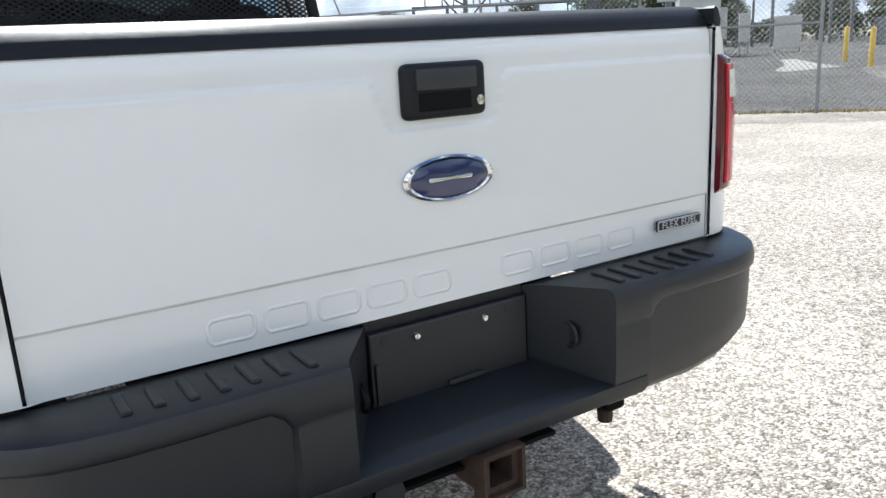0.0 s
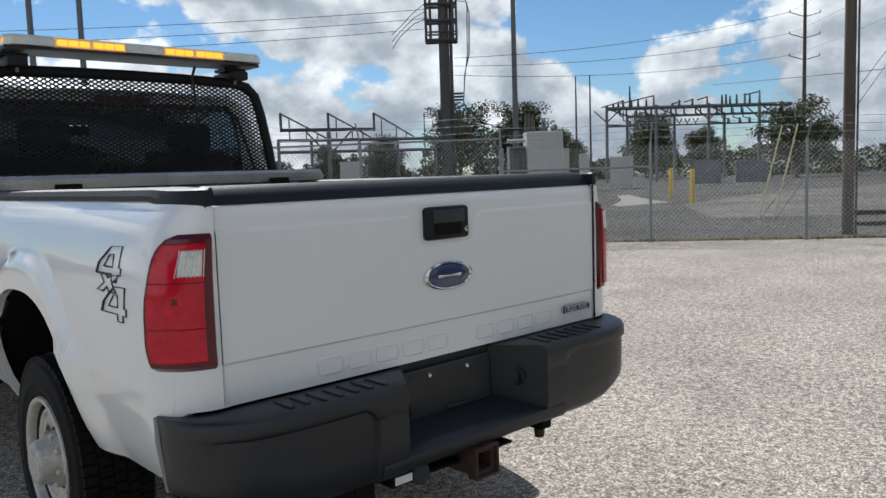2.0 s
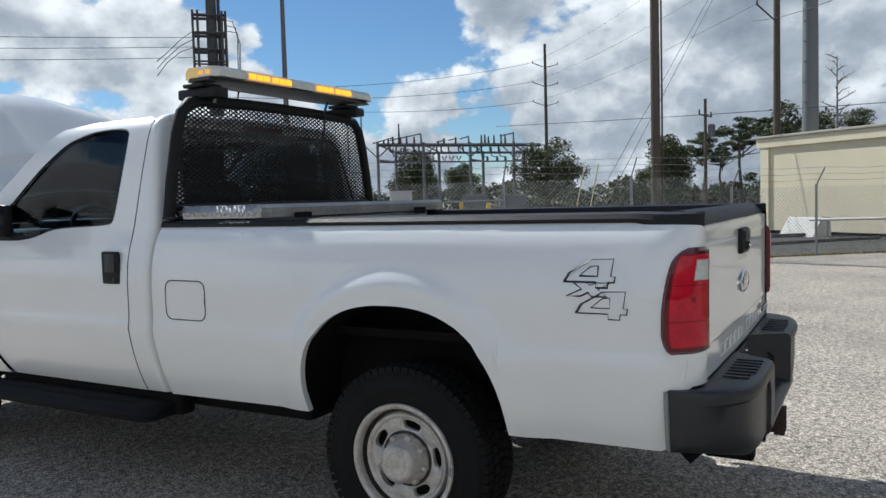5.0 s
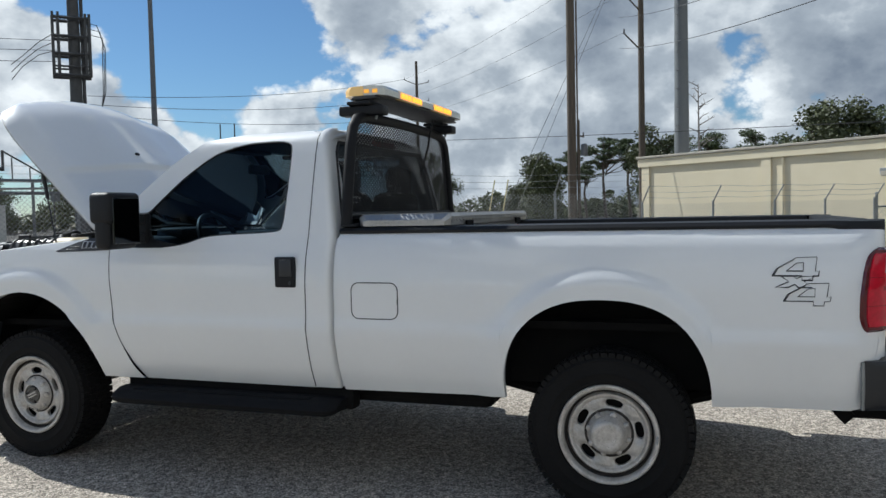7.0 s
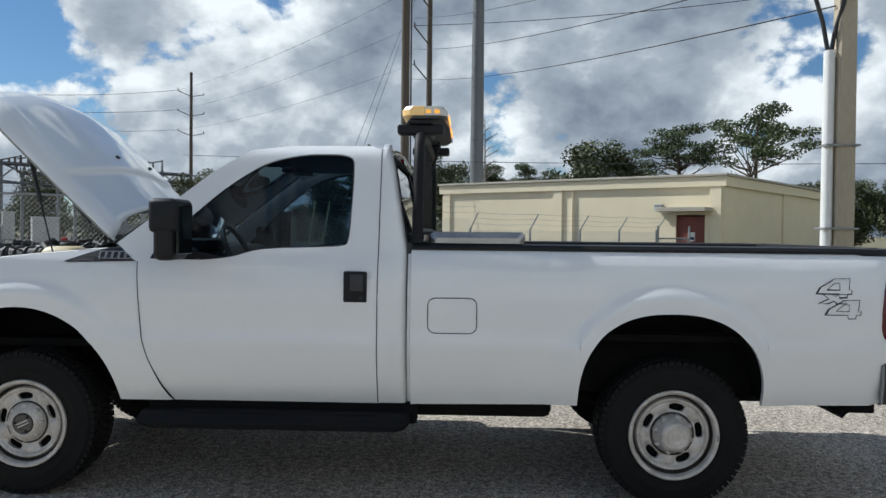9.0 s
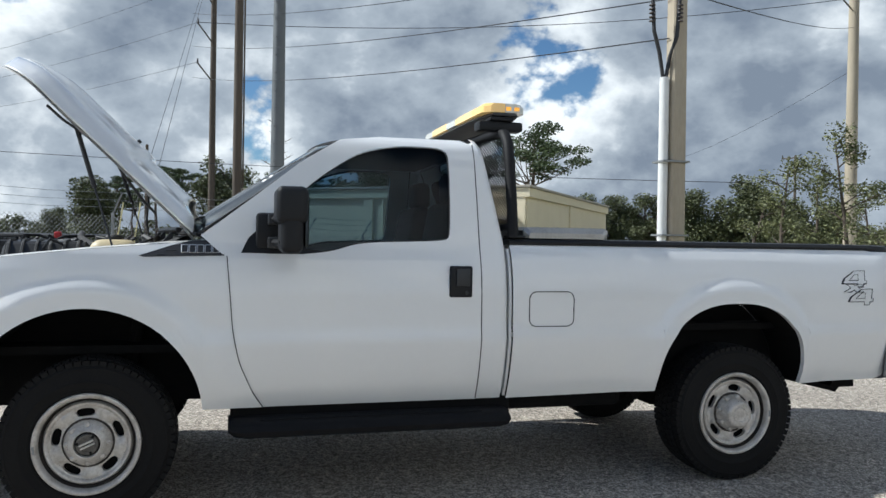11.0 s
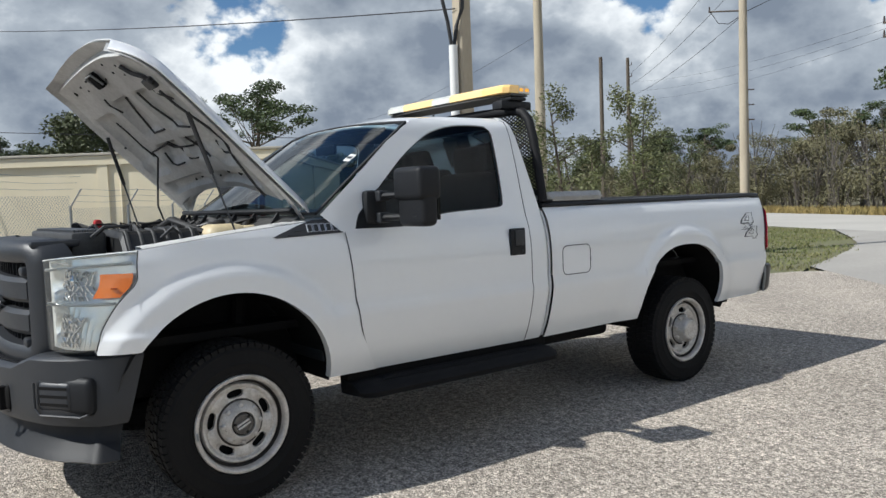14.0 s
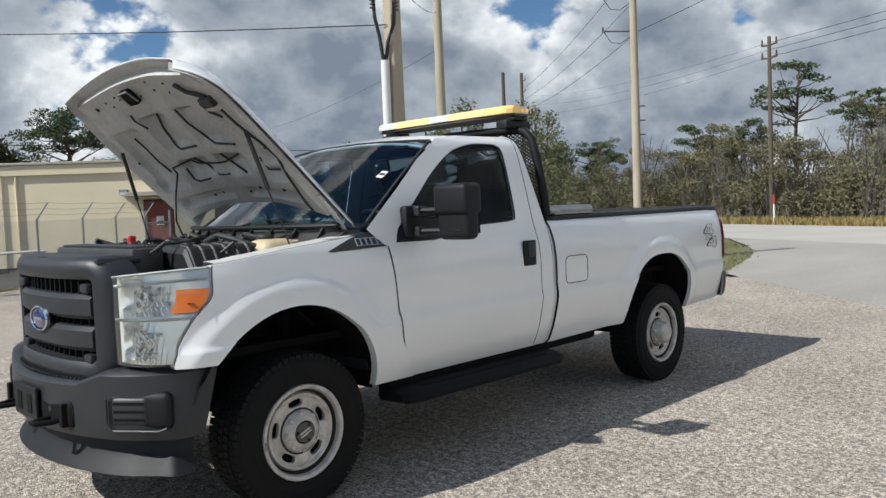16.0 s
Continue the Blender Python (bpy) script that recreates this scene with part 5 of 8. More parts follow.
def columns(y0, y1, arch, step=0.06):
    ys = {round(y0, 4), round(y1, 4)} | {round(arch[0] + k * (arch[2] + 0.001), 4) for k in (-1, 1) if y0 < arch[0] + k * (arch[2] + 0.001) < y1}
    for k in range(33):
        y = arch[0] - arch[2] * math.cos(math.pi * k / 32)
        if y0 < y < y1:
            ys.add(round(y, 4))
    y = y0
    while y < y1:
        if abs(y - arch[0]) > arch[2] + 0.02:
            ys.add(round(y, 4))
        y += step
    return sorted(ys)


def side_panel(sgn, ys, low, high, xf, rows=26, lip=0.03, warp=None):
    """A body side between a lower and an upper line, turned inwards along its edges."""
    bm = B()
    cols = []
    for y in ys:
        a, b = low(y), high(y)
        col = [(sgn * (xf(y, a) - lip), y, a + 0.002)] + [(sgn * xf(y, a + (b - a) * k / rows), y, a + (b - a) * k / rows) for k in range(rows + 1)]
        col.append((sgn * (xf(y, b) - lip), y, b))
        if warp:
            col = [(x, warp(yy, z), z) for x, yy, z in col]
        cols.append(col)
    add_grid(bm, cols)
    fix_normals(bm)
    return bm


def solid(ob, t=0.004, off=-1.0):
    md = ob.modifiers.new("thickness", "SOLIDIFY")
    md.thickness, md.offset = t, off
    return ob


def strip(pts, w, t, n=6):
    """Flat bar lying along points."""
    return tube(pts, w / 2, n, flat=t / w)


def mirrored(sgn, poly):
    return [(sgn * x, y, z) for x, y, z in poly]


truck = thing("pickup_truck", "white regular cab four-wheel-drive pickup truck with its bonnet open", "truck")
E_ = truck

# bed
BED_TOP = 1.372


def bed_high(y):
    return BED_TOP - (0.09 * max(0.0, (-1.0 - y) / 0.17) ** 2 * 0.4)


for sgn in (-1, 1):
    ys = sorted([y for y in columns(-1.0, 1.395, ARCH_R)] + [-1.03, -1.045, -1.055, -1.06, -1.066, -1.075, -1.09, -1.105, -1.12, -1.133, -1.145, -1.155, -1.163, -1.169, -1.173, -1.175])

    def bed_low(y):
        if y < -1.03:
            return lerp([(-1.135, 0.797), (-1.125, 0.74), (-1.115, 0.62), (-1.10, 0.575), (-1.03, 0.557)], y)
        return arch_low(y, ARCH_R, lerp([(-1.03, 0.555), (0.5, 0.532), (1.395, 0.518)], y))

    p = part("bedside", side_panel(sgn, ys, bed_low, bed_high, bed_x), WHITE, truck, smooth=True)
    # rail cap
    bm = B()
    rows = []
    for y in list(-1.172 + 0.26 * np.linspace(0, 1, 20) ** 1.5) + list(np.linspace(-0.85, 1.395, 22)):
        xo = max(0.822, corner(lerp(SIDE, 1.352) + 0.004, y)) + 0.002
        d = max(0.0, min(1.0, (-0.93 - y) / 0.15))
        drop = 0.026 * d * d * (3 - 2 * d)
        xi = max(xo - 0.128, 0.8165) if y < -1.03 else xo - 0.128
        w = xo - xi
        rows.append([(sgn * xo, y, 1.352 - drop), (sgn * (xo + 0.002), y, 1.366 - drop * 0.5), (sgn * (xo - min(0.012, w * 0.3)), y, 1.382 - drop * 0.15), (sgn * (xo - w * 0.75), y, 1.388 - drop * 0.1), (sgn * (xo - w * 0.95), y, 1.380), (sgn * xi, y, 1.345)])
    vs = add_grid(bm, rows)
    bm.faces.new(vs[0])
    bm.faces.new(vs[-1][::-1])
    part("rail_cap", fix_normals(bm), BLACK, truck, "black plastic bed rail cap", smooth=True)
    bm = B()
    add_box(bm, sgn * 0.775, sgn * 0.80, -1.10, -0.52, 0.90, 1.345)
    add_box(bm, sgn * 0.775, sgn * 0.80, -0.52, 0.55, 1.07, 1.345)
    add_box(bm, sgn * 0.775, sgn * 0.80, 0.55, 1.33, 0.90, 1.345)
    part("bed_inner_wall", bm, WHITE_INNER, truck)
    # wheel house liner
    bm = B()
    rows = []
    for k in range(25):
        a = math.pi * k / 24
        y, z = ARCH_R[0] - 0.530 * math.cos(a), 0.55 + 0.530 * math.sin(a)
        rows.append([(sgn * min(0.95, lerp(SIDE, z) - 0.012), y, z), (sgn * 0.62, y, z)])
    add_grid(bm, rows)
    inner = [bm.verts.new((sgn * 0.615, ARCH_R[0] - 0.530 * math.cos(math.pi * k / 24), 0.55 + 0.530 * math.sin(math.pi * k / 24))) for k in range(25)]
    bm.faces.new(inner)
    part("wheel_liner", bm, DARK, truck)
part("bed_floor", box(-0.772, 0.772, -1.09, 1.35, 0.86, 0.897), DARK, truck)
part("bed_front_wall", box(-0.80, 0.80, 1.335, 1.385, 0.90, 1.36, bevel=0.01), WHITE, truck)

# added pale filler that keeps the gap between cab and bed from going black
for sgn in (-1, 1):
    bm = B()
    zs = [0.53 + 0.05 * k for k in range(17)]
    add_grid(bm, [[(sgn * 0.70, 1.397, z), (sgn * (lerp(SIDE, z) - 0.016), 1.397, z), (sgn * (lerp(SIDE, z) - 0.016), 1.411, z), (sgn * 0.70, 1.411, z)] for z in zs], close_u=True)
    part("cab_gap_filler", fix_normals(bm), WHITE, truck, smooth=False)

# fuel door outline
for sgn in (-1,):
    pts = []
    cy, cz, hy, hz, r = 1.172, 1.008, 0.129, 0.093, 0.04
    for ay, az, a0 in ((1, 1, 0), (-1, 1, 90), (-1, -1, 180), (1, -1, 270)):
        for k in range(6):
            a = radians(a0 + 18 * k)
            pts.append((cy + ay * (hy - r) + r * math.cos(a), cz + az * (hz - r) + r * math.sin(a)))
    loop = [(sgn * (bed_x(y, z) + 0.0005), y, z) for y, z in pts + pts[:1]]
    part("fuel_door_seam", tube(loop, 0.0028, 5, cap=False), TRIM, truck)
    part("fuel_door_notch", box(-0.980, -0.968, 1.041, 1.047, 0.992, 1.017, bevel=0.002), TRIM, truck)

# 4x4 decal as raised outlines
FOUR = [[(0.0, 0.06), (0.10, 0.42), (0.55, 0.97), (1.0, 1.0), (0.955, 0.30), (1.04, 0.30), (1.02, 0.06), (0.90, 0.06), (0.89, -0.16), (0.66, -0.16), (0.66, 0.06)],
        [(0.32, 0.30), (0.55, 0.70), (0.70, 0.72), (0.69, 0.30)]]
CROSS = [[(0.10, 0.05), (0.42, 0.05), (0.50, -0.10), (0.66, 0.05), (1.0, 0.05), (0.70, -0.32), (0.92, -0.72), (0.55, -0.72), (0.46, -0.50), (0.28, -0.72), (-0.06, -0.72), (0.30, -0.32)]]


def decal(sgn):
    d = part("four_by_four_decal", B(), DECAL, truck, "black outlined 4x4 lettering")
    for shapes, y0, z0, w, h in ((FOUR, -0.713, 1.143, 0.180, 0.086), (CROSS, -0.735, 1.143, 0.150, 0.062), (FOUR, -0.757, 1.034, 0.180, 0.084)):
        for i, pts in enumerate(shapes):
            loop = []
            for u, v in pts + pts[:1]:
                y, z = y0 - u * w, z0 + v * h
                loop.append((sgn * (bed_x(y, z) + 0.0012), y, z))
            part("outline", tube(loop, 0.0032 if i else 0.0036, 4, cap=False, flat=0.5), DECAL, d)
        u0, v0, u1, v1 = (0.0, 0.06, 0.10, 0.42)
        if shapes is FOUR:
            seg = [(sgn * (bed_x(y0 - u * w, z0 + v * h) + 0.0012), y0 - u * w, z0 + v * h) for u, v in ((0.04, 0.10), (0.14, 0.44), (0.5, 0.88))]
            part("bold_edge", tube(seg, 0.006, 4, cap=False, flat=0.4), DECAL, d)
    return d


decal(-1)

# tailgate
GX0, GX1, GZ0, GZ1 = -0.8150, 0.8150, 0.795, 1.345


def ease(v):
    v = max(0.0, min(1.0, v))
    return v * v * (3 - 2 * v)


def gate_y(x, z):
    """Pressed face: a sunk upper band that dips below the handle, and a sunk lower band."""
    border = 1.160 + 0.101 * ease((abs(x - 0.004) - 0.118) / 0.05)
    y = -1.168 + 0.006 * ease((z - border) / 0.012)
    y += 0.005 * ease((0.914 - z) / 0.007)
    y += 0.03 * max(0.0, (z - 1.31) / 0.05) ** 2
    return y - 0.008 * (1 - (x / 0.82) ** 2)


bm = B()
xs = sorted(set([round(v, 4) for v in np.linspace(GX0, GX1, 41)] + [round(v, 4) for v in np.linspace(-0.18, 0.19, 38)]))
zs = sorted(set([round(v, 4) for v in np.linspace(GZ0, GZ1, 24)] + [0.906, 0.908, 0.9105, 0.913, 0.915] + [round(v, 4) for v in np.arange(1.154, 1.282, 0.004)]))
rows = [[(x, gate_y(x, GZ0) + 0.05, GZ0) for x in xs]] + [[(x, gate_y(x, z), z) for x in xs] for z in zs] + [[(x, -1.06, GZ1) for x in xs]]
add_grid(bm, rows)
tailgate = part("tailgate", fix_normals(bm), WHITE, truck, "white steel tailgate, closed", smooth=True)
part("tailgate_back", box(GX0 + 0.003, GX1 - 0.003, -1.115, -1.06, GZ0 + 0.01, GZ1 - 0.004), WHITE_INNER, tailgate)
bm = B()
rows = []
for x in np.linspace(GX0 - 0.004, GX1 + 0.004, 30):
    rows.append([(x, gate_y(x, 1.336) - 0.003, 1.336), (x, gate_y(x, 1.352) - 0.005, 1.356), (x, gate_y(x, 1.36) + 0.010, 1.376), (x, -1.10, 1.388), (x, -1.055, 1.386), (x, -1.045, 1.345)])
vs = add_grid(bm, rows)
bm.faces.new(vs[0])
bm.faces.new(vs[-1])
part("top_moulding", fix_normals(bm), BLACK, tailgate, "black plastic tailgate cap", smooth=True)
handle = part("handle_bezel", box(-0.094, 0.102, -1.192, -1.162, 1.184, 1.293, bevel=0.014, seg=3), BLACK, tailgate, "black plastic tailgate handle", smooth=True)
part("handle_paddle", box(-0.068, 0.074, -1.198, -1.190, 1.240, 1.282, bevel=0.004), GREY_PLASTIC, handle, smooth=True)
part("handle_grip", box(-0.062, 0.060, -1.1935, -1.190, 1.200, 1.236, bevel=0.003), DARK, handle)
part("keyhole", lathe([(0.0, -1.203), (0.010, -1.202), (0.011, -1.196)], lambda a, b, w: (0.082 + a, w + 0.006, 1.214 + b), 16), CHROME, handle)


def oval(cx, y, cz, a, b, bulge, n=36, ring=0.0):
    """A domed oval plate facing backwards."""
    prof = [(1.0, 0.0), (1.0, 0.006), (0.93, 0.010)] if not ring else [(1.0, 0), (1.0, 0.007), (0.92, 0.011), (0.86, 0.009), (0.85, 0.0)]
    if not ring:
        prof += [(0.6, 0.010 + bulge * 0.7), (0.0, 0.010 + bulge)]
    return lathe(prof, lambda u, v, w: (cx + u * a, y - w, cz + v * b), n)


emblem = part("emblem_plate", fix_normals(oval(0.005, -1.1755, 1.062, 0.100, 0.040, 0.004)), BLUE, tailgate, "blue oval emblem with chrome ring", smooth=True)
part("emblem_ring", fix_normals(oval(0.005, -1.1765, 1.062, 0.110, 0.047, 0, ring=1)), CHROME, emblem, smooth=True)
# one plain pale bar for the script on each emblem
part("emblem_mark", box(-0.050, 0.060, -1.1895, -1.178, 1.055, 1.069, bevel=0.005, seg=2), CHROME, emblem)
badge = part("fuel_badge", box(0.615, 0.775, -1.183, -1.174, 0.840, 0.870, bevel=0.005), DECAL, tailgate, "small black badge with silver edge and lettering")
part("badge_rim", tube([(0.618, -1.1835, 0.843), (0.772, -1.1835, 0.843), (0.772, -1.1835, 0.867), (0.618, -1.1835, 0.867), (0.618, -1.1835, 0.843)], 0.002, 4), SILVER, badge)


def text_part(name, body, size, m, mat, parent, extrude=0.0012, squeeze=1.0):
    cu = bpy.data.curves.new(name, "FONT")
    cu.body, cu.size, cu.extrude, cu.align_x, cu.align_y, cu.space_character = body, size, extrude, "CENTER", "CENTER", squeeze
    ob = bpy.data.objects.new(name, cu)
    scene.collection.objects.link(ob)
    dg = bpy.context.evaluated_depsgraph_get()
    me = bpy.data.meshes.new_from_object(ob.evaluated_get(dg))
    bpy.data.objects.remove(ob)
    me.transform(m)
    me.materials.clear()
    return part(name, me, mat, parent)


text_part("badge_text", "FLEX FUEL", 0.026, pose(0.695, -1.1842, 0.855, 90, 0, 0), SILVER, badge, squeeze=1.1)
# pressed lettering, as plain raised frames
for k, x in enumerate((-0.515, -0.408, -0.301, -0.194, -0.087, 0.140, 0.247, 0.354, 0.461)):
    x0, x1 = x, x + 0.086
    ring = [(x0 + 0.008, 0.822), (x1 - 0.008, 0.822), (x1, 0.830), (x1, 0.860), (x1 - 0.008, 0.868), (x0 + 0.008, 0.868), (x0, 0.860), (x0, 0.830), (x0 + 0.008, 0.822)]
    part("pressed_letter", tube([(u, gate_y(u, v) + 0.0042, v) for u, v in ring], 0.0060, 8, cap=False), WHITE, tailgate, smooth="all")

# tail lamps
LAMP_Z0, LAMP_Z1 = 0.905, 1.270


def lamp_start(z):
    return lerp([(0.905, -1.085), (0.925, -1.062), (0.97, -1.050), (1.06, -1.052), (1.16, -1.066), (1.22, -1.082), (1.25, -1.102), (1.27, -1.140)], z)


def lamp_point(sgn, s, z, out):
    """On the lens: s from its front edge (0) round the corner to the tailgate gap (1)."""
    y0 = lamp_start(z)
    y = y0 + (-1.1745 - y0) * (1 - (1 - s) ** 1.9) if s < 1 else -1.1745
    base = corner(lerp(SIDE, z) + 0.0, y)
    n = Vector((lerp([(0, 1.0), (0.5, 0.6), (1.0, 0.0)], s), -lerp([(0, 0.15), (0.5, 0.8), (1.0, 1.0)], s), 0)).normalized()
    return (sgn * (base + n.x * out), y + n.y * out, z)


for sgn in (-1, 1):
    def lens(z0, z1, s0, s1, out, nz=20, ns=16, rim=True):
        bm = B()
        rows = []
        for k in range(nz + 1):
            z = z0 + (z1 - z0) * k / nz
            row = []
            for j in range(ns + 1):
                s = s0 + (s1 - s0) * j / ns
                e = out if not rim or (0 < k < nz and 0 < j < ns) else -0.004
                row.append(lamp_point(sgn, s, z, e))
            rows.append(row)
        add_grid(bm, rows)
        return fix_normals(bm)
    lamp = part("tail_lamp", lens(LAMP_Z0, LAMP_Z1, 0, 1, 0.014, 24, 18), LAMP_EDGE_DARK, truck, "tall red tail lamp with a dark edge", smooth=True)
    part("red_lens", lens(LAMP_Z0 + 0.017, LAMP_Z1 - 0.016, 0.075, 0.86, 0.0195, 24, 18), RED_LENS, lamp, smooth=True)
    part("reverse_lens", lens(1.150, 1.234, 0.43, 0.83, 0.0222, 8, 8), LAMP_CLEAR, lamp, "clear reversing lens", smooth=True)
    bm = B()
    for k in range(8):
        q = 0.455 + k * 0.05
        add_tube(bm, [lamp_point(sgn, q, 1.157, 0.0226), lamp_point(sgn, q, 1.228, 0.0226)], 0.0016, 4)
    tagged(part("lens_flute", bm, LAMP_CLEAR, lamp), kind="stuff")
    for z in (1.022, 1.142):
        part("lens_divider", tube([lamp_point(sgn, q, z, 0.0196) for q in np.linspace(0.10, 0.84, 9)], 0.0012, 4), RED_DARK, lamp)
    part("bulb_spot", lens(1.082, 1.108, 0.42, 0.53, 0.0198, 6, 6), RED_DARK, lamp, smooth=True)
    # added filler strips: dark for the left gap's shade, pale to hide the right
    part("side_gap_filler", box(sgn * 0.8165, sgn * 0.8212, -1.158 if sgn < 0 else -1.166, -1.11, 0.80, 1.33), TRIM if sgn < 0 else WHITE_INNER, truck)

# rear bumper
TREADS = 7


def bumper_rear(x):
    """Rear edge of the bumper over x, rounded towards its ends."""
    return lerp([(0.0, -1.338), (0.62, -1.338), (0.72, -1.334), (0.79, -1.322), (0.85, -1.297), (0.90, -1.258), (0.935, -1.212), (0.958, -1.155), (0.968, -1.105)], x)


def bumper_end(sgn):
    """Step block: a flat tread on top, an upper band, and a sunk face inside a rounded rim."""
    bm = B()
    rows = []
    stations = [0.21, 0.30, 0.40, 0.428, 0.436, 0.446, 0.47, 0.52, 0.60, 0.70, 0.76, 0.80, 0.84, 0.875, 0.905, 0.93, 0.95, 0.962, 0.968]
    for i, x in enumerate(stations):
        yb = bumper_rear(x)
        yf = -1.152 if x < 0.86 else -1.152 + 0.085 * ease((x - 0.86) / 0.10)
        yf = max(yf, yb + 0.035)
        d = 0.013 * ease((x - 0.428) / 0.009) * (1 - ease((x - 0.93) / 0.03))
        rim = 0.700 + 0.036 * ease((x - 0.430) / 0.03) + 0.004
        low = 0.500 + 0.070 * ease((x - 0.60) / 0.35)
        prof = [(yf, 0.783), (-1.172 if x < 0.86 else yf - 0.012, 0.789), (yb + 0.022, 0.788), (yb + 0.007, 0.781), (yb, 0.766), (yb, rim + 0.005), (yb + 0.002, rim), (yb + d, rim - 0.008), (yb + d, low + 0.10),
                (yb + d + 0.004, low + 0.035), (yb + 0.022 + d, low + 0.010), (yb + 0.06, low), (yf, low + 0.012)]
        if i == 0:
            rows.append([(sgn * (0.205 + 0.115 * ease((-1.152 - y) / 0.19)), y, z) for y, z in prof])
        elif i == 1:
            rows.append([(sgn * max(x, 0.212 + 0.115 * ease((-1.152 - y) / 0.19)), y, z) for y, z in prof])
        else:
            rows.append([(sgn * (x - 0.16 * max(0.0, 0.70 - z) * ease((x - 0.86) / 0.1)), y, z) for y, z in prof])
    vs = add_grid(bm, rows, close_u=True)
    bm.faces.new(vs[0])
    bm.faces.new(vs[-1])
    return fix_normals(bm)


bump = part("rear_bumper", bumper_end(-1), BUMPER, truck, "black step bumper with a recessed centre", smooth=True)
part("bumper_end", bumper_end(1), BUMPER, bump, smooth=True)
part("plate_panel", box(-0.202, 0.202, -1.172, -1.150, 0.575, 0.766, bevel=0.006), BUMPER, bump)
part("plate_gap", box(-0.204, 0.204, -1.150, -1.10, 0.70, 0.80), TRIM, bump)
bm = B()
rows = []
for x in (-0.42, -0.34, -0.30, -0.22, -0.15, 0.0, 0.15, 0.22, 0.30, 0.34, 0.42):
    dip = 0.0 if abs(x) < 0.30 else 0.01
    rows.append([(x, -1.150, 0.57), (x, -1.1735, 0.606 - dip), (x, -1.215, 0.598 - dip), (x, -1.300, 0.582 - dip), (x, -1.322, 0.577 - dip), (x, -1.337, 0.562), (x, -1.339, 0.545), (x, -1.330, 0.522), (x, -1.29, 0.500), (x, -1.20, 0.492), (x, -1.150, 0.50)])
vs = add_grid(bm, rows, close_u=True)
bm.faces.new(vs[0])
bm.faces.new(vs[-1])
part("centre_step", fix_normals(bm), BUMPER, bump, smooth=True)
part("step_slot", box(-0.02, 0.075, -1.181, -1.172, 0.607, 0.619, bevel=0.003), TRIM, bump)
for x in (-0.094, 0.080):
    part("plate_screw", lathe([(0, -1.184), (0.0065, -1.183), (0.0085, -1.178), (0.0085, -1.172)], lambda a, b, w, x=x: (x + a, w, 0.740 + b), 12), CHROME, bump)
for x in (-0.165, 0.151):
    part("plate_hole", lathe([(0, -1.1725), (0.012, -1.1732), (0.0135, -1.171)], lambda a, b, w, x=x: (x + a, w, 0.743 + b), 14), TRIM, bump)
part("panel_rib", box(-0.196, -0.186, -1.182, -1.170, 0.61, 0.70, bevel=0.003), BUMPER, bump)
for sgn in (-1, 1):
    # ribbed tread on top of each block
    for k in range(TREADS):
        x = 0.375 + k * 0.052
        part("tread_rib", box(sgn * (x - 0.009), sgn * (x + 0.009), -1.305 if k < 5 else -1.295, -1.205, 0.785, 0.7945, bevel=0.003, seg=1), BUMPER, bump)
    part("chain_hole", lathe([(0.0, -0.004), (0.020, -0.004), (0.027, 0.004), (0.033, 0.0)], lambda a, b, w, sgn=sgn: (sgn * (0.262 - w), -1.246 + a, 0.675 + b), 18), TRIM, bump)
    part("end_edge", tube([(sgn * (0.964 - 0.16 * max(0.0, 0.70 - z)), -1.068 - 0.012 * (0.78 - z), z) for z in (0.782, 0.72, 0.66, 0.60, 0.575)], 0.009, 6), GALV, bump)
part("sticker", box(-0.36, -0.295, -1.312, -1.309, 0.478, 0.502), PAPER, bump, "small white label")
part("sticker_bracket", box(-0.37, -0.285, -1.309, -1.20, 0.470, 0.512, bevel=0.004), DARK, bump)
part("bumper_bracket", box(-0.48, -0.41, -1.28, -1.10, 0.42, 0.505, bevel=0.01), DARK, bump)
part("bumper_bracket", box(0.36, 0.42, -1.27, -1.10, 0.455, 0.51, bevel=0.01), DARK, bump)
part("drop_nut", lathe([(0, 0.0), (0.018, 0.0), (0.02, 0.03), (0, 0.035)], lambda a, b, w: (0.37 + a, -1.25 + b, 0.430 + w), 10), RUST, bump)

# hitch
hitch = part("hitch_receiver", tube([(-0.55, -1.06, 0.45), (0.55, -1.06, 0.45)], 0.045, 4), DARK, truck)
bm = B()
for x0, x1, z0, z1 in ((-0.044, -0.029, 0.418, 0.506), (0.029, 0.044, 0.418, 0.506), (-0.029, 0.029, 0.418, 0.432), (-0.029, 0.029, 0.492, 0.506)):
    add_box(bm, x0, x1, -1.33, -1.0, z0, z1)
part("receiver_tube", bm, RUST, hitch, "rusty square receiver tube")
bm = B()
for x0, x1, z0, z1 in ((-0.053, -0.0445, 0.410, 0.514), (0.0445, 0.053, 0.410, 0.514), (-0.0445, 0.0445, 0.410, 0.4175), (-0.0445, 0.0445, 0.5065, 0.514)):
    add_box(bm, x0, x1, -1.345, -1.305, z0, z1)
part("receiver_collar", bm, RUST, hitch)
part("chain_plate", box(-0.20, -0.05, -1.27, -1.08, 0.455, 0.466, bevel=0.003), DARK, hitch)
part("chain_plate", box(0.05, 0.20, -1.27, -1.08, 0.455, 0.466, bevel=0.003), DARK, hitch)
part("plug_socket", tube([(-0.24, -1.29, 0.475), (-0.24, -1.10, 0.475)], 0.035, 12), GREY_PLASTIC, hitch)

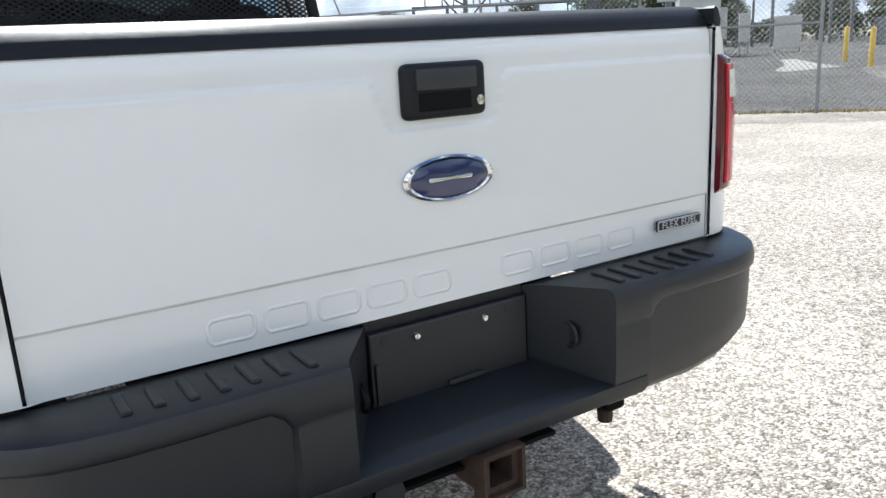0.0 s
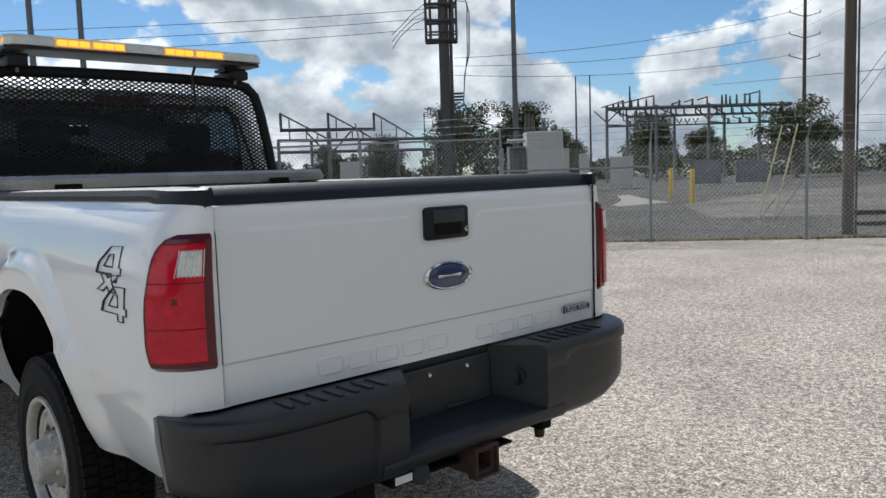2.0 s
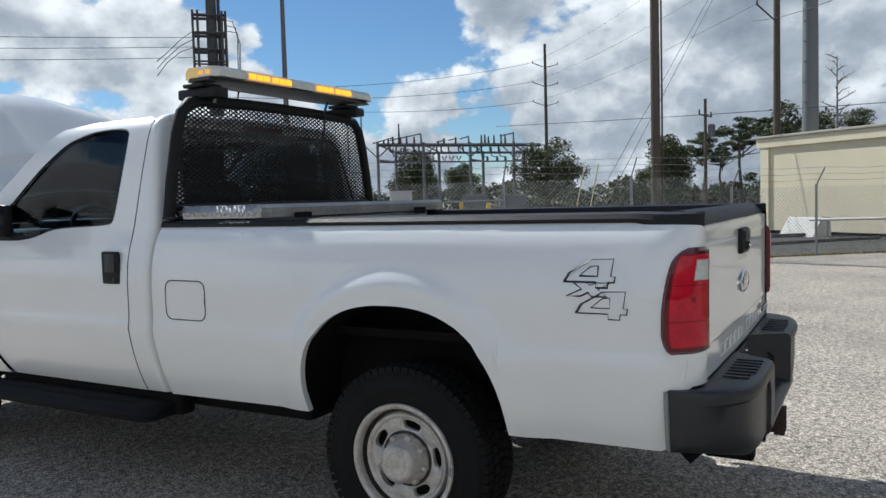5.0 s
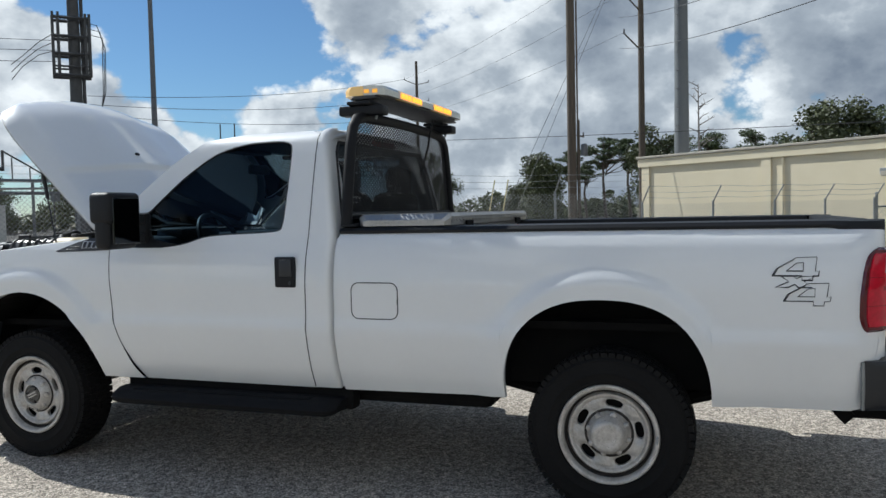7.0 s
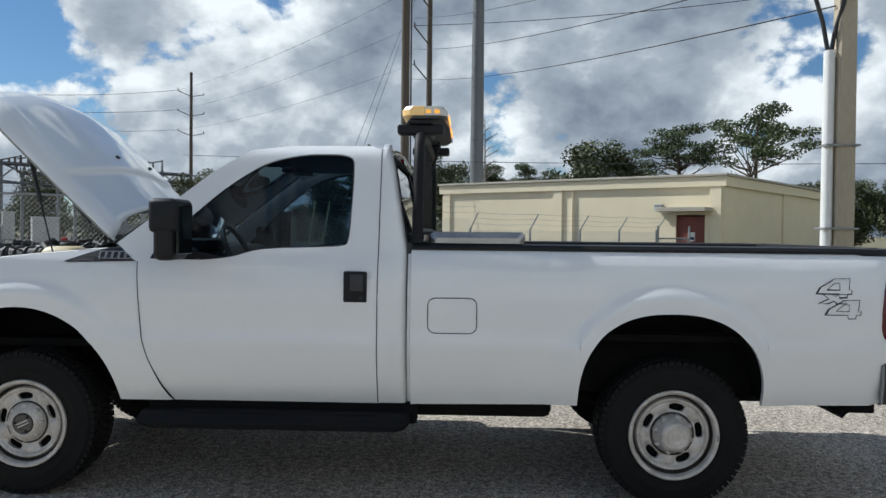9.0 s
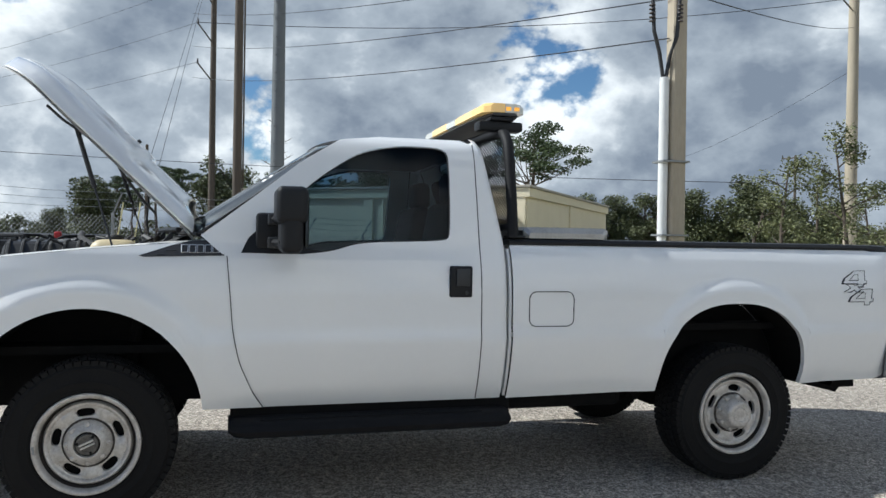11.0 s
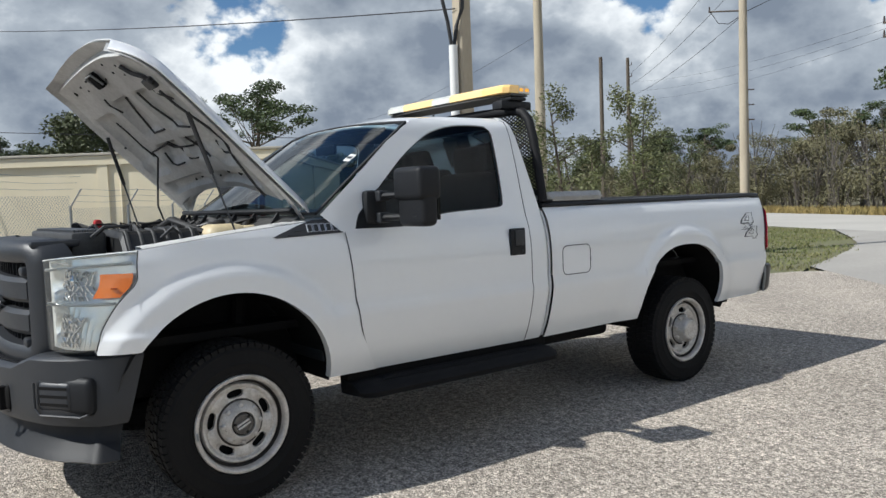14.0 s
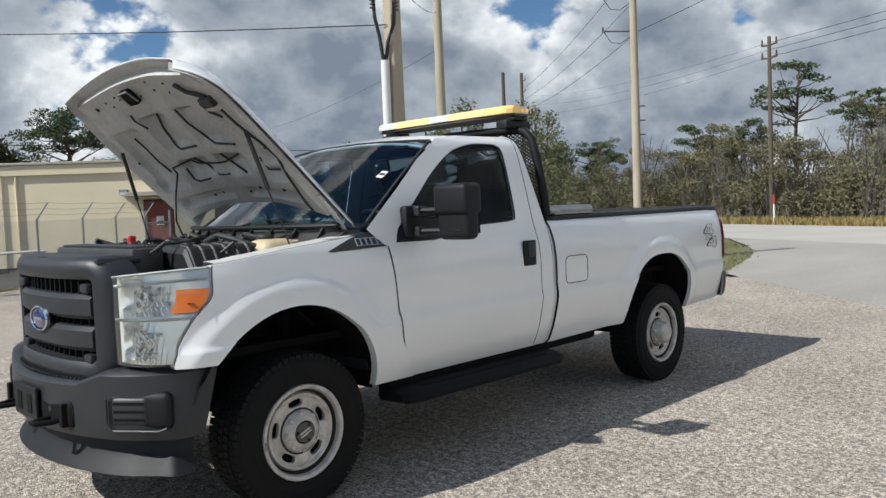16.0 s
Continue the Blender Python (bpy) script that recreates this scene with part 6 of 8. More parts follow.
# cab doors with their windows
# front edge of the fender beside the headlamp: y, z
LAMP_EDGE = [(3.905, 1.252), (3.9155, 1.20), (3.920, 1.125), (3.937, 1.095), (3.975, 1.058), (4.012, 1.015), (4.045, 0.96), (4.070, 0.91), (4.090, 0.84), (4.096, 0.812)]
WIN = [(2.80, 1.289), (2.50, 1.286), (2.345, 1.305), (2.215, 1.352), (1.76, 1.364), (1.728, 1.39), (1.716, 1.80), (1.728, 1.848), (1.78, 1.868), (2.02, 1.866), (2.22, 1.815), (2.42, 1.680), (2.60, 1.515), (2.765, 1.365)]
OUT = [(2.865, 1.262), (2.50, 1.262), (2.345, 1.262), (2.215, 1.262), (1.571, 1.262), (1.571, 1.36), (1.571, 1.80), (1.576, 1.895), (1.63, 1.925), (2.08, 1.922), (2.30, 1.892), (2.50, 1.765), (2.73, 1.578), (2.99, 1.372)]


def door_low(y):
    return 0.545


def door_front(z):
    return lerp([(0.5, 2.67), (0.60, 2.735), (0.75, 2.80), (0.9, 2.833), (1.1, 2.85), (1.3, 2.868)], z)


def cab_x(y, z):
    x = lerp(CAB, z)
    if y < 1.50:
        f = (1.50 - y) / 0.09
        x -= 0.035 * f * f
    return x


for sgn in (-1, 1):
    bm = B()
    rows = []
    for z in np.concatenate([[0.520], np.linspace(0.535, 1.262, 28)]):
        y0, y1 = 1.568, door_front(z) - 0.002
        row = [(sgn * (cab_x(y0, z) - 0.02), y0, z)] + [(sgn * cab_x(y, z), y, z) for y in np.linspace(y0, y1, 16)] + [(sgn * (cab_x(y1, z) - 0.02), y1, z)]
        rows.append(row)
    rows.insert(0, [(x - sgn * 0.02, y, z) for x, y, z in rows[0]])
    add_grid(bm, rows)
    door = part("door", fix_normals(bm), WHITE, truck, "white front door with tinted window", smooth=True)
    # window surround: door frame and pillars
    bm = B()
    rows = []
    n = len(WIN)
    ring_i, ring_o = [], []
    for k in range(n):
        (a0, b0), (a1, b1) = WIN[k], WIN[(k + 1) % n]
        (c0, d0), (c1, d1) = OUT[k], OUT[(k + 1) % n]
        for j in range(5):
            s = j / 5
            ring_i.append((a0 + (a1 - a0) * s, b0 + (b1 - b0) * s))
            ring_o.append((c0 + (c1 - c0) * s, d0 + (d1 - d0) * s))
    for turn in range(4):
        ring_i = [((ring_i[k - 1][0] + 2 * q[0] + ring_i[(k + 1) % len(ring_i)][0]) / 4, (ring_i[k - 1][1] + 2 * q[1] + ring_i[(k + 1) % len(ring_i)][1]) / 4) for k, q in enumerate(ring_i)]
    for s in (0.0, 0.0001, 0.25, 0.5, 0.75, 1.0):
        row = []
        for (y0, z0), (y1, z1) in zip(ring_i, ring_o):
            y, z = y0 + (y1 - y0) * s, z0 + (z1 - z0) * s
            row.append((sgn * (lerp(CAB, z) - (0.022 if s == 0 else 0)), y, z))
        rows.append(row)
    add_grid(bm, rows, close_u=True)
    part("window_frame", fix_normals(bm), WHITE, door, smooth=True)
    bm = B()
    loop = [(sgn * (lerp(CAB, z) - 0.006), y, z) for y, z in ring_i]
    add_tube(bm, loop + loop[:1], 0.0065, 5, cap=False)
    part("window_seal", bm, TRIM, door)
    bm = B()
    bm.faces.new([bm.verts.new((sgn * (lerp(CAB, z) - 0.016), y, z)) for y, z in ring_i])
    bmesh.ops.triangulate(bm, faces=bm.faces[:])
    part("window_glass", bm, TINT, door, "grey tinted side window")
    # black sail in the lower front corner of the window
    bm = B()
    sail = [(2.80, 1.290), (2.50, 1.287), (2.40, 1.303), (2.575, 1.335), (2.635, 1.44), (2.62, 1.50), (2.765, 1.365)]
    lo = [bm.verts.new((sgn * (lerp(CAB, z) + 0.002), y, z)) for y, z in sail]
    hi = [bm.verts.new((sgn * (lerp(CAB, z) - 0.012), y, z)) for y, z in sail]
    bm.faces.new(lo)
    for k in range(len(sail)):
        bm.faces.new((lo[k], lo[(k + 1) % len(sail)], hi[(k + 1) % len(sail)], hi[k]))
    part("mirror_sail", fix_normals(bm), BLACK, door)
    # handle
    h = part("door_handle", box(sgn * 0.963, sgn * 0.984, 1.624, 1.748, 1.072, 1.236, bevel=0.010, seg=3), BLACK, door, "black recessed door handle", smooth=True)
    part("handle_pull", box(sgn * 0.982, sgn * 0.992, 1.640, 1.715, 1.130, 1.222, bevel=0.006), GREY_PLASTIC, h, smooth=True)
    part("lock", lathe([(0, 0.989), (0.009, 0.988), (0.010, 0.98)], lambda a, b, w, sgn=sgn: (sgn * w, 1.655 + a, 1.096 + b), 12), GREY_PLASTIC, h)
    # door gaps
    part("door_gap", tube([(sgn * (lerp(CAB, z) + 0.0005), 1.570, z) for z in np.linspace(0.525, 1.90, 26)], 0.0028, 4), TRIM, door)
    part("door_gap", tube([(sgn * (lerp(CAB, z) + 0.0005), door_front(z), z) for z in np.linspace(0.525, 1.275, 16)], 0.0026, 4), TRIM, door)
    # cab corner behind the door
    bm = B()
    rows = []
    for z in np.concatenate([np.linspace(0.522, 1.80, 36), [1.84, 1.87, 1.90, 1.925, 1.94]]):
        back = lerp([(0.5, 1.415), (1.35, 1.42), (1.80, 1.50), (1.95, 1.535)], z)
        row = []
        for j in range(8):
            s = j / 7
            if s < 0.5:
                y, dx = 1.568 + (back + 0.03 - 1.568) * s * 2, 0.0
            else:
                a = (s - 0.5) * math.pi
                y, dx = back + 0.03 * (1 - math.sin(a)), 0.045 * (1 - math.cos(a))
            row.append((sgn * (lerp(CAB, z) - dx), y, z))
        row.append((sgn * 0.70 if z < 1.85 else sgn * min(0.70, lerp(CAB, z) - 0.06), back - 0.002, z))
        rows.append(row)
    rows.insert(0, [(x - sgn * 0.03, y, z) for x, y, z in rows[0]])
    add_grid(bm, rows)
    part("cab_corner", fix_normals(bm), WHITE, truck, smooth=True)
    # towing mirror
    mir = part("mirror", box(sgn * 1.085, sgn * 1.322, 2.53, 2.635, 1.294, 1.590, bevel=0.035, seg=4), BLACK, door, "large black towing mirror on two arms", smooth=True)
    part("mirror_head", box(sgn * 1.078, sgn * 1.328, 2.512, 2.655, 1.430, 1.600, bevel=0.030, seg=4), BLACK, mir, smooth=True)
    part("mirror_glass", box(sgn * 1.105, sgn * 1.30, 2.508, 2.524, 1.325, 1.570, bevel=0.004), MIRROR_DARK, mir)
    for z in (1.34, 1.455):
        part("mirror_arm", strip([(sgn * 0.90, 2.665, z), (sgn * 0.98, 2.635, z + 0.003), (sgn * 1.14, 2.60, z + 0.004), (sgn * 1.27, 2.612, z + 0.005)], 0.055, 0.036, 8), BLACK, mir)
        part("arm_sleeve", box(sgn * 0.935, sgn * 0.985, 2.61, 2.675, z - 0.026, z + 0.03, bevel=0.008), GREY_PLASTIC, mir)
    part("mirror_foot", box(sgn * 0.885, sgn * 0.945, 2.60, 2.73, 1.31, 1.49, bevel=0.02), BLACK, mir, smooth=True)
    # running board
    bm = B()
    rows = []
    for y, e in ((1.40, 0.055), (1.425, 0.018), (1.47, 0.0), (1.80, 0.0), (2.15, 0.0), (2.50, 0.0), (2.76, 0.0), (2.82, 0.016), (2.85, 0.055)):
        rows.append([(sgn * 0.80, y, 0.470), (sgn * 0.93, y, 0.479 - e * 0.2), (sgn * (0.995 - e), y, 0.474 - e * 0.3), (sgn * (1.030 - e), y, 0.458 - e * 0.2), (sgn * (1.045 - e), y, 0.432), (sgn * (1.035 - e), y, 0.404 + e * 0.3),
                     (sgn * (1.0 - e), y, 0.392 + e * 0.4), (sgn * 0.80, y, 0.40)])
    vs = add_grid(bm, rows, close_u=True)
    bm.faces.new(vs[0])
    bm.faces.new(vs[-1])
    rb = part("running_board", fix_normals(bm), BOARD, truck, "black running board under the door", smooth=True)
    for k in range(5):
        part("step_rib", box(sgn * (0.895 + k * 0.021), sgn * (0.905 + k * 0.021), 1.56, 2.70, 0.4745, 0.4805, bevel=0.002, seg=1), BOARD, rb)
    for y in (1.55, 2.15, 2.72):
        part("board_bracket", tube([(sgn * 0.60, y, 0.52), (sgn * 0.78, y, 0.43), (sgn * 0.92, y, 0.425)], 0.022, 6), DARK, rb)
    part("rocker", box(sgn * 0.76, sgn * 0.862, 1.36, 2.84, 0.40, 0.545, bevel=0.02), DARK, truck)
    # front fender
    ys = [y for y in columns(2.872, 3.90, ARCH_F, 0.05)] + [3.905, 3.9105, 3.9155, 3.920, 3.928, 3.937, 3.945, 3.96, 3.975, 3.99, 4.005, 4.02, 4.035, 4.05, 4.06, 4.07, 4.08, 4.09, 4.096]

    def fender_low(y):
        a = arch_low(y, ARCH_F, 0.522)
        return max(a, 0.805) if y > 3.6 else a

    def fender_high(y):
        if y <= 3.905:
            return lerp([(2.87, 1.352), (3.1, 1.335), (3.5, 1.298), (3.905, 1.252)], y)
        return max(0.812, lerp(LAMP_EDGE, y))

    def fender_warp(y, z):
        """The rear edge follows the door's front edge."""
        f = max(0.0, min(1.0, (2.955 - y) / (2.955 - 2.872)))
        return y + f * (door_front(z) + 0.002 - 2.872)

    fen = part("front_fender", side_panel(sgn, ys, fender_low, fender_high, fender_x, 24, 0.05, fender_warp), WHITE, truck, smooth=True)
    # badge
    bm = B()
    poly = [(2.878, 1.276), (2.878, 1.350), (3.03, 1.347), (3.12, 1.324), (3.268, 1.272), (3.25, 1.266)]
    lo = [bm.verts.new((sgn * (fender_x(y, z) + 0.006), y, z)) for y, z in poly]
    hi = [bm.verts.new((sgn * (fender_x(y, z) - 0.01), y, z)) for y, z in poly]
    bm.faces.new(lo)
    for k in range(len(poly)):
        bm.faces.new((lo[k], lo[(k + 1) % len(poly)], hi[(k + 1) % len(poly)], hi[k]))
    bg = part("fender_vent_badge", fix_normals(bm), DECAL, fen, "black vent trim with silver bars")
    for k in range(5):
        y0 = 3.062 - k * 0.036
        w = 0.0145
        ring = [(y0 + w, 1.326), (y0 - w, 1.327), (y0 - w, 1.290), (y0 + w, 1.289), (y0 + w, 1.326)]
        part("badge_bar", tube([(sgn * (fender_x(y, z) + 0.008), y, z) for y, z in ring], 0.0028, 4), SILVER, bg)
    for k in range(2):
        part("badge_slat", tube([(sgn * (fender_x(3.10, 1.30) + 0.007), 3.10, 1.281 + k * 0.018), (sgn * (fender_x(3.18, 1.28) + 0.007), 3.19 - k * 0.04, 1.279 + k * 0.018)], 0.003, 4), GREY_PLASTIC, bg)
    # fender inner liner
    bm = B()
    rows = []
    for k in range(25):
        a = math.pi * k / 24
        y, z = ARCH_F[0] - 0.545 * math.cos(a), 0.497 + 0.545 * math.sin(a)
        rows.append([(sgn * min(0.955, lerp(SIDE, z) - 0.016), y, z), (sgn * 0.50, y, z)])
    add_grid(bm, rows)
    bm.faces.new([bm.verts.new((sgn * 0.495, ARCH_F[0] - 0.545 * math.cos(math.pi * k / 24), 0.497 + 0.545 * math.sin(math.pi * k / 24))) for k in range(25)])
    part("wheel_liner", bm, DARK, truck)
    # inner fender ledge
    bm = B()
    rows = []
    for y in np.linspace(2.95, 3.88, 14):
        z = fender_high(y)
        w = fender_x(y, z) - 0.045
        wav = 0.008 * math.sin(y * 40)
        rows.append([(sgn * (w + 0.01), y, z + 0.002), (sgn * (w - 0.02), y, z + 0.008), (sgn * (w - 0.085 + wav), y, z + 0.010), (sgn * (w - 0.09 + wav), y, z - 0.10)])
    add_grid(bm, rows)
    part("fender_ledge", fix_normals(bm), WHITE_INNER, fen)

# roof
bm = B()
rows = []
for y in (1.512, 1.53, 1.56, 1.62, 1.75, 1.93, 2.08, 2.20, 2.30, 2.36, 2.40):
    zc = lerp([(1.50, 1.925), (1.53, 1.945), (1.62, 1.966), (1.93, 1.968), (2.2, 1.950), (2.36, 1.912), (2.40, 1.898)], y)
    row = []
    for s in np.linspace(-1, 1, 21):
        x = s * 0.735
        yy = y - (0.07 * s * s if y > 2.25 else 0.0)
        row.append((x, yy, zc - 0.062 * abs(s) ** 3.2))
    rows.append(row)
add_grid(bm, rows)
roof = part("roof", fix_normals(bm), WHITE, truck, smooth="all")
solid(roof, 0.02)
# back of the cab with the rear window
bm = B()
hole = [(-0.75, 1.395), (0.75, 1.395), (0.785, 1.45), (0.705, 1.80), (0.64, 1.86), (-0.64, 1.86), (-0.705, 1.80), (-0.785, 1.45)]
rim = [(-0.80, 0.60), (0.80, 0.60), (0.83, 1.45), (0.74, 1.86), (0.66, 1.93), (-0.66, 1.93), (-0.74, 1.86), (-0.83, 1.45)]


def cab_back(z):
    return lerp([(0.5, 1.417), (1.35, 1.422), (1.80, 1.502), (1.95, 1.537)], z)


rows = [[(u, cab_back(v) + 0.02, v) for u, v in hole], [(u, cab_back(v), v) for u, v in hole], [(u, cab_back(v), v) for u, v in rim]]
add_grid(bm, rows, close_u=True)
part("cab_back", fix_normals(bm), WHITE, truck)
bm = B()
bm.faces.new([bm.verts.new((u, cab_back(v) + 0.012, v)) for u, v in hole])
part("rear_window", bm, REAR_TINT, truck, "dark tinted rear window")
part("rear_window_seal", tube([(u, cab_back(v) - 0.002, v) for u, v in hole + hole[:1]], 0.010, 5), TRIM, truck)
part("high_brake_lamp", box(-0.16, 0.16, 1.50, 1.528, 1.872, 1.905, bevel=0.006), RED_DARK, truck)

# windscreen
bm = B()
rows = []
for t in np.linspace(0, 1, 9):
    row = []
    for s in np.linspace(-1, 1, 17):
        zb, zt = 1.378 + 0.012 * (1 - s * s), 1.882 + 0.022 * (1 - s * s)
        z = zb + (zt - zb) * t
        y = 3.005 + 0.17 * (1 - s * s) + (2.315 + 0.075 * (1 - s * s) - 3.005 - 0.17 * (1 - s * s)) * t
        row.append((s * (0.893 - 0.163 * t - 0.012 * math.sin(math.pi * t)), y, z))
    rows.append(row)
add_grid(bm, rows)
part("windscreen", fix_normals(bm), TINT_DARK, truck, "wide raked windscreen with a small white sticker", smooth="all")
edge = [rows[0][k] for k in range(17)] + [rows[j][-1] for j in range(1, 9)] + [rows[-1][k] for k in range(15, -1, -1)] + [rows[j][0] for j in range(7, -1, -1)]
part("windscreen_seal", tube(edge, 0.009, 5, cap=False), TRIM, truck)
a = Vector(rows[3][2])
part("windscreen_sticker", box(-0.025, 0.025, -0.032, 0.032, -0.001, 0.001, m=Matrix.Translation((-0.685, 2.667, 1.678)) @ pose(0, 0, 0, -35, -8, 8)), PAPER, truck)
part("sticker_print", box(-0.020, 0.020, -0.012, 0.010, 0.0012, 0.0022, m=Matrix.Translation((-0.685, 2.667, 1.678)) @ pose(0, 0, 0, -35, -8, 8)), GREY_PLASTIC, truck)

# cabin
part("dashboard", box(-0.84, 0.84, 2.62, 3.02, 1.0, 1.345, bevel=0.06, seg=3), CABIN, truck, smooth=True)
part("instrument_hood", box(-0.62, -0.22, 2.60, 2.80, 1.32, 1.395, bevel=0.03), CABIN, truck, smooth=True)
part("cabin_floor", box(-0.85, 0.85, 1.46, 2.98, 0.60, 0.66), CABIN, truck)
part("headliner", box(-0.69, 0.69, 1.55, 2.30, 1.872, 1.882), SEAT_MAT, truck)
part("rear_trim_panel", box(-0.82, 0.82, 1.452, 1.466, 0.62, 1.385), CABIN, truck)
for sgn in (-1, 1):
    part("door_trim_panel", box(sgn * 0.86, sgn * 0.885, 1.585, 2.80, 0.60, 1.268, bevel=0.008), CABIN, truck)
wheel_m = Matrix.Translation((-0.42, 2.46, 1.30)) @ pose(0, 0, 0, 62, 0, 0)
part("steering_wheel", tube([tuple(wheel_m @ Vector((0.19 * math.cos(k * math.pi / 14), 0.19 * math.sin(k * math.pi / 14), 0))) for k in range(29)], 0.016, 8, cap=False), BLACK, truck, smooth=True)
part("steering_hub", box(-0.17, 0.17, -0.06, 0.05, -0.05, -0.005, bevel=0.02, m=wheel_m), BLACK, truck)
for x in (-0.42, 0.42):
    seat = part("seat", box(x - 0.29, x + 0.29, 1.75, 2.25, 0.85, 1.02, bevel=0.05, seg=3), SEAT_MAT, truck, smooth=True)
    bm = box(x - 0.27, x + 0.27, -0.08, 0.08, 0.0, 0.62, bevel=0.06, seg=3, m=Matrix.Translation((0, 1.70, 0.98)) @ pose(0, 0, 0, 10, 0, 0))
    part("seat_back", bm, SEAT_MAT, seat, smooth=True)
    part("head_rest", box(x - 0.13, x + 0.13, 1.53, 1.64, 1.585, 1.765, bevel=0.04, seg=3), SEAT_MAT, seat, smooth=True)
part("rear_view_mirror", box(-0.12, 0.12, 2.42, 2.45, 1.735, 1.80, bevel=0.012), BLACK, truck)
part("sun_visor", box(-0.58, -0.18, 2.22, 2.36, 1.845, 1.868, bevel=0.008), SEAT_MAT, truck)
part("sun_visor", box(0.18, 0.58, 2.22, 2.36, 1.845, 1.868, bevel=0.008), SEAT_MAT, truck)

# wheels
def tyre_mesh():
    half = [(0.216, 0.098), (0.229, 0.116), (0.238, 0.121), (0.246, 0.1235), (0.249, 0.127), (0.255, 0.1275), (0.258, 0.1255), (0.285, 0.1300), (0.290, 0.1325), (0.294, 0.1300), (0.330, 0.1305), (0.348, 0.1270), (0.351, 0.1290), (0.357, 0.1265), (0.366, 0.117), (0.376, 0.100), (0.381, 0.05)]
    prof = [(r, -w) for r, w in half] + [(r, w) for r, w in half[::-1]]
    return fix_normals(lathe(prof, lambda a, b, w: (w, a, b), 72))


def tread_mesh():
    bm = B()
    for k in range(64):
        a = 2 * math.pi * k / 64
        m = pose(0, 0, 0, math.degrees(a))
        for x0, x1, sh in ((-0.119, -0.072, 0.0), (-0.066, -0.026, 0.018), (-0.020, 0.020, 0.008), (0.026, 0.066, 0.018), (0.072, 0.119, 0.0)):
            edge = abs(x0 + x1) > 0.15
            add_box(bm, x0, x1, -0.0150 + sh, 0.0150 + sh, 0.364 if edge else 0.376, 0.3870 if edge else 0.3925, m=m)
    return bm


def rim_mesh():
    """Pressed steel disc with five oval slots through it."""
    bm = B()
    n = 80
    prof = [(0.214, 0.02), (0.228, 0.108), (0.2365, 0.114), (0.2385, 0.124), (0.235, 0.1315), (0.227, 0.1335), (0.219, 0.130), (0.2135, 0.121), (0.211, 0.104), (0.2085, 0.082), (0.2055, 0.074), (0.2000, 0.073),
            (0.1965, 0.080), (0.1935, 0.092), (0.188, 0.0985), (0.181, 0.0985), (0.175, 0.094), (0.170, 0.088)]
    add_grid(bm, [[(w, r * math.cos(2 * math.pi * k / n), r * math.sin(2 * math.pi * k / n)) for k in range(n)] for r, w in prof], close_u=True)
    prof = [(0.114, 0.083), (0.110, 0.085), (0.104, 0.086), (0.0, 0.086)]
    add_grid(bm, [[(w, r * math.cos(2 * math.pi * k / n), r * math.sin(2 * math.pi * k / n)) for k in range(n)] for r, w in prof], close_u=True)
    half = math.pi / 5

    def at(r, a, w):
        return (w, r * math.cos(a), r * math.sin(a))

    def disc(r, a):
        """Dished between the slots and the hub, with a raised pad between two slots."""
        pad = ease((abs(a) / half - 0.52) / 0.26) * ease((r - 0.116) / 0.02) * ease((0.168 - r) / 0.012)
        return 0.083 + 0.005 * (r - 0.114) / 0.056 - 0.007 * math.sin(math.pi * max(0.0, min(1.0, (r - 0.114) / 0.056))) + 0.012 * pad
    for q in range(5):
        c = 2 * half * q
        border = [(0.114, -half + 2 * half * k / 20) for k in range(20)] + [(0.114 + 0.056 * k / 6, half) for k in range(6)]
        border += [(0.170, half - 2 * half * k / 20) for k in range(20)] + [(0.170 - 0.056 * k / 6, -half) for k in range(6)]
        rows = []
        for t, drop in ((0.0, 0.0), (0.25, 0.0), (0.5, 0.0), (0.75, 0.0), (0.93, 0.0), (1.0, -0.003), (1.0, -0.022)):
            row = []
            for r, a in border:
                ang = math.atan2((r - 0.142) / 0.028, a / half)
                cs, sn = math.cos(ang), math.sin(ang)
                er = 0.143 + 0.0195 * math.copysign(abs(sn) ** 0.75, sn)
                ea = 0.041 / 0.143 * math.copysign(abs(cs) ** 0.75, cs)
                rr, aa = r + (er - r) * t, a + (ea - a) * t
                row.append(at(rr, c + aa, disc(rr, aa) + drop))
            rows.append(row)
        add_grid(bm, rows, close_u=True)
    return fix_normals(bm)


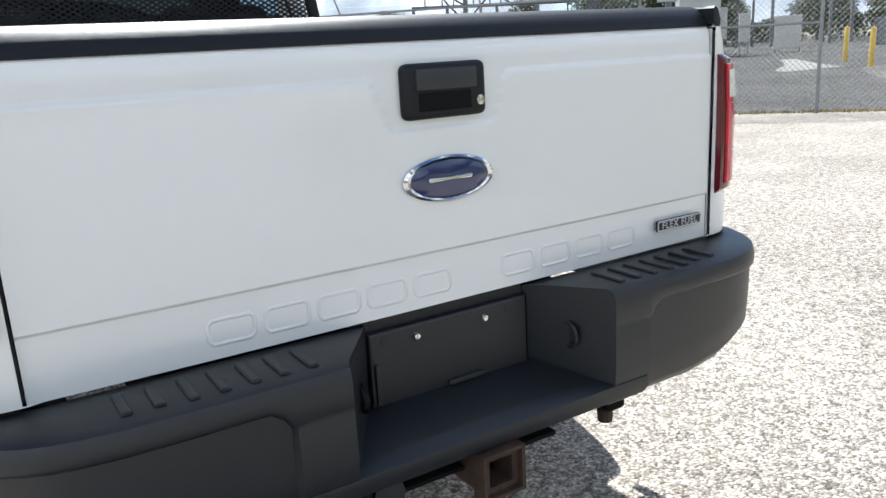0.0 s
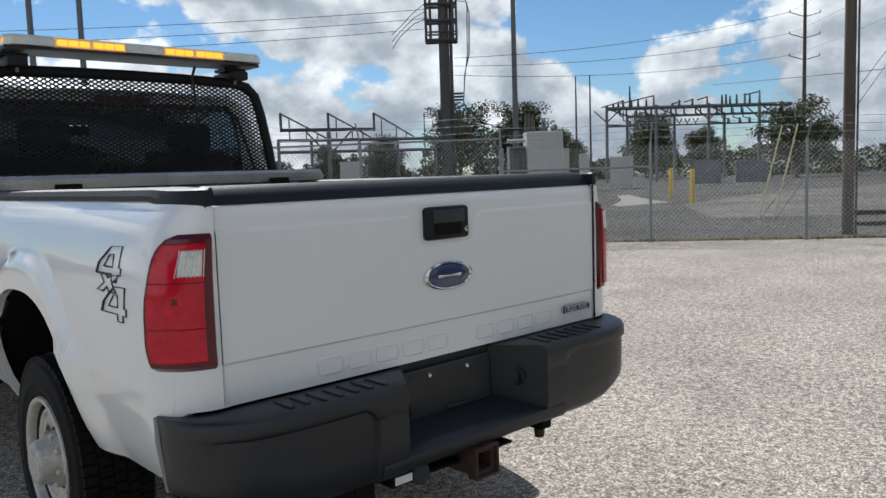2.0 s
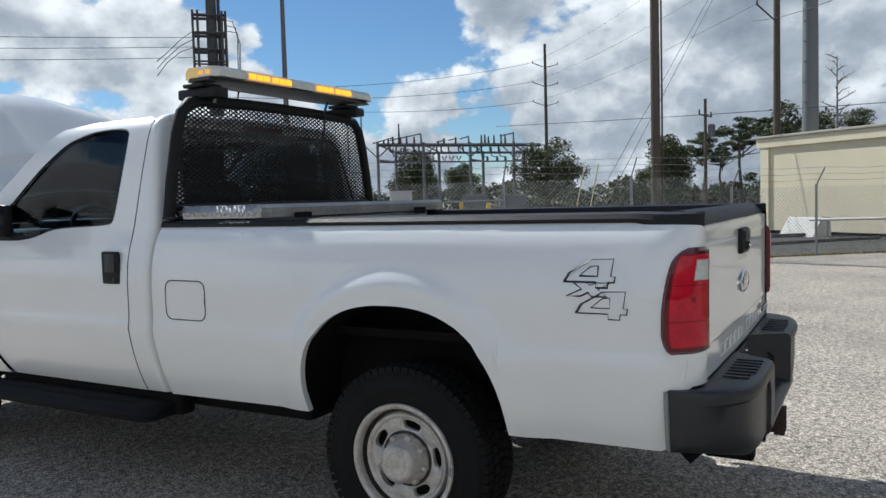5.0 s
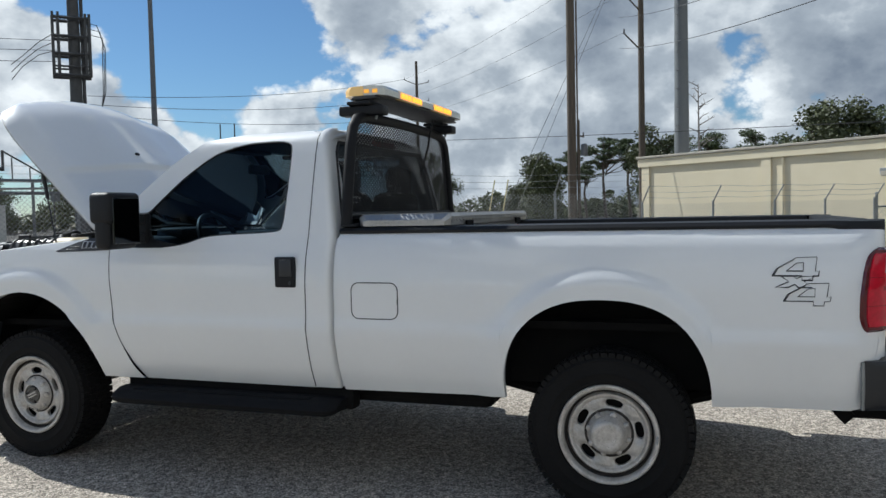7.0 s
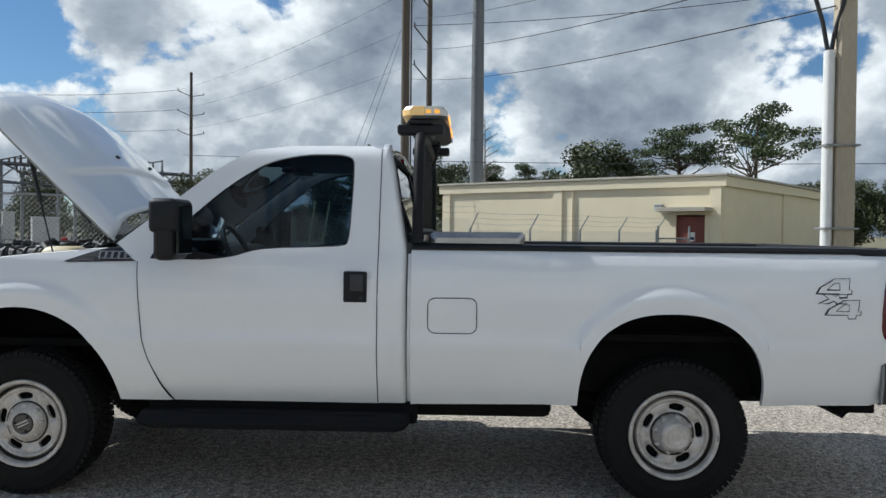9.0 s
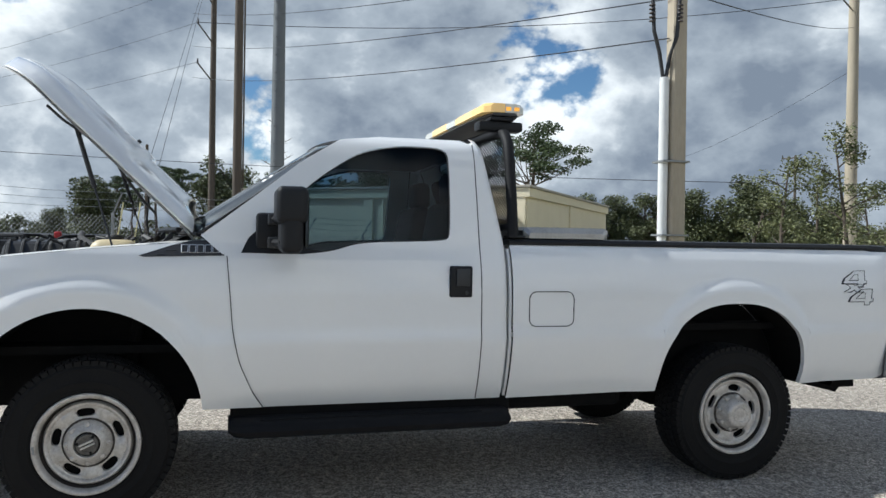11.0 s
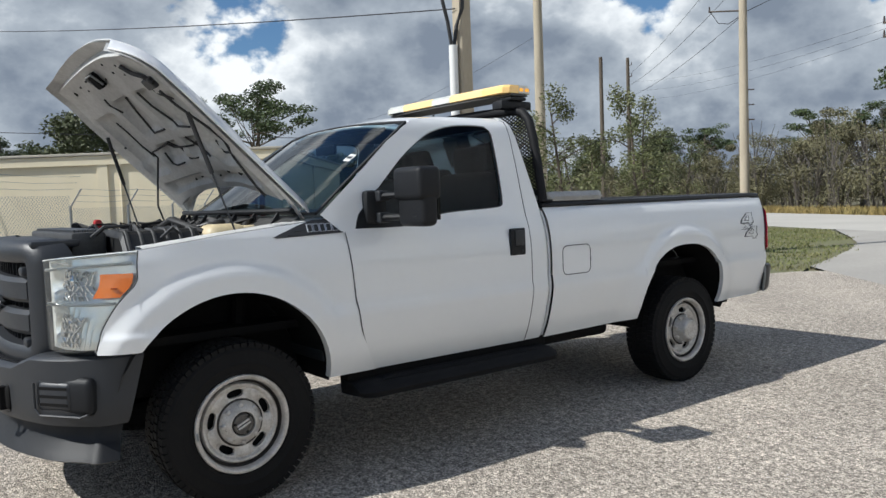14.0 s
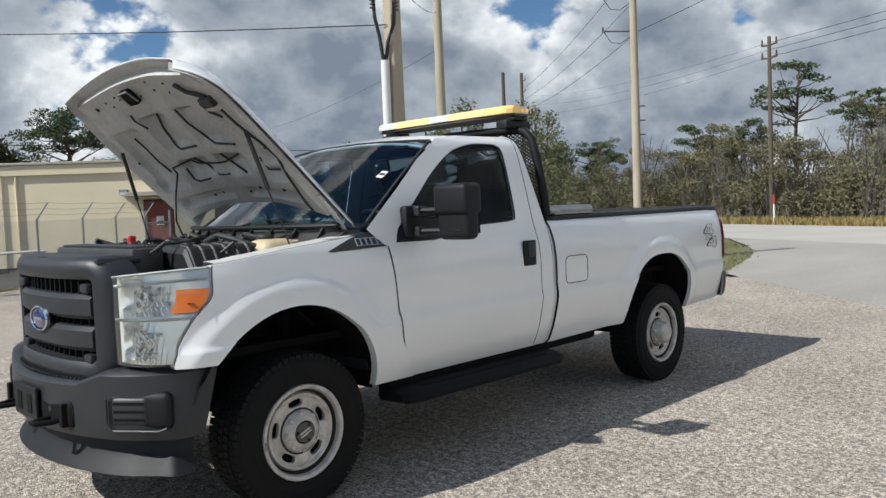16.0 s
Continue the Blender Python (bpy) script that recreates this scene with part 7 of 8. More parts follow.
def make_wheel(front):
    w = part("wheel", tyre_mesh(), TYRE, truck, "black all-terrain tyre on a dull silver steel rim", smooth=True)
    tread = part("tread", tread_mesh(), TYRE, w)
    tread["kind"] = "stuff"
    rim = part("rim", rim_mesh(), STEEL, w, "dull silver steel rim with five slots", smooth=True)
    part("brake_drum", lathe([(0.20, -0.05), (0.205, 0.035), (0.0, 0.04)], lambda a, b, c: (c, a, b), 40), DARK, w)
    if front:
        prof = [(0.108, 0.080), (0.106, 0.092), (0.098, 0.103), (0.090, 0.112), (0.078, 0.122), (0.070, 0.127), (0.062, 0.130), (0.059, 0.129), (0.057, 0.112), (0.0, 0.111)]
    else:
        prof = [(0.104, 0.080), (0.100, 0.100), (0.090, 0.116), (0.084, 0.140), (0.079, 0.162), (0.070, 0.172), (0.056, 0.176), (0.050, 0.174), (0.0, 0.175)]
    part("hub_gap", lathe([(0.1165, 0.0840), (0.112, 0.0862), (0.104, 0.0875)], lambda a, b, c: (c, a, b), 48), GROOVE_SHADE_DUST, rim)
    hub = part("hub_cap", lathe(prof, lambda a, b, c: (c, a, b), 40), STEEL, rim, smooth=True)
    for k in range(8):
        a = 2 * math.pi * (k + 0.5) / 8
        r = 0.090 if front else 0.094
        c = Vector((0.102 if front else 0.104, r * math.cos(a), r * math.sin(a)))
        part("lug_nut", tube([c - Vector((0.02, 0, 0)), c + Vector((0.012, 0, 0)), c + Vector((0.018, 0, 0))], 0.013, 8, radii=[0.015, 0.014, 0.006]), STEEL, rim)
    part("rim_groove", lathe([(0.2100, 0.1000), (0.2075, 0.0830), (0.2050, 0.0752), (0.2010, 0.0742), (0.1980, 0.0780)], lambda a, b, c: (c + 0.0012, a, b), 60), GROOVE_SHADE_DUST, rim, "dark ring of painted shade and brake dust in the groove of the rim")
    part("balance_weight", box(0.131, 0.137, -0.018, 0.018, 0.222, 0.232, bevel=0.002, m=pose(0, 0, 0, 70 if front else -100)), GALV, rim)
    if front:
        part("dial_recess", lathe([(0.0565, 0.1135), (0.045, 0.1145)], lambda a, b, c: (c, a, b), 28), DARK, rim)
        part("hub_dial", lathe([(0.050, 0.112), (0.050, 0.126), (0.046, 0.130), (0.033, 0.130), (0.031, 0.126), (0.0, 0.126)], lambda a, b, c: (c, a, b), 28), HUB_DIAL, rim)
        for v in (-0.008, 0.008):
            part("dial_bar", box(0.1262, 0.136, -0.034, 0.034, v - 0.004, v + 0.004, bevel=0.0015, seg=1), STEEL, rim)
        for k in range(3):
            part("dial_notch", box(0.1295, 0.1312, 0.036, 0.051, -0.006, 0.006, m=pose(0, 0, 0, 30 + 120 * k)), DARK, rim)
    else:
        part("cap_ring", lathe([(0.048, 0.1735), (0.046, 0.1765), (0.040, 0.1765), (0.038, 0.1735)], lambda a, b, c: (c, a, b), 28), STEEL, rim)
    return w


for front, y in ((False, 0.0), (True, 3.48)):
    w = make_wheel(front)
    base = pose(-0.835 if front else -0.830, y, 0.392, 0, 0, 180) @ pose(0, 0, 0, 24 if front else 8)
    w.matrix_basis = base
    copy_thing(w, pose(0.835 if front else 0.830, y, 0.392, 40))
part("axle", tube([(-0.75, 0, 0.40), (0.75, 0, 0.40)], 0.05, 10), DARK, truck)
part("differential", lathe([(0, -0.14), (0.10, -0.12), (0.15, 0), (0.10, 0.12), (0, 0.14)], lambda a, b, w: (0.0 + a, w, 0.40 + b), 16), DARK, truck)
part("axle", tube([(-0.75, 3.48, 0.40), (0.75, 3.48, 0.40)], 0.05, 10), DARK, truck)
for sgn in (-1, 1):
    part("frame_rail", box(sgn * 0.40, sgn * 0.48, -1.05, 4.05, 0.50, 0.68, bevel=0.01), DARK, truck)
    part("leaf_spring", tube([(sgn * 0.52, -0.75, 0.60), (sgn * 0.52, -0.3, 0.47), (sgn * 0.52, 0.0, 0.45), (sgn * 0.52, 0.3, 0.47), (sgn * 0.52, 0.8, 0.58)], 0.035, 6), DARK, truck)
    part("shock_absorber", tube([(sgn * 0.60, 3.36, 0.45), (sgn * 0.55, 3.30, 0.95)], 0.035, 8), DARK, truck)
part("fuel_tank", box(-0.75, -0.42, 0.62, 1.9, 0.42, 0.70, bevel=0.04), DARK, truck)
part("exhaust_pipe", tube([(0.62, 2.2, 0.46), (0.62, 0.7, 0.46), (0.66, 0.3, 0.62), (0.66, -0.4, 0.58), (0.80, -0.75, 0.50)], 0.04, 8), RUST, truck)
part("spare_tyre", lathe([(0.2, -0.09), (0.34, -0.11), (0.39, -0.05), (0.39, 0.05), (0.34, 0.11), (0.2, 0.09)], lambda a, b, w: (a, -0.62 + b, 0.56 + w), 32), TYRE, truck)
# ---- front of the truck ----
# grille
GF = 4.36


def front_y(x):
    """Front face of the grille: flat in the middle, swept back at the sides."""
    return GF - 0.11 * (abs(x) / 0.58) ** 3


def bowed_bar(z0, z1, depth, x0, x1, mat, parent, name, bevel=0.01, back=0.05):
    bm = B()
    rows = []
    for x in np.linspace(x0, x1, 15):
        y = front_y(x) - depth
        rows.append([(x, y - back, z0), (x, y - bevel, z0), (x, y, z0 + bevel), (x, y, z1 - bevel), (x, y - bevel, z1), (x, y - back, z1)])
    vs = add_grid(bm, rows, close_u=True)
    bm.faces.new(vs[0])
    bm.faces.new(vs[-1])
    return part(name, fix_normals(bm), mat, parent, smooth=True)


def surround():
    """Thick rounded frame round the grille opening."""
    path = []
    for cx, cz, a0 in ((0.47, 1.185, 0), (-0.47, 1.185, 90), (-0.47, 0.845, 180), (0.47, 0.845, 270)):
        for k in range(7):
            a = radians(a0 + 15 * k)
            path.append((cx + 0.075 * math.cos(a), cz + 0.075 * math.sin(a)))
    full = []
    for (x0, z0), (x1, z1) in zip(path, path[1:] + path[:1]):
        n = max(1, int(math.hypot(x1 - x0, z1 - z0) / 0.08))
        full += [(x0 + (x1 - x0) * k / n, z0 + (z1 - z0) * k / n) for k in range(n)]
    bm = B()
    rows = []
    n = len(full)
    for i, (x, z) in enumerate(full):
        (xa, za), (xb, zb) = full[i - 1], full[(i + 1) % n]
        t = Vector((xb - xa, 0, zb - za)).normalized()
        out = Vector((t.z, 0, -t.x))
        row = []
        for o, d in ((-0.055, -0.07), (-0.052, -0.012), (-0.035, 0.002), (0.0, 0.006), (0.030, -0.006), (0.048, -0.035), (0.054, -0.14)):
            p = Vector((x, 0, z)) + out * o
            row.append((p.x, front_y(p.x) + d, p.z))
        rows.append(row)
    add_grid(bm, rows + rows[:1])
    bmesh.ops.remove_doubles(bm, verts=bm.verts[:], dist=0.0005)
    return fix_normals(bm)


grille = part("grille", surround(), GREY_PLASTIC, truck, "dark grey plastic grille with two thick crossbars", smooth=True)
part("grille_top", box(-0.54, 0.54, 4.06, 4.27, 1.27, 1.305, bevel=0.012), GREY_PLASTIC, grille, smooth=True)
for sgn in (-1, 1):
    for z in (1.165, 0.835):
        part("corner_clip", box(sgn * 0.39, sgn * 0.475, front_y(0.45) - 0.05, front_y(0.45) - 0.005, z - 0.022, z + 0.022, bevel=0.012), GREY_PLASTIC, grille, smooth=True)
bowed_bar(1.02, 1.135, 0.012, -0.475, 0.475, GREY_PLASTIC, grille, "crossbar", 0.02, 0.07)
bowed_bar(0.87, 0.985, 0.012, -0.475, 0.475, GREY_PLASTIC, grille, "crossbar", 0.02, 0.07)
for k in range(15):
    x = -0.455 + k * 0.065
    part("upright_slat", box(x - 0.006, x + 0.006, front_y(x) - 0.12, front_y(x) - 0.06, 0.80, 1.195), BLACK, grille)
part("grille_backing", box(-0.48, 0.48, 4.16, 4.18, 0.79, 1.20), DARK, grille)
fe = part("front_emblem", lathe([(1.0, 0), (1.0, 0.008), (0.9, 0.014), (0.5, 0.018), (0, 0.019)], lambda u, v, w: (u * 0.106, GF - 0.010 + w, 1.004 + v * 0.051), 36), BLUE, grille, "blue oval emblem with chrome ring", smooth=True)
part("emblem_ring", lathe([(1.0, 0), (1.0, 0.014), (0.92, 0.02), (0.86, 0.016), (0.86, 0)], lambda u, v, w: (u * 0.121, GF - 0.011 + w, 1.004 + v * 0.063), 36), CHROME, fe, smooth=True)
part("emblem_mark", box(-0.058, 0.058, GF - 0.004, GF + 0.0105, 0.996, 1.012, bevel=0.005, seg=2), CHROME, fe)
for k, x in enumerate((-0.03, 0.03)):
    part("top_vent", box(x - 0.022, x + 0.022, GF - 0.07, GF - 0.03, 1.304, 1.3085), TRIM, grille)

# headlamps
for sgn in (-1, 1):
    def hl(s, z):
        """Lens surface from the grille edge (s = 0) out to the fender's edge (s = 1)."""
        ye = lerp([(b, a) for a, b in LAMP_EDGE[::-1]], z) + 0.006
        xe = fender_x(ye, z) - 0.003
        t = max(0.0, min(1.0, (z - 0.838) / 0.414))
        c = (0.845 - 0.055 * t, 4.235 - 0.035 * t)
        x = 0.612 * (1 - s) ** 2 + 2 * c[0] * s * (1 - s) + xe * s * s
        y = 4.235 * (1 - s) ** 2 + 2 * c[1] * s * (1 - s) + ye * s * s
        return (sgn * x, y, z)
    bm = B()
    rows = [[hl(k / 14, 0.822 + (0.402 + 0.030 * k / 14) * t) for k in range(15)] for t in np.linspace(0.0, 1.0, 18)]
    add_grid(bm, rows)
    lens = part("headlamp", fix_normals(bm), glass("headlamp_lens", (0.97, 0.98, 0.965), 0.02, 1.40, 0.06), truck, "clear slightly hazed headlamp with amber corner", smooth="all")
    bm = B()
    rows = []
    for t in np.linspace(0.0, 1.0, 22):
        row = []
        for k in range(25):
            s = 0.985 * k / 24
            z = 0.826 + t * (0.394 + 0.030 * s)
            x, y, zz = hl(s, z)
            bowl = max(0.0, 1 - ((s - 0.24) / 0.20) ** 2 - ((z - (1.125 if z > 1.03 else 0.93)) / 0.078) ** 2)
            row.append((x - sgn * 0.014, y - 0.028 - 0.07 * math.sqrt(bowl) - 0.006 * (k % 2), zz))
        rows.append(row)
    add_grid(bm, rows)
    part("reflector", fix_normals(bm), REFLECTOR, lens, smooth=True)
    for z in (1.125, 0.93):
        part("bulb", lathe([(0, 0.03), (0.016, 0.026), (0.02, 0)], lambda a, b, w, z=z: (sgn * 0.705 + a, 4.13 + w, z + b), 12), CHROME, lens)
        part("bulb_ring", lathe([(0.052, 0.0), (0.056, 0.012), (0.060, 0.0)], lambda a, b, w, z=z: (sgn * 0.705 + a, 4.165 - 0.02 * (z > 1.0) + w, z + b), 24), CHROME, lens, smooth=True)
    rf = random.Random(4)
    bm = B()
    for z0 in (0.850, 0.872, 0.894, 0.916, 0.938, 0.960, 1.050, 1.072, 1.094, 1.116, 1.138, 1.160):
        for k in range(7):
            o = Vector(hl(0.33 + k * 0.052 + 0.02 * math.sin(z0 * 60), z0)) + Vector((-sgn * 0.012, -0.022, 0))
            add_box(bm, -0.012, 0.012, -0.003, 0.003, -0.0100, 0.0100, m=Matrix.Translation(o) @ pose(0, 0, 0, rf.uniform(-38, 38), 0, sgn * 25 + rf.uniform(-30, 30)))
    part("facet_reflector", bm, CHROME, lens)
    for z, dz in ((1.025, 0.0), (1.175, 0.025)):
        part("lamp_shelf", strip([tuple(Vector(hl(s, z + dz * s)) + Vector((-sgn * 0.008, -0.012, 0))) for s in (0.02, 0.25, 0.5, 0.75, 0.96)], 0.026, 0.016), REFLECTOR, lens)
    bm = B()
    rows = []
    for z in np.linspace(1.052, 1.155, 6):
        rows.append([tuple(Vector(hl(0.735 + 0.245 * k / 8, z)) + Vector((sgn * 0.002, 0.002, 0))) for k in range(9)])
    add_grid(bm, rows)
    part("turn_signal", fix_normals(bm), AMBER, lens, "amber side marker")
    part("signal_mark", tube([tuple(Vector(hl(q, 1.092)) + Vector((sgn * 0.003, 0.003, 0))) for q in (0.845, 0.895)], 0.010, 6, flat=0.2), RED_DARK, lens)
    part("lamp_brow", strip([tuple(Vector(hl(q, 1.217 + 0.030 * q)) + Vector((-sgn * 0.01, -0.010, 0))) for q in (0.0, 0.3, 0.6, 0.9, 0.98)], 0.03, 0.012), REFLECTOR, lens)
    part("lamp_gap", tube([tuple(Vector(hl(1.0, z)) + Vector((0, -0.004, 0))) for z in np.linspace(0.825, 1.252, 20)], 0.0035, 5), TRIM, lens)

# front bumper
FB = [(0.0, 4.43), (0.12, 4.427), (0.24, 4.415), (0.36, 4.395), (0.45, 4.372), (0.53, 4.347), (0.61, 4.318), (0.69, 4.283), (0.76, 4.238), (0.82, 4.185), (0.865, 4.125), (0.893, 4.05), (0.908, 3.97), (0.912, 3.89)]


def bumper_sweep(profile, first=0):
    """Sweeps offsets (out, z) along the bumper's line, both sides."""
    line = [(-x, y) for x, y in FB[:0:-1]] + FB
    bm = B()
    rows = []
    for i, (x, y) in enumerate(line):
        (xa, ya), (xb, yb) = line[max(0, i - 1)], line[min(len(line) - 1, i + 1)]
        t = Vector((xb - xa, yb - ya)).normalized()
        n = Vector((-t.y, t.x))
        rows.append([(x + n.x * o, y + n.y * o + (0.012 + 0.28 * max(0.0, 0.80 - z)) * ease((4.20 - y) / 0.26), z) for o, z in profile(abs(x))])
    vs = add_grid(bm, rows)
    bm.faces.new(vs[0])
    bm.faces.new(vs[-1])
    return fix_normals(bm)


def bumper_profile(a):
    top = lerp([(0.0, 0.738), (0.50, 0.748), (0.56, 0.80), (0.9, 0.806)], a)
    return [(-0.13, top), (-0.05, top), (-0.014, top - 0.006), (0.0, top - 0.020), (0.004, 0.60), (0.002, 0.525), (-0.012, 0.492), (-0.13, 0.495)]


def dam_profile(a):
    low = 0.328
    return [(-0.14, 0.505), (-0.085, 0.50), (-0.088, 0.44), (-0.070, 0.40), (-0.030, low + 0.03), (-0.012, low + 0.004), (-0.028, low - 0.006), (-0.13, low + 0.03)]


fb = part("front_bumper", bumper_sweep(bumper_profile), GREY_PLASTIC, truck, "dark grey painted front bumper with air dam", smooth=True)
part("air_dam", bumper_sweep(dam_profile), BLACK, fb, smooth=True)
bm = B()
for k in range(34):
    x = -0.48 + k * 0.96 / 33
    y = lerp(FB, abs(x))
    add_box(bm, x - 0.007, x + 0.007, y - 0.12, y - 0.035, 0.735, 0.7525, bevel=0.003, seg=1)
tagged(part("tread_pad", bm, BLACK, fb), kind="stuff")
for sgn in (-1, 1):
    m = Matrix.Translation((sgn * 0.748, 4.243, 0.628)) @ pose(0, 0, 0, 0, 0, -sgn * 35)
    part("lamp_recess", box(-0.19, 0.118, -0.05, 0.004, -0.088, 0.085, bevel=0.035, seg=3, m=m), BLACK, fb, smooth=True)
    part("recess_rim", tube([tuple(m @ Vector(q)) for q in ((-0.17, 0.004, -0.075), (-0.13, 0.006, -0.089), (0.09, 0.006, -0.089), (0.119, 0.005, -0.06), (0.119, 0.005, 0.055))], 0.006, 6), GREY_PLASTIC, fb)
    ins = part("fog_blank", box(-0.085, 0.095, -0.02, 0.012, -0.066, 0.064, bevel=0.022, seg=3, m=m), GREY_PLASTIC, fb, "ribbed fog lamp blank", smooth=True)
    bm = B()
    for k in range(3):
        add_box(bm, -0.07, 0.08, 0.0125, 0.0135, -0.043 + k * 0.036, -0.030 + k * 0.036, m=m)
    part("blank_slot", bm, DARK, ins)
    m = Matrix.Translation((sgn * 0.30, 4.402, 0.585)) @ pose(0, 0, 0, 0, 0, -sgn * 8)
    part("bumper_opening", box(-0.14, 0.15, -0.03, 0.008, -0.065, 0.065, bevel=0.03, seg=3, m=m), DARK, fb, smooth=True)
plate = part("plate_bracket", box(-0.16, 0.16, 4.436, 4.452, 0.53, 0.69, bevel=0.006), BLACK, fb, "empty black front plate bracket")
for x in (-0.07, 0.07):
    part("bracket_slot", box(x - 0.03, x + 0.03, 4.4525, 4.455, 0.56, 0.65), DARK, plate)
for sgn in (-1, 1):
    pts = [(sgn * 0.32, 4.38, 0.555), (sgn * 0.32, 4.44, 0.55), (sgn * 0.29, 4.50, 0.55), (sgn * 0.255, 4.505, 0.55), (sgn * 0.235, 4.45, 0.55), (sgn * 0.235, 4.39, 0.555)]
    part("tow_hook", tube(pts, 0.014, 8), DARK, fb, smooth=True)
    part("hook_bracket", box(sgn * 0.36, sgn * 0.40, 4.36, 4.42, 0.53, 0.64, bevel=0.006), DARK, fb)

# hood, raised
HD, HN = Vector((0, 0.7254, 0.6884)), Vector((0, -0.6884, 0.7254))
HO = Vector((0, 2.975, 1.443))


def hood_w(u):
    return lerp([(0.0, 0.868), (0.60, 0.868), (0.86, 0.858), (0.98, 0.838), (1.08, 0.795), (1.14, 0.745), (1.19, 0.675)], u)


def hood_pt(s, u, lift=0.0):
    """s across (-1 to 1), u up the raised panel."""
    w = hood_w(u)
    x = s * w
    crown = 0.055 * (1 - (x / 0.9) ** 2) - 0.055
    bulge = 0.028 * math.exp(-((abs(x) - 0.0) / 0.42) ** 4)
    nose = -0.07 * max(0.0, (u - 0.96) / 0.25) ** 2
    scoop = -0.05 * max(0.0, (0.12 - u) / 0.12) * (1 - s * s)
    step = 0.022 * max(0.0, min(1.0, (u - 0.47) / 0.035)) * max(0.0, min(1.0, (0.93 - abs(s)) / 0.06))
    skirt = -0.045 * max(0.0, (abs(s) - 0.90) / 0.10) ** 1.6
    uu = u + 0.055 * (1 - s * s) * max(0.0, (u - 0.8) / 0.4) + 0.15 * (1 - s ** 4) * max(0, (0.30 - u) / 0.30)
    p = HO + HD * uu + HN * (crown + bulge + nose + step + skirt + 0.018 + lift)
    return (x, p.y, p.z)


US = list(np.linspace(0, 0.45, 7)) + [0.468, 0.48, 0.49, 0.505, 0.52] + list(np.linspace(0.58, 0.9, 6)) + [0.95, 0.99, 1.03, 1.07, 1.10, 1.13, 1.16, 1.18, 1.19]
SS = sorted(list(np.linspace(-0.9, 0.9, 28)) + [q * v for q in (-1, 1) for v in (0.93, 0.955, 0.975, 0.99, 1.0)])
bm = B()
add_grid(bm, [[hood_pt(s, u) for s in SS] for u in US])
hood = part("hood", fix_normals(bm), WHITE, truck, "open white hood propped up by gas struts", smooth="all")
solid(hood, 0.006)
for s in (-0.10, 0.56):
    part("washer_nozzle", box(-0.018, 0.018, -0.010, 0.010, -0.004, 0.010, bevel=0.004, m=Matrix.Translation(hood_pt(s, 0.60, 0.004)) @ pose(0, 0, 0, 43.5)), TRIM, hood)


def hood_in(s, u):
    """Pressed inner frame: a perimeter frame with sunk pockets between ribs."""
    a = abs(s)
    depth = 0.065
    pocket = 0.0
    def sm(v, lo, hi, e=0.035):
        return max(0.0, min(1.0, (v - lo) / e)) * max(0.0, min(1.0, (hi - v) / e))
    pocket = max(pocket, sm(a, 0.06, 0.40) * sm(u, 0.62, 0.90))
    pocket = max(pocket, sm(a, 0.06, 0.42) * sm(u, 0.40, 0.56))
    pocket = max(pocket, sm(a, 0.50, 0.84) * sm(u, 0.36, 0.86))
    pocket = max(pocket, sm(a, 0.10, 0.80) * sm(u, 0.14, 0.30))
    edge = 1.0 if a < 0.90 and 0.05 < u < 1.12 else 0.25
    return hood_pt(s * 0.985, 0.02 + u * 0.985, -0.012 - depth * edge * (1 - 0.62 * pocket))


bm = B()
add_grid(bm, [[hood_in(s, u) for s in np.linspace(-1, 1, 75)] for u in np.concatenate([np.linspace(0, 1.0, 60), np.linspace(1.02, 1.19, 12)])])
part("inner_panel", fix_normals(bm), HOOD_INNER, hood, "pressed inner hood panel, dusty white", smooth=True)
seams = [[(0.41, 0.93), (0.42, 0.89), (0.39, 0.82)], [(0.17, 0.88), (0.29, 0.79), (0.33, 0.65), (0.27, 0.63), (0.02, 0.64)], [(-0.09, 0.88), (-0.08, 0.79), (-0.12, 0.65), (-0.20, 0.63), (-0.50, 0.63)],
         [(0.69, 0.78), (0.68, 0.69), (0.69, 0.57), (0.65, 0.48)], [(0.41, 0.49), (0.39, 0.41), (0.33, 0.395), (0.19, 0.40)], [(0.23, 0.55), (0.17, 0.47), (0.02, 0.42), (-0.09, 0.41)],
         [(-0.17, 0.56), (-0.17, 0.46), (-0.31, 0.41)], [(-0.55, 0.49), (-0.60, 0.42), (-0.82, 0.44)], [(-0.57, 0.91), (-0.55, 0.85), (-0.57, 0.79)]]
for pts in seams:
    part("seam_sealer", tube([tuple(Vector(hood_in(s, u)) - HN * 0.003) for s, u in pts], 0.0065, 5), TRIM, hood)
part("hood_latch", box(-0.05, 0.05, -0.06, 0.04, -0.035, 0.0, bevel=0.008, m=Matrix.Translation(Vector(hood_in(0.17, 1.04))) @ pose(0, 0, 0, 45)), DARK, hood)
part("latch_hook", tube([tuple(Vector(hood_in(q, w)) - HN * 0.03) for q, w in ((0.10, 1.00), (0.10, 1.07), (0.24, 1.07), (0.24, 1.00))], 0.006, 6), GALV, hood)
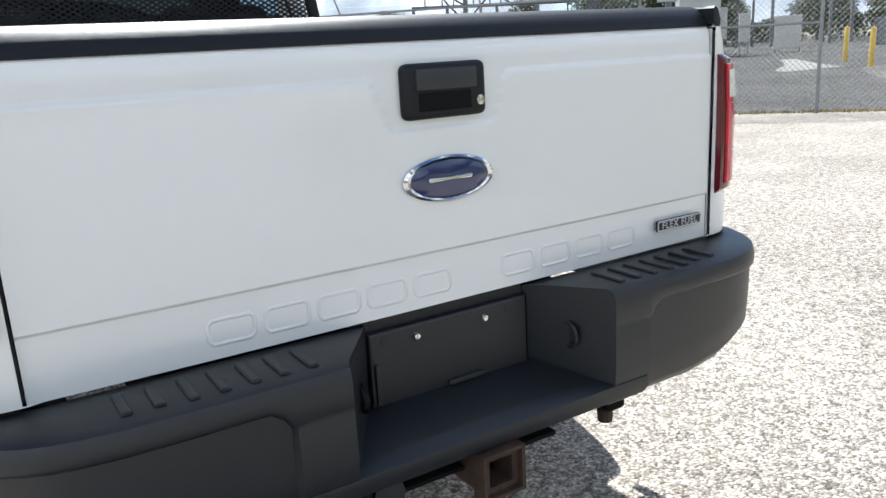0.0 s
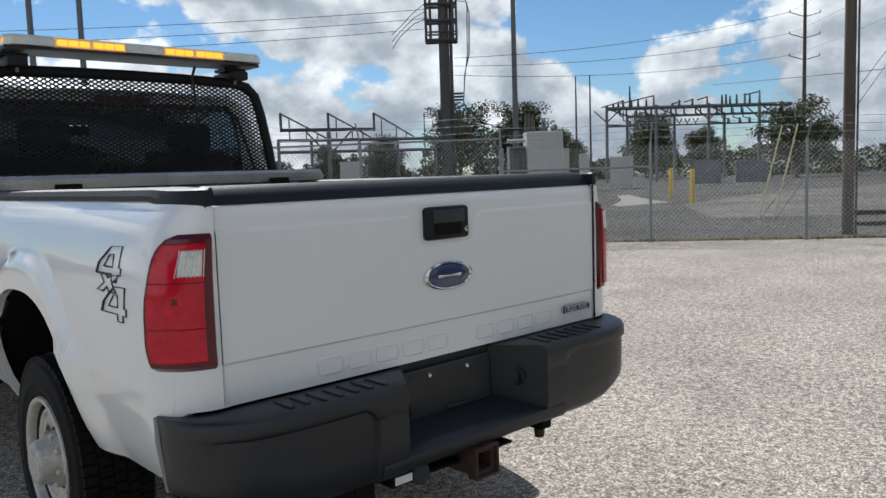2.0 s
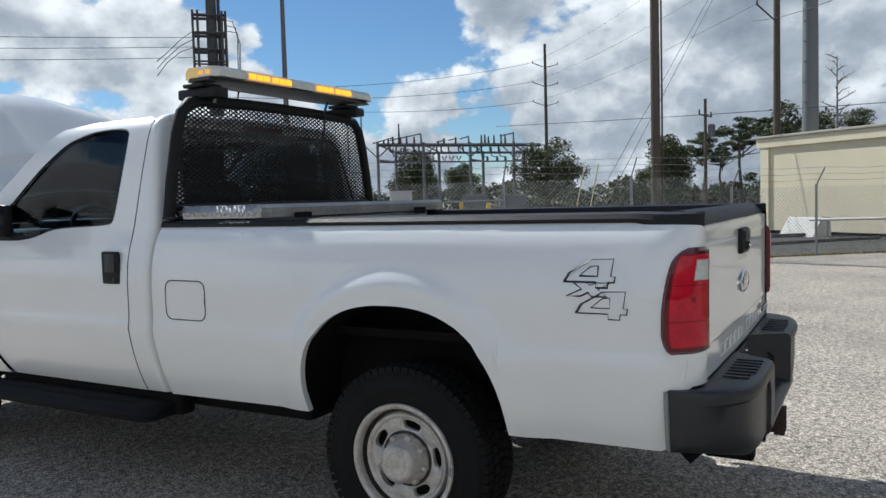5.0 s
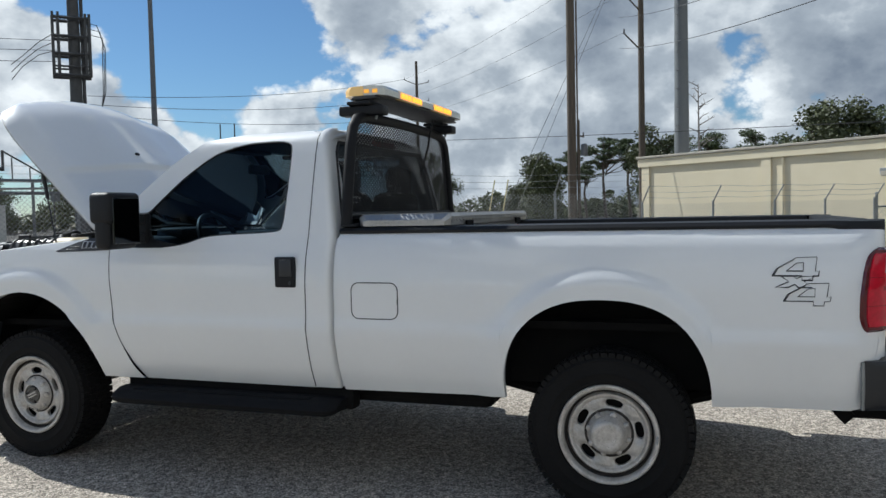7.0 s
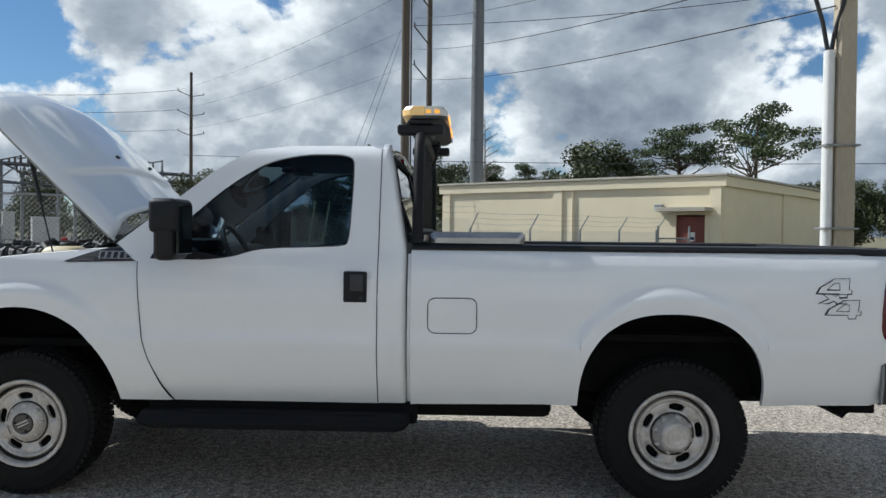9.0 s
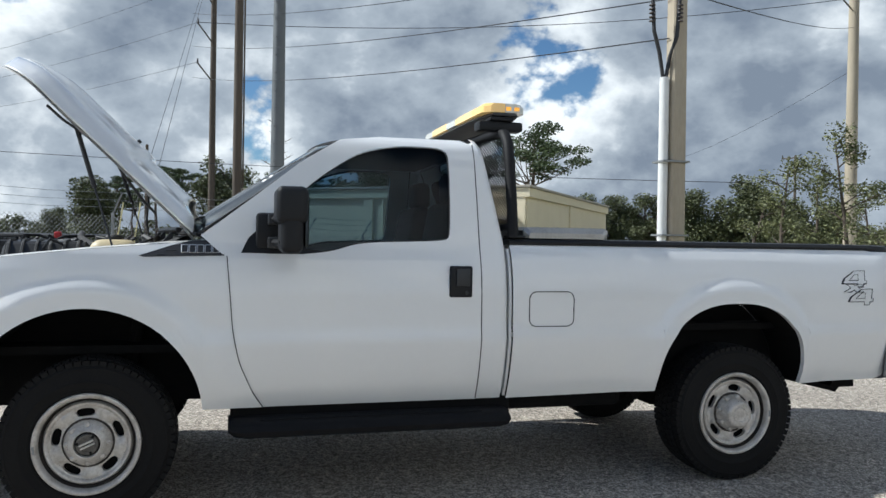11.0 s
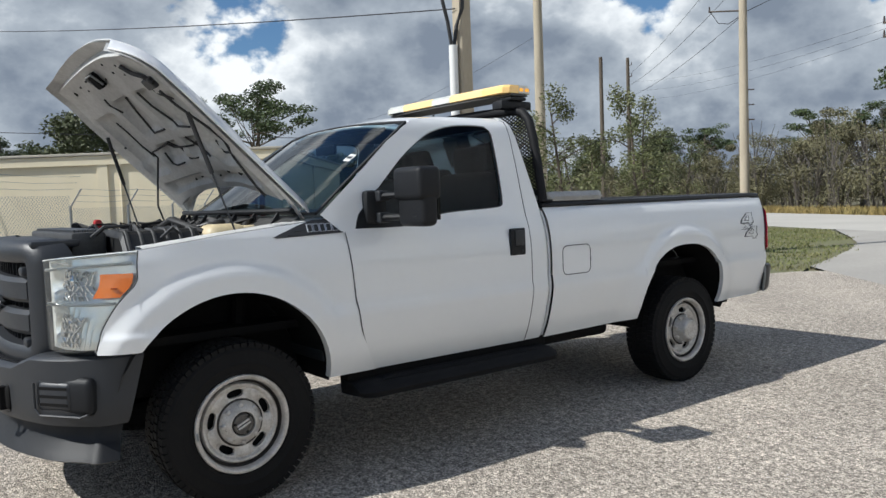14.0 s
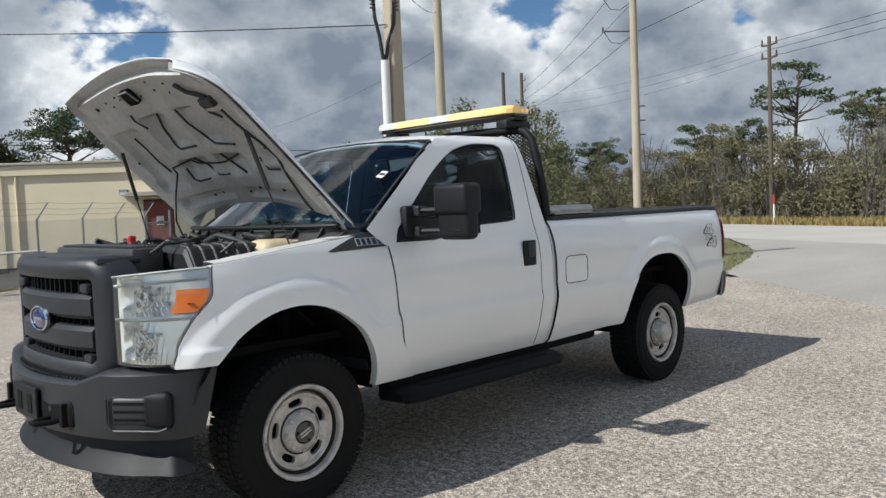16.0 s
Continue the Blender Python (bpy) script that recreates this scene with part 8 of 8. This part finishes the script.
for s, u, r in ((0.69, 1.04, 0.014), (0.53, 1.05, 0.006), (0.39, 1.055, 0.006), (0.36, 1.03, 0.005), (0.49, 1.01, 0.005), (-0.17, 1.08, 0.006), (0.08, 1.01, 0.006), (-0.15, 1.02, 0.007), (-0.36, 1.05, 0.006),
                (-0.53, 1.03, 0.015), (-0.30, 0.99, 0.005), (0.93, 1.0, 0.006), (0.84, 0.62, 0.007), (-0.84, 0.60, 0.007), (0.41, 0.19, 0.011), (0.30, 0.20, 0.007), (-0.11, 0.22, 0.007), (-0.20, 0.22, 0.011), (-0.65, 0.30, 0.012)):
    q = Vector(hood_in(s, u))
    part("panel_hole", tube([tuple(q - HN * 0.004), tuple(q + HN * 0.004)], r, 10), DARK, hood)
part("lamp_bracket", tube([tuple(Vector(hood_in(q, w)) - HN * 0.015) for q, w in ((-0.56, 1.05), (-0.60, 1.00), (-0.74, 0.97), (-0.80, 0.93))], 0.012, 6), TRIM, hood)
part("bonnet_lamp", box(-0.055, 0.055, -0.030, 0.030, -0.030, 0.004, bevel=0.008, m=Matrix.Translation(Vector(hood_in(-0.73, 0.93))) @ pose(0, 0, 0, 43.5)), GREY_PLASTIC, hood)
part("hood_cable", tube([tuple(Vector(hood_in(q, w)) - HN * (0.012 + sg)) for q, w, sg in ((-0.31, 0.52, 0.0), (-0.09, 0.48, 0.0), (-0.06, 0.50, 0.0), (0.27, 0.49, 0.0), (0.31, 0.53, 0.0), (0.50, 0.53, 0.0), (0.52, 0.48, 0.01))] +
                        [(0.50, 3.36, 1.60), (0.49, 3.37, 1.45), (0.44, 3.34, 1.32)], 0.006, 6), TRIM, hood, smooth=True)
for sgn in (-1, 1):
    top = Vector(hood_in(sgn * 0.86, 0.74)) - HN * 0.02
    low = Vector((sgn * 0.80, 3.40, 1.30))
    mid = low.lerp(top, 0.5)
    st = part("gas_strut", tube([tuple(mid), tuple(top)], 0.0115, 10), TRIM, hood)
    part("strut_rod", tube([tuple(low), tuple(mid)], 0.005, 6), GREY_PLASTIC, st)
    part("hood_hinge", strip([(sgn * 0.79, 3.02, 1.34), (sgn * 0.80, 3.09, 1.43), (sgn * 0.79, 3.20, 1.56)], 0.04, 0.012), WHITE_INNER, hood)
part("hood_harness", tube([tuple(Vector(hood_in(-0.88, u)) - HN * (0.02 + 0.02 * math.sin(u * 9))) for u in np.linspace(0.15, 0.9, 9)], 0.007, 5), TRIM, hood)

# engine bay
BAY_GREY = material("dusty_engine_plastic", (0.060, 0.060, 0.059), 0.55, 0, (0.022, 0.022, 0.022), 9, 80, spread=0.5)
BAY_BLACK = material("black_engine_plastic", (0.020, 0.020, 0.020), 0.45, 0, (0.011, 0.011, 0.011), 9, 80, spread=0.5)
part("bay_floor", box(-0.72, 0.72, 3.05, 4.15, 0.78, 0.82), DARK, truck)
part("bulkhead", box(-0.80, 0.80, 3.0, 3.05, 0.80, 1.30), DARK, truck)
def cowl_pt(s, v, lift=0.0):
    """Cowl surface: v from the glass (0) forward and down (1)."""
    f = 0.15 * (1 - s * s)
    y = lerp([(0, 3.02), (0.25, 3.07), (0.8, 3.19), (1.0, 3.21)], v) + f
    z = lerp([(0, 1.372), (0.25, 1.368), (0.8, 1.305), (1.0, 1.22)], v)
    return (s * 0.84, y, z + lift)


bm = B()
add_grid(bm, [[cowl_pt(s, v) for v in (0, 0.15, 0.25, 0.5, 0.8, 1.0)] for s in np.linspace(-1, 1, 21)])
cowl = part("cowl_panel", fix_normals(bm), BAY_GREY, truck, "black ribbed cowl under the windscreen", smooth=True)
for k in range(9):
    s0 = -0.86 + k * 0.215
    bm = B()
    lo = [Vector(cowl_pt(s0 + e, v, h)) for e in (-0.006, 0.006) for v, h in ((0.35, 0.0), (0.35, 0.045), (0.90, 0.0))]
    vs = [bm.verts.new(p) for p in lo]
    bm.faces.new(vs[:3])
    bm.faces.new(vs[3:])
    for i in range(3):
        bm.faces.new((vs[i], vs[(i + 1) % 3], vs[3 + (i + 1) % 3], vs[3 + i]))
    part("cowl_gusset", fix_normals(bm), BLACK, cowl)
for v, lift, r in ((0.86, 0.010, 0.016), (0.34, 0.040, 0.014)):
    part("cowl_rail", tube([cowl_pt(s, v, lift) for s in np.linspace(-0.97, 0.97, 19)], r, 8), BLACK, cowl, smooth=True)
for sgn, x1 in ((-1, -0.30), (1, 0.18)):
    part("wiper", strip([(sgn * 0.35 if sgn < 0 else 0.45, 3.17, 1.385), (x1 - 0.25, 3.13, 1.405), (x1 - 0.45, 3.05, 1.41)], 0.02, 0.012), TRIM, truck)
part("radiator_shroud", box(-0.50, 0.50, 3.93, 4.09, 1.20, 1.335, bevel=0.016), BAY_GREY, truck, "finned dark grey radiator cover", smooth=True)
for k in range(7):
    part("cover_fin", box(-0.46, 0.46, 3.948 + k * 0.019, 3.954 + k * 0.019, 1.334, 1.347, bevel=0.002, seg=1), GREY_PLASTIC, truck)
section = [(-0.745, 1.05), (-0.745, 1.215), (-0.675, 1.318), (-0.655, 1.330), (-0.33, 1.338), (-0.29, 1.31), (-0.29, 1.05)]
bm = B()
vs = add_grid(bm, [[(x, y, z - dz) for x, z in section] for y, dz in ((3.53, 0.03), (3.545, 0.0), (3.90, 0.0), (3.915, 0.03))], close_u=True)
bm.faces.new(vs[0])
bm.faces.new(vs[-1][::-1])
airbox = part("air_box", fix_normals(bm), BAY_BLACK, truck, "ribbed black air filter box")
for k in range(6):
    y = 3.575 + k * 0.062
    part("box_rib", tube([(-0.746, y, 1.205), (-0.680, y, 1.314), (-0.655, y, 1.332), (-0.56, y, 1.336)], 0.009, 6), BAY_GREY, airbox)
part("box_lip", tube([(-0.748, 3.54, 1.21), (-0.748, 3.91, 1.21)], 0.010, 6), BAY_BLACK, airbox)
part("tank_hose", tube([(-0.30, 3.62, 1.33), (-0.44, 3.60, 1.375), (-0.58, 3.58, 1.35), (-0.66, 3.50, 1.305), (-0.74, 3.38, 1.30)], 0.016, 8), TRIM, truck, smooth=True)
part("red_terminal", box(0.10, 0.14, 3.80, 3.84, 1.22, 1.385, bevel=0.01), RED_PRINT, truck)
part("coolant_tank", box(-0.755, -0.54, 3.30, 3.525, 1.14, 1.345, bevel=0.06, seg=4), CREAM, truck, "cream plastic coolant tank", smooth=True)
part("coolant_cap", lathe([(0.045, 1.30), (0.045, 1.345), (0.038, 1.355), (0, 1.356)], lambda a, b, w: (-0.60 + a, 3.42 + b, w + 0.012), 18), TRIM, truck)
part("intake_duct", tube([(-0.20, 3.80, 1.18), (0.0, 3.76, 1.22), (0.15, 3.62, 1.22), (0.18, 3.45, 1.18)], 0.075, 14), BAY_GREY, truck, smooth=True)
part("engine_cover", box(-0.20, 0.28, 3.22, 3.62, 0.95, 1.20, bevel=0.04, seg=3), DARK, truck, smooth=True)
part("battery", box(0.42, 0.72, 3.55, 3.85, 1.0, 1.24, bevel=0.012), DARK, truck)
part("fuse_box", box(-0.78, -0.62, 3.10, 3.27, 1.12, 1.29, bevel=0.02), BLACK, truck, smooth=True)
part("brake_reservoir", box(-0.62, -0.50, 3.16, 3.28, 1.20, 1.33, bevel=0.02), CREAM, truck, smooth=True)
part("alternator", lathe([(0, -0.08), (0.08, -0.08), (0.09, 0), (0.08, 0.08), (0, 0.08)], lambda a, b, w: (-0.25 + a, 3.72 + w, 1.12 + b), 18), GALV, truck)
rngh = random.Random(8)
for k in range(46):
    x0, y0 = rngh.uniform(-0.7, 0.6), rngh.uniform(3.2, 3.95)
    pts = [(x0, y0, rngh.uniform(1.12, 1.24))]
    for j in range(4):
        x0 += rngh.uniform(-0.15, 0.15)
        y0 = min(4.0, max(3.15, y0 + rngh.uniform(-0.14, 0.14)))
        pts.append((min(0.7, max(-0.74, x0)), y0, rngh.uniform(1.25, 1.365)))
    part("hose", tube(pts, rngh.choice((0.008, 0.011, 0.018)), 7), TRIM if k % 5 else GREY_PLASTIC, truck, smooth=True)

# ---- bed cargo ----
# tread plate tool box across the bed
tool = thing("truck_tool_box", "aluminium tread plate tool box lying across the truck bed", "tool box", (0, 0, 1.389))
part("tray", box(-0.72, 0.72, 0.82, 1.27, -0.42, -0.004, bevel=0.01), ALU, tool)
bm = B()
rows = []
for x, e in ((-0.875, 0.03), (-0.85, 0.0), (-0.4, 0.0), (0, 0.0), (0.4, 0.0), (0.85, 0.0), (0.875, 0.03)):
    rows.append([(x, 0.79 + e, 0.0), (x, 0.785 + e, 0.045 - e), (x, 0.80 + e, 0.060 - e), (x, 1.28 - e, 0.060 - e), (x, 1.30 - e, 0.045 - e), (x, 1.295 - e, 0.0)])
vs = add_grid(bm, rows, close_u=True)
bm.faces.new(vs[0])
bm.faces.new(vs[-1])
lid = part("lid", fix_normals(bm), ALU, tool)
bm = B()
for i in range(30):
    for j in range(9):
        x, y = -0.84 + i * 0.058, 0.815 + j * 0.057
        a = 45 if (i + j) % 2 else -45
        add_box(bm, -0.020, 0.020, -0.005, 0.005, 0.0, 0.0025, m=Matrix.Translation((x, y, 0.060)) @ pose(0, 0, 0, 0, 0, a))
tagged(part("tread_bar", bm, ALU, lid), kind="stuff")
bm = B()
for i in range(60):
    x = -0.85 + i * 0.0288
    add_box(bm, -0.012, 0.012, -0.002, 0.002, -0.004, 0.004, m=Matrix.Translation((x, 0.786, 0.028)) @ pose(0, 0, 0, 0, 30 if i % 2 else -30, 0))
for sgn in (-1, 1):
    for i in range(16):
        add_box(bm, -0.002, 0.002, -0.012, 0.012, -0.004, 0.004, m=Matrix.Translation((sgn * 0.877, 0.82 + i * 0.029, 0.02)) @ pose(0, 0, 0, 30 if i % 2 else -30, 0, 0))
tagged(part("edge_bar", bm, ALU, lid), kind="stuff")
for sgn in (-1, 1):
    part("latch", box(sgn * 0.50, sgn * 0.62, 0.772, 0.786, -0.02, 0.02, bevel=0.004), DARK, tool)

# headache rack with mesh
rack = thing("headache_rack", "black tubular headache rack with expanded mesh behind the cab", "rack", (0, 0, 1.389))
RACK = [(-0.875, 0.0), (-0.845, 0.20), (-0.80, 0.42), (-0.765, 0.53), (-0.71, 0.585), (-0.62, 0.603), (-0.3, 0.612), (0, 0.614), (0.3, 0.612), (0.62, 0.603), (0.71, 0.585), (0.765, 0.53), (0.80, 0.42), (0.845, 0.20), (0.875, 0.0)]
part("frame_tube", tube([(x, 1.365, z) for x, z in RACK], 0.030, 12), MESH_BLACK, rack, smooth=True)
part("lower_bar", tube([(-0.86, 1.365, 0.06), (0.86, 1.365, 0.06)], 0.02, 8), BLACK, rack, smooth=True)
for sgn in (-1, 1):
    part("foot", box(sgn * 0.80, sgn * 0.90, 1.30, 1.39, 0.0, 0.012, bevel=0.003), BLACK, rack)


def rack_top(x):
    return lerp([(-0.875, 0.0), (-0.845, 0.20), (-0.80, 0.42), (-0.765, 0.53), (-0.71, 0.585), (-0.62, 0.603), (0.62, 0.603), (0.71, 0.585), (0.765, 0.53), (0.80, 0.42), (0.845, 0.20), (0.875, 0.0)], x)


def mesh_strands():
    """Expanded metal: flat crossing slanted strands, cut where the frame ends."""
    quads = []

    def strand(p, q):
        (x0, y, z0), (x1, _, z1) = p, q
        run = math.hypot(x1 - x0, z1 - z0)
        nx, nz = -(z1 - z0) / run * 0.0042, (x1 - x0) / run * 0.0042
        for o in (-0.0009, 0.0009):
            quads.append([(x0 - nx, y + o, z0 - nz), (x1 - nx, y + o, z1 - nz), (x1 + nx, y + o, z1 + nz), (x0 + nx, y + o, z0 + nz)])
        for e in (-1, 1):
            quads.append([(x0 + e * nx, y - 0.0009, z0 + e * nz), (x1 + e * nx, y - 0.0009, z1 + e * nz), (x1 + e * nx, y + 0.0009, z1 + e * nz), (x0 + e * nx, y + 0.0009, z0 + e * nz)])
    sx, sz = 0.040, 0.0138
    for sign in (1, -1):
        y = 1.365 + sign * 0.001
        for i in range(-60, 130):
            run = []
            for j in range(0, 61):
                x, z = -0.88 + (i + sign * j * 0.5 + (28 if sign < 0 else 0)) * sx, 0.06 + j * sz * 0.82
                if j < 60 and abs(x) < 0.87 and z < rack_top(x):
                    run.append((x, y, z))
                else:
                    if len(run) > 1:
                        strand(run[0], run[-1])
                    run = []
    return quads_mesh("mesh_screen", np.array(quads))


part("mesh_screen", mesh_strands(), MESH_BLACK, rack, "black expanded metal mesh")

# light bar on the rack
bar = thing("light_bar", "long amber and clear warning light bar on the rack", "light bar", (0, 0, 2.0))
for sgn in (-1, 1):
    br = part("bracket", box(sgn * 0.56, sgn * 0.66, 1.235, 1.50, 0.0, 0.055, bevel=0.012), BLACK, bar, "black mounting foot", smooth=True)
    part("bracket_plate", box(sgn * 0.54, sgn * 0.68, 1.30, 1.44, 0.056, 0.076, bevel=0.006), BLACK, br)
    part("clamp_bolt", tube([(sgn * 0.60, 1.30, -0.02), (sgn * 0.60, 1.28, 0.056)], 0.008, 6), GALV, br)
LB_Y0, LB_Y1 = 1.215, 1.475


def bar_shell(x0, x1, z0, z1, grow, round0, round1, ya=LB_Y0, yb=LB_Y1):
    """One length of the bar; the outer edges rounded, the ends drawn in."""
    bm = B()
    rows = []
    n = 9
    fa, fb_ = (1 if ya == LB_Y0 else 0), (1 if yb == LB_Y1 else 0)
    for k in range(n):
        x = x0 + (x1 - x0) * k / (n - 1)
        e = 0.0
        if round0 and k == 0 or round1 and k == n - 1:
            e = 0.045
        elif round0 and k == 1 or round1 and k == n - 2:
            e = 0.010
        a, b = ya + fa * (e - grow), yb - fb_ * (e - grow)
        rows.append([(x, a, z0), (x, a, z1 - 0.018 * fa), (x, a + 0.018 * fa, z1), (x, b - 0.018 * fb_, z1), (x, b, z1 - 0.018 * fb_), (x, b, z0)])
    vs = add_grid(bm, rows, close_u=True)
    bmesh.ops.remove_doubles(bm, verts=bm.verts[:], dist=0.0003)
    for row in (rows[0], rows[-1]):
        ring = []
        for q in row:
            v = min(bm.verts, key=lambda w: (w.co - Vector(q)).length)
            if v not in ring:
                ring.append(v)
        bm.faces.new(ring)
    return fix_normals(bm)


part("base_tray", bar_shell(-0.656, 0.756, 0.090, 0.1055, -0.004, True, True), DARK_STEEL, bar, "grey aluminium base tray")
MIDDLE = 0.5 * (LB_Y0 + LB_Y1)
BACK = [(-0.66, -0.44, BAR_CLEAR), (-0.437, -0.08, PALE_AMBER), (-0.077, 0.13, BAR_CLEAR), (0.133, 0.50, PALE_AMBER), (0.503, 0.76, BAR_CLEAR)]
FRONT = [(-0.66, -0.44, AMBER_DOME), (-0.437, -0.08, PALE_AMBER), (-0.077, 0.13, BAR_CLEAR), (0.133, 0.50, PALE_AMBER), (0.503, 0.76, BAR_CLEAR)]
for segs, ya, yb in ((BACK, LB_Y0, MIDDLE - 0.001), (FRONT, MIDDLE + 0.001, LB_Y1)):
    for i, (x0, x1, m) in enumerate(segs):
        part("lens_dome", bar_shell(x0, x1, 0.1065, 0.158, 0.0, i == 0, i == 4, ya, yb), m, bar, "clear lens section" if m is BAR_CLEAR else "amber lens section")
for x0 in (-0.43, -0.25, 0.14, 0.32):
    for k in range(3):
        x = x0 + 0.004 + k * 0.055
        part("led", box(x, x + 0.048, LB_Y0 - 0.004, LB_Y0 - 0.0015, 0.114, 0.142, bevel=0.002, seg=1), AMBER_LIT, bar)
for y in (1.24, 1.29):
    part("end_led", box(-0.664, -0.6605, y + 0.02, y + 0.05, 0.118, 0.138), AMBER_WEAK, bar)
part("power_cable", tube([(0.35, 1.30, 0.07), (0.33, 1.31, 0.0), (0.36, 1.34, -0.10), (0.40, 1.42, -0.30)], 0.008, 6), TRIM, bar)
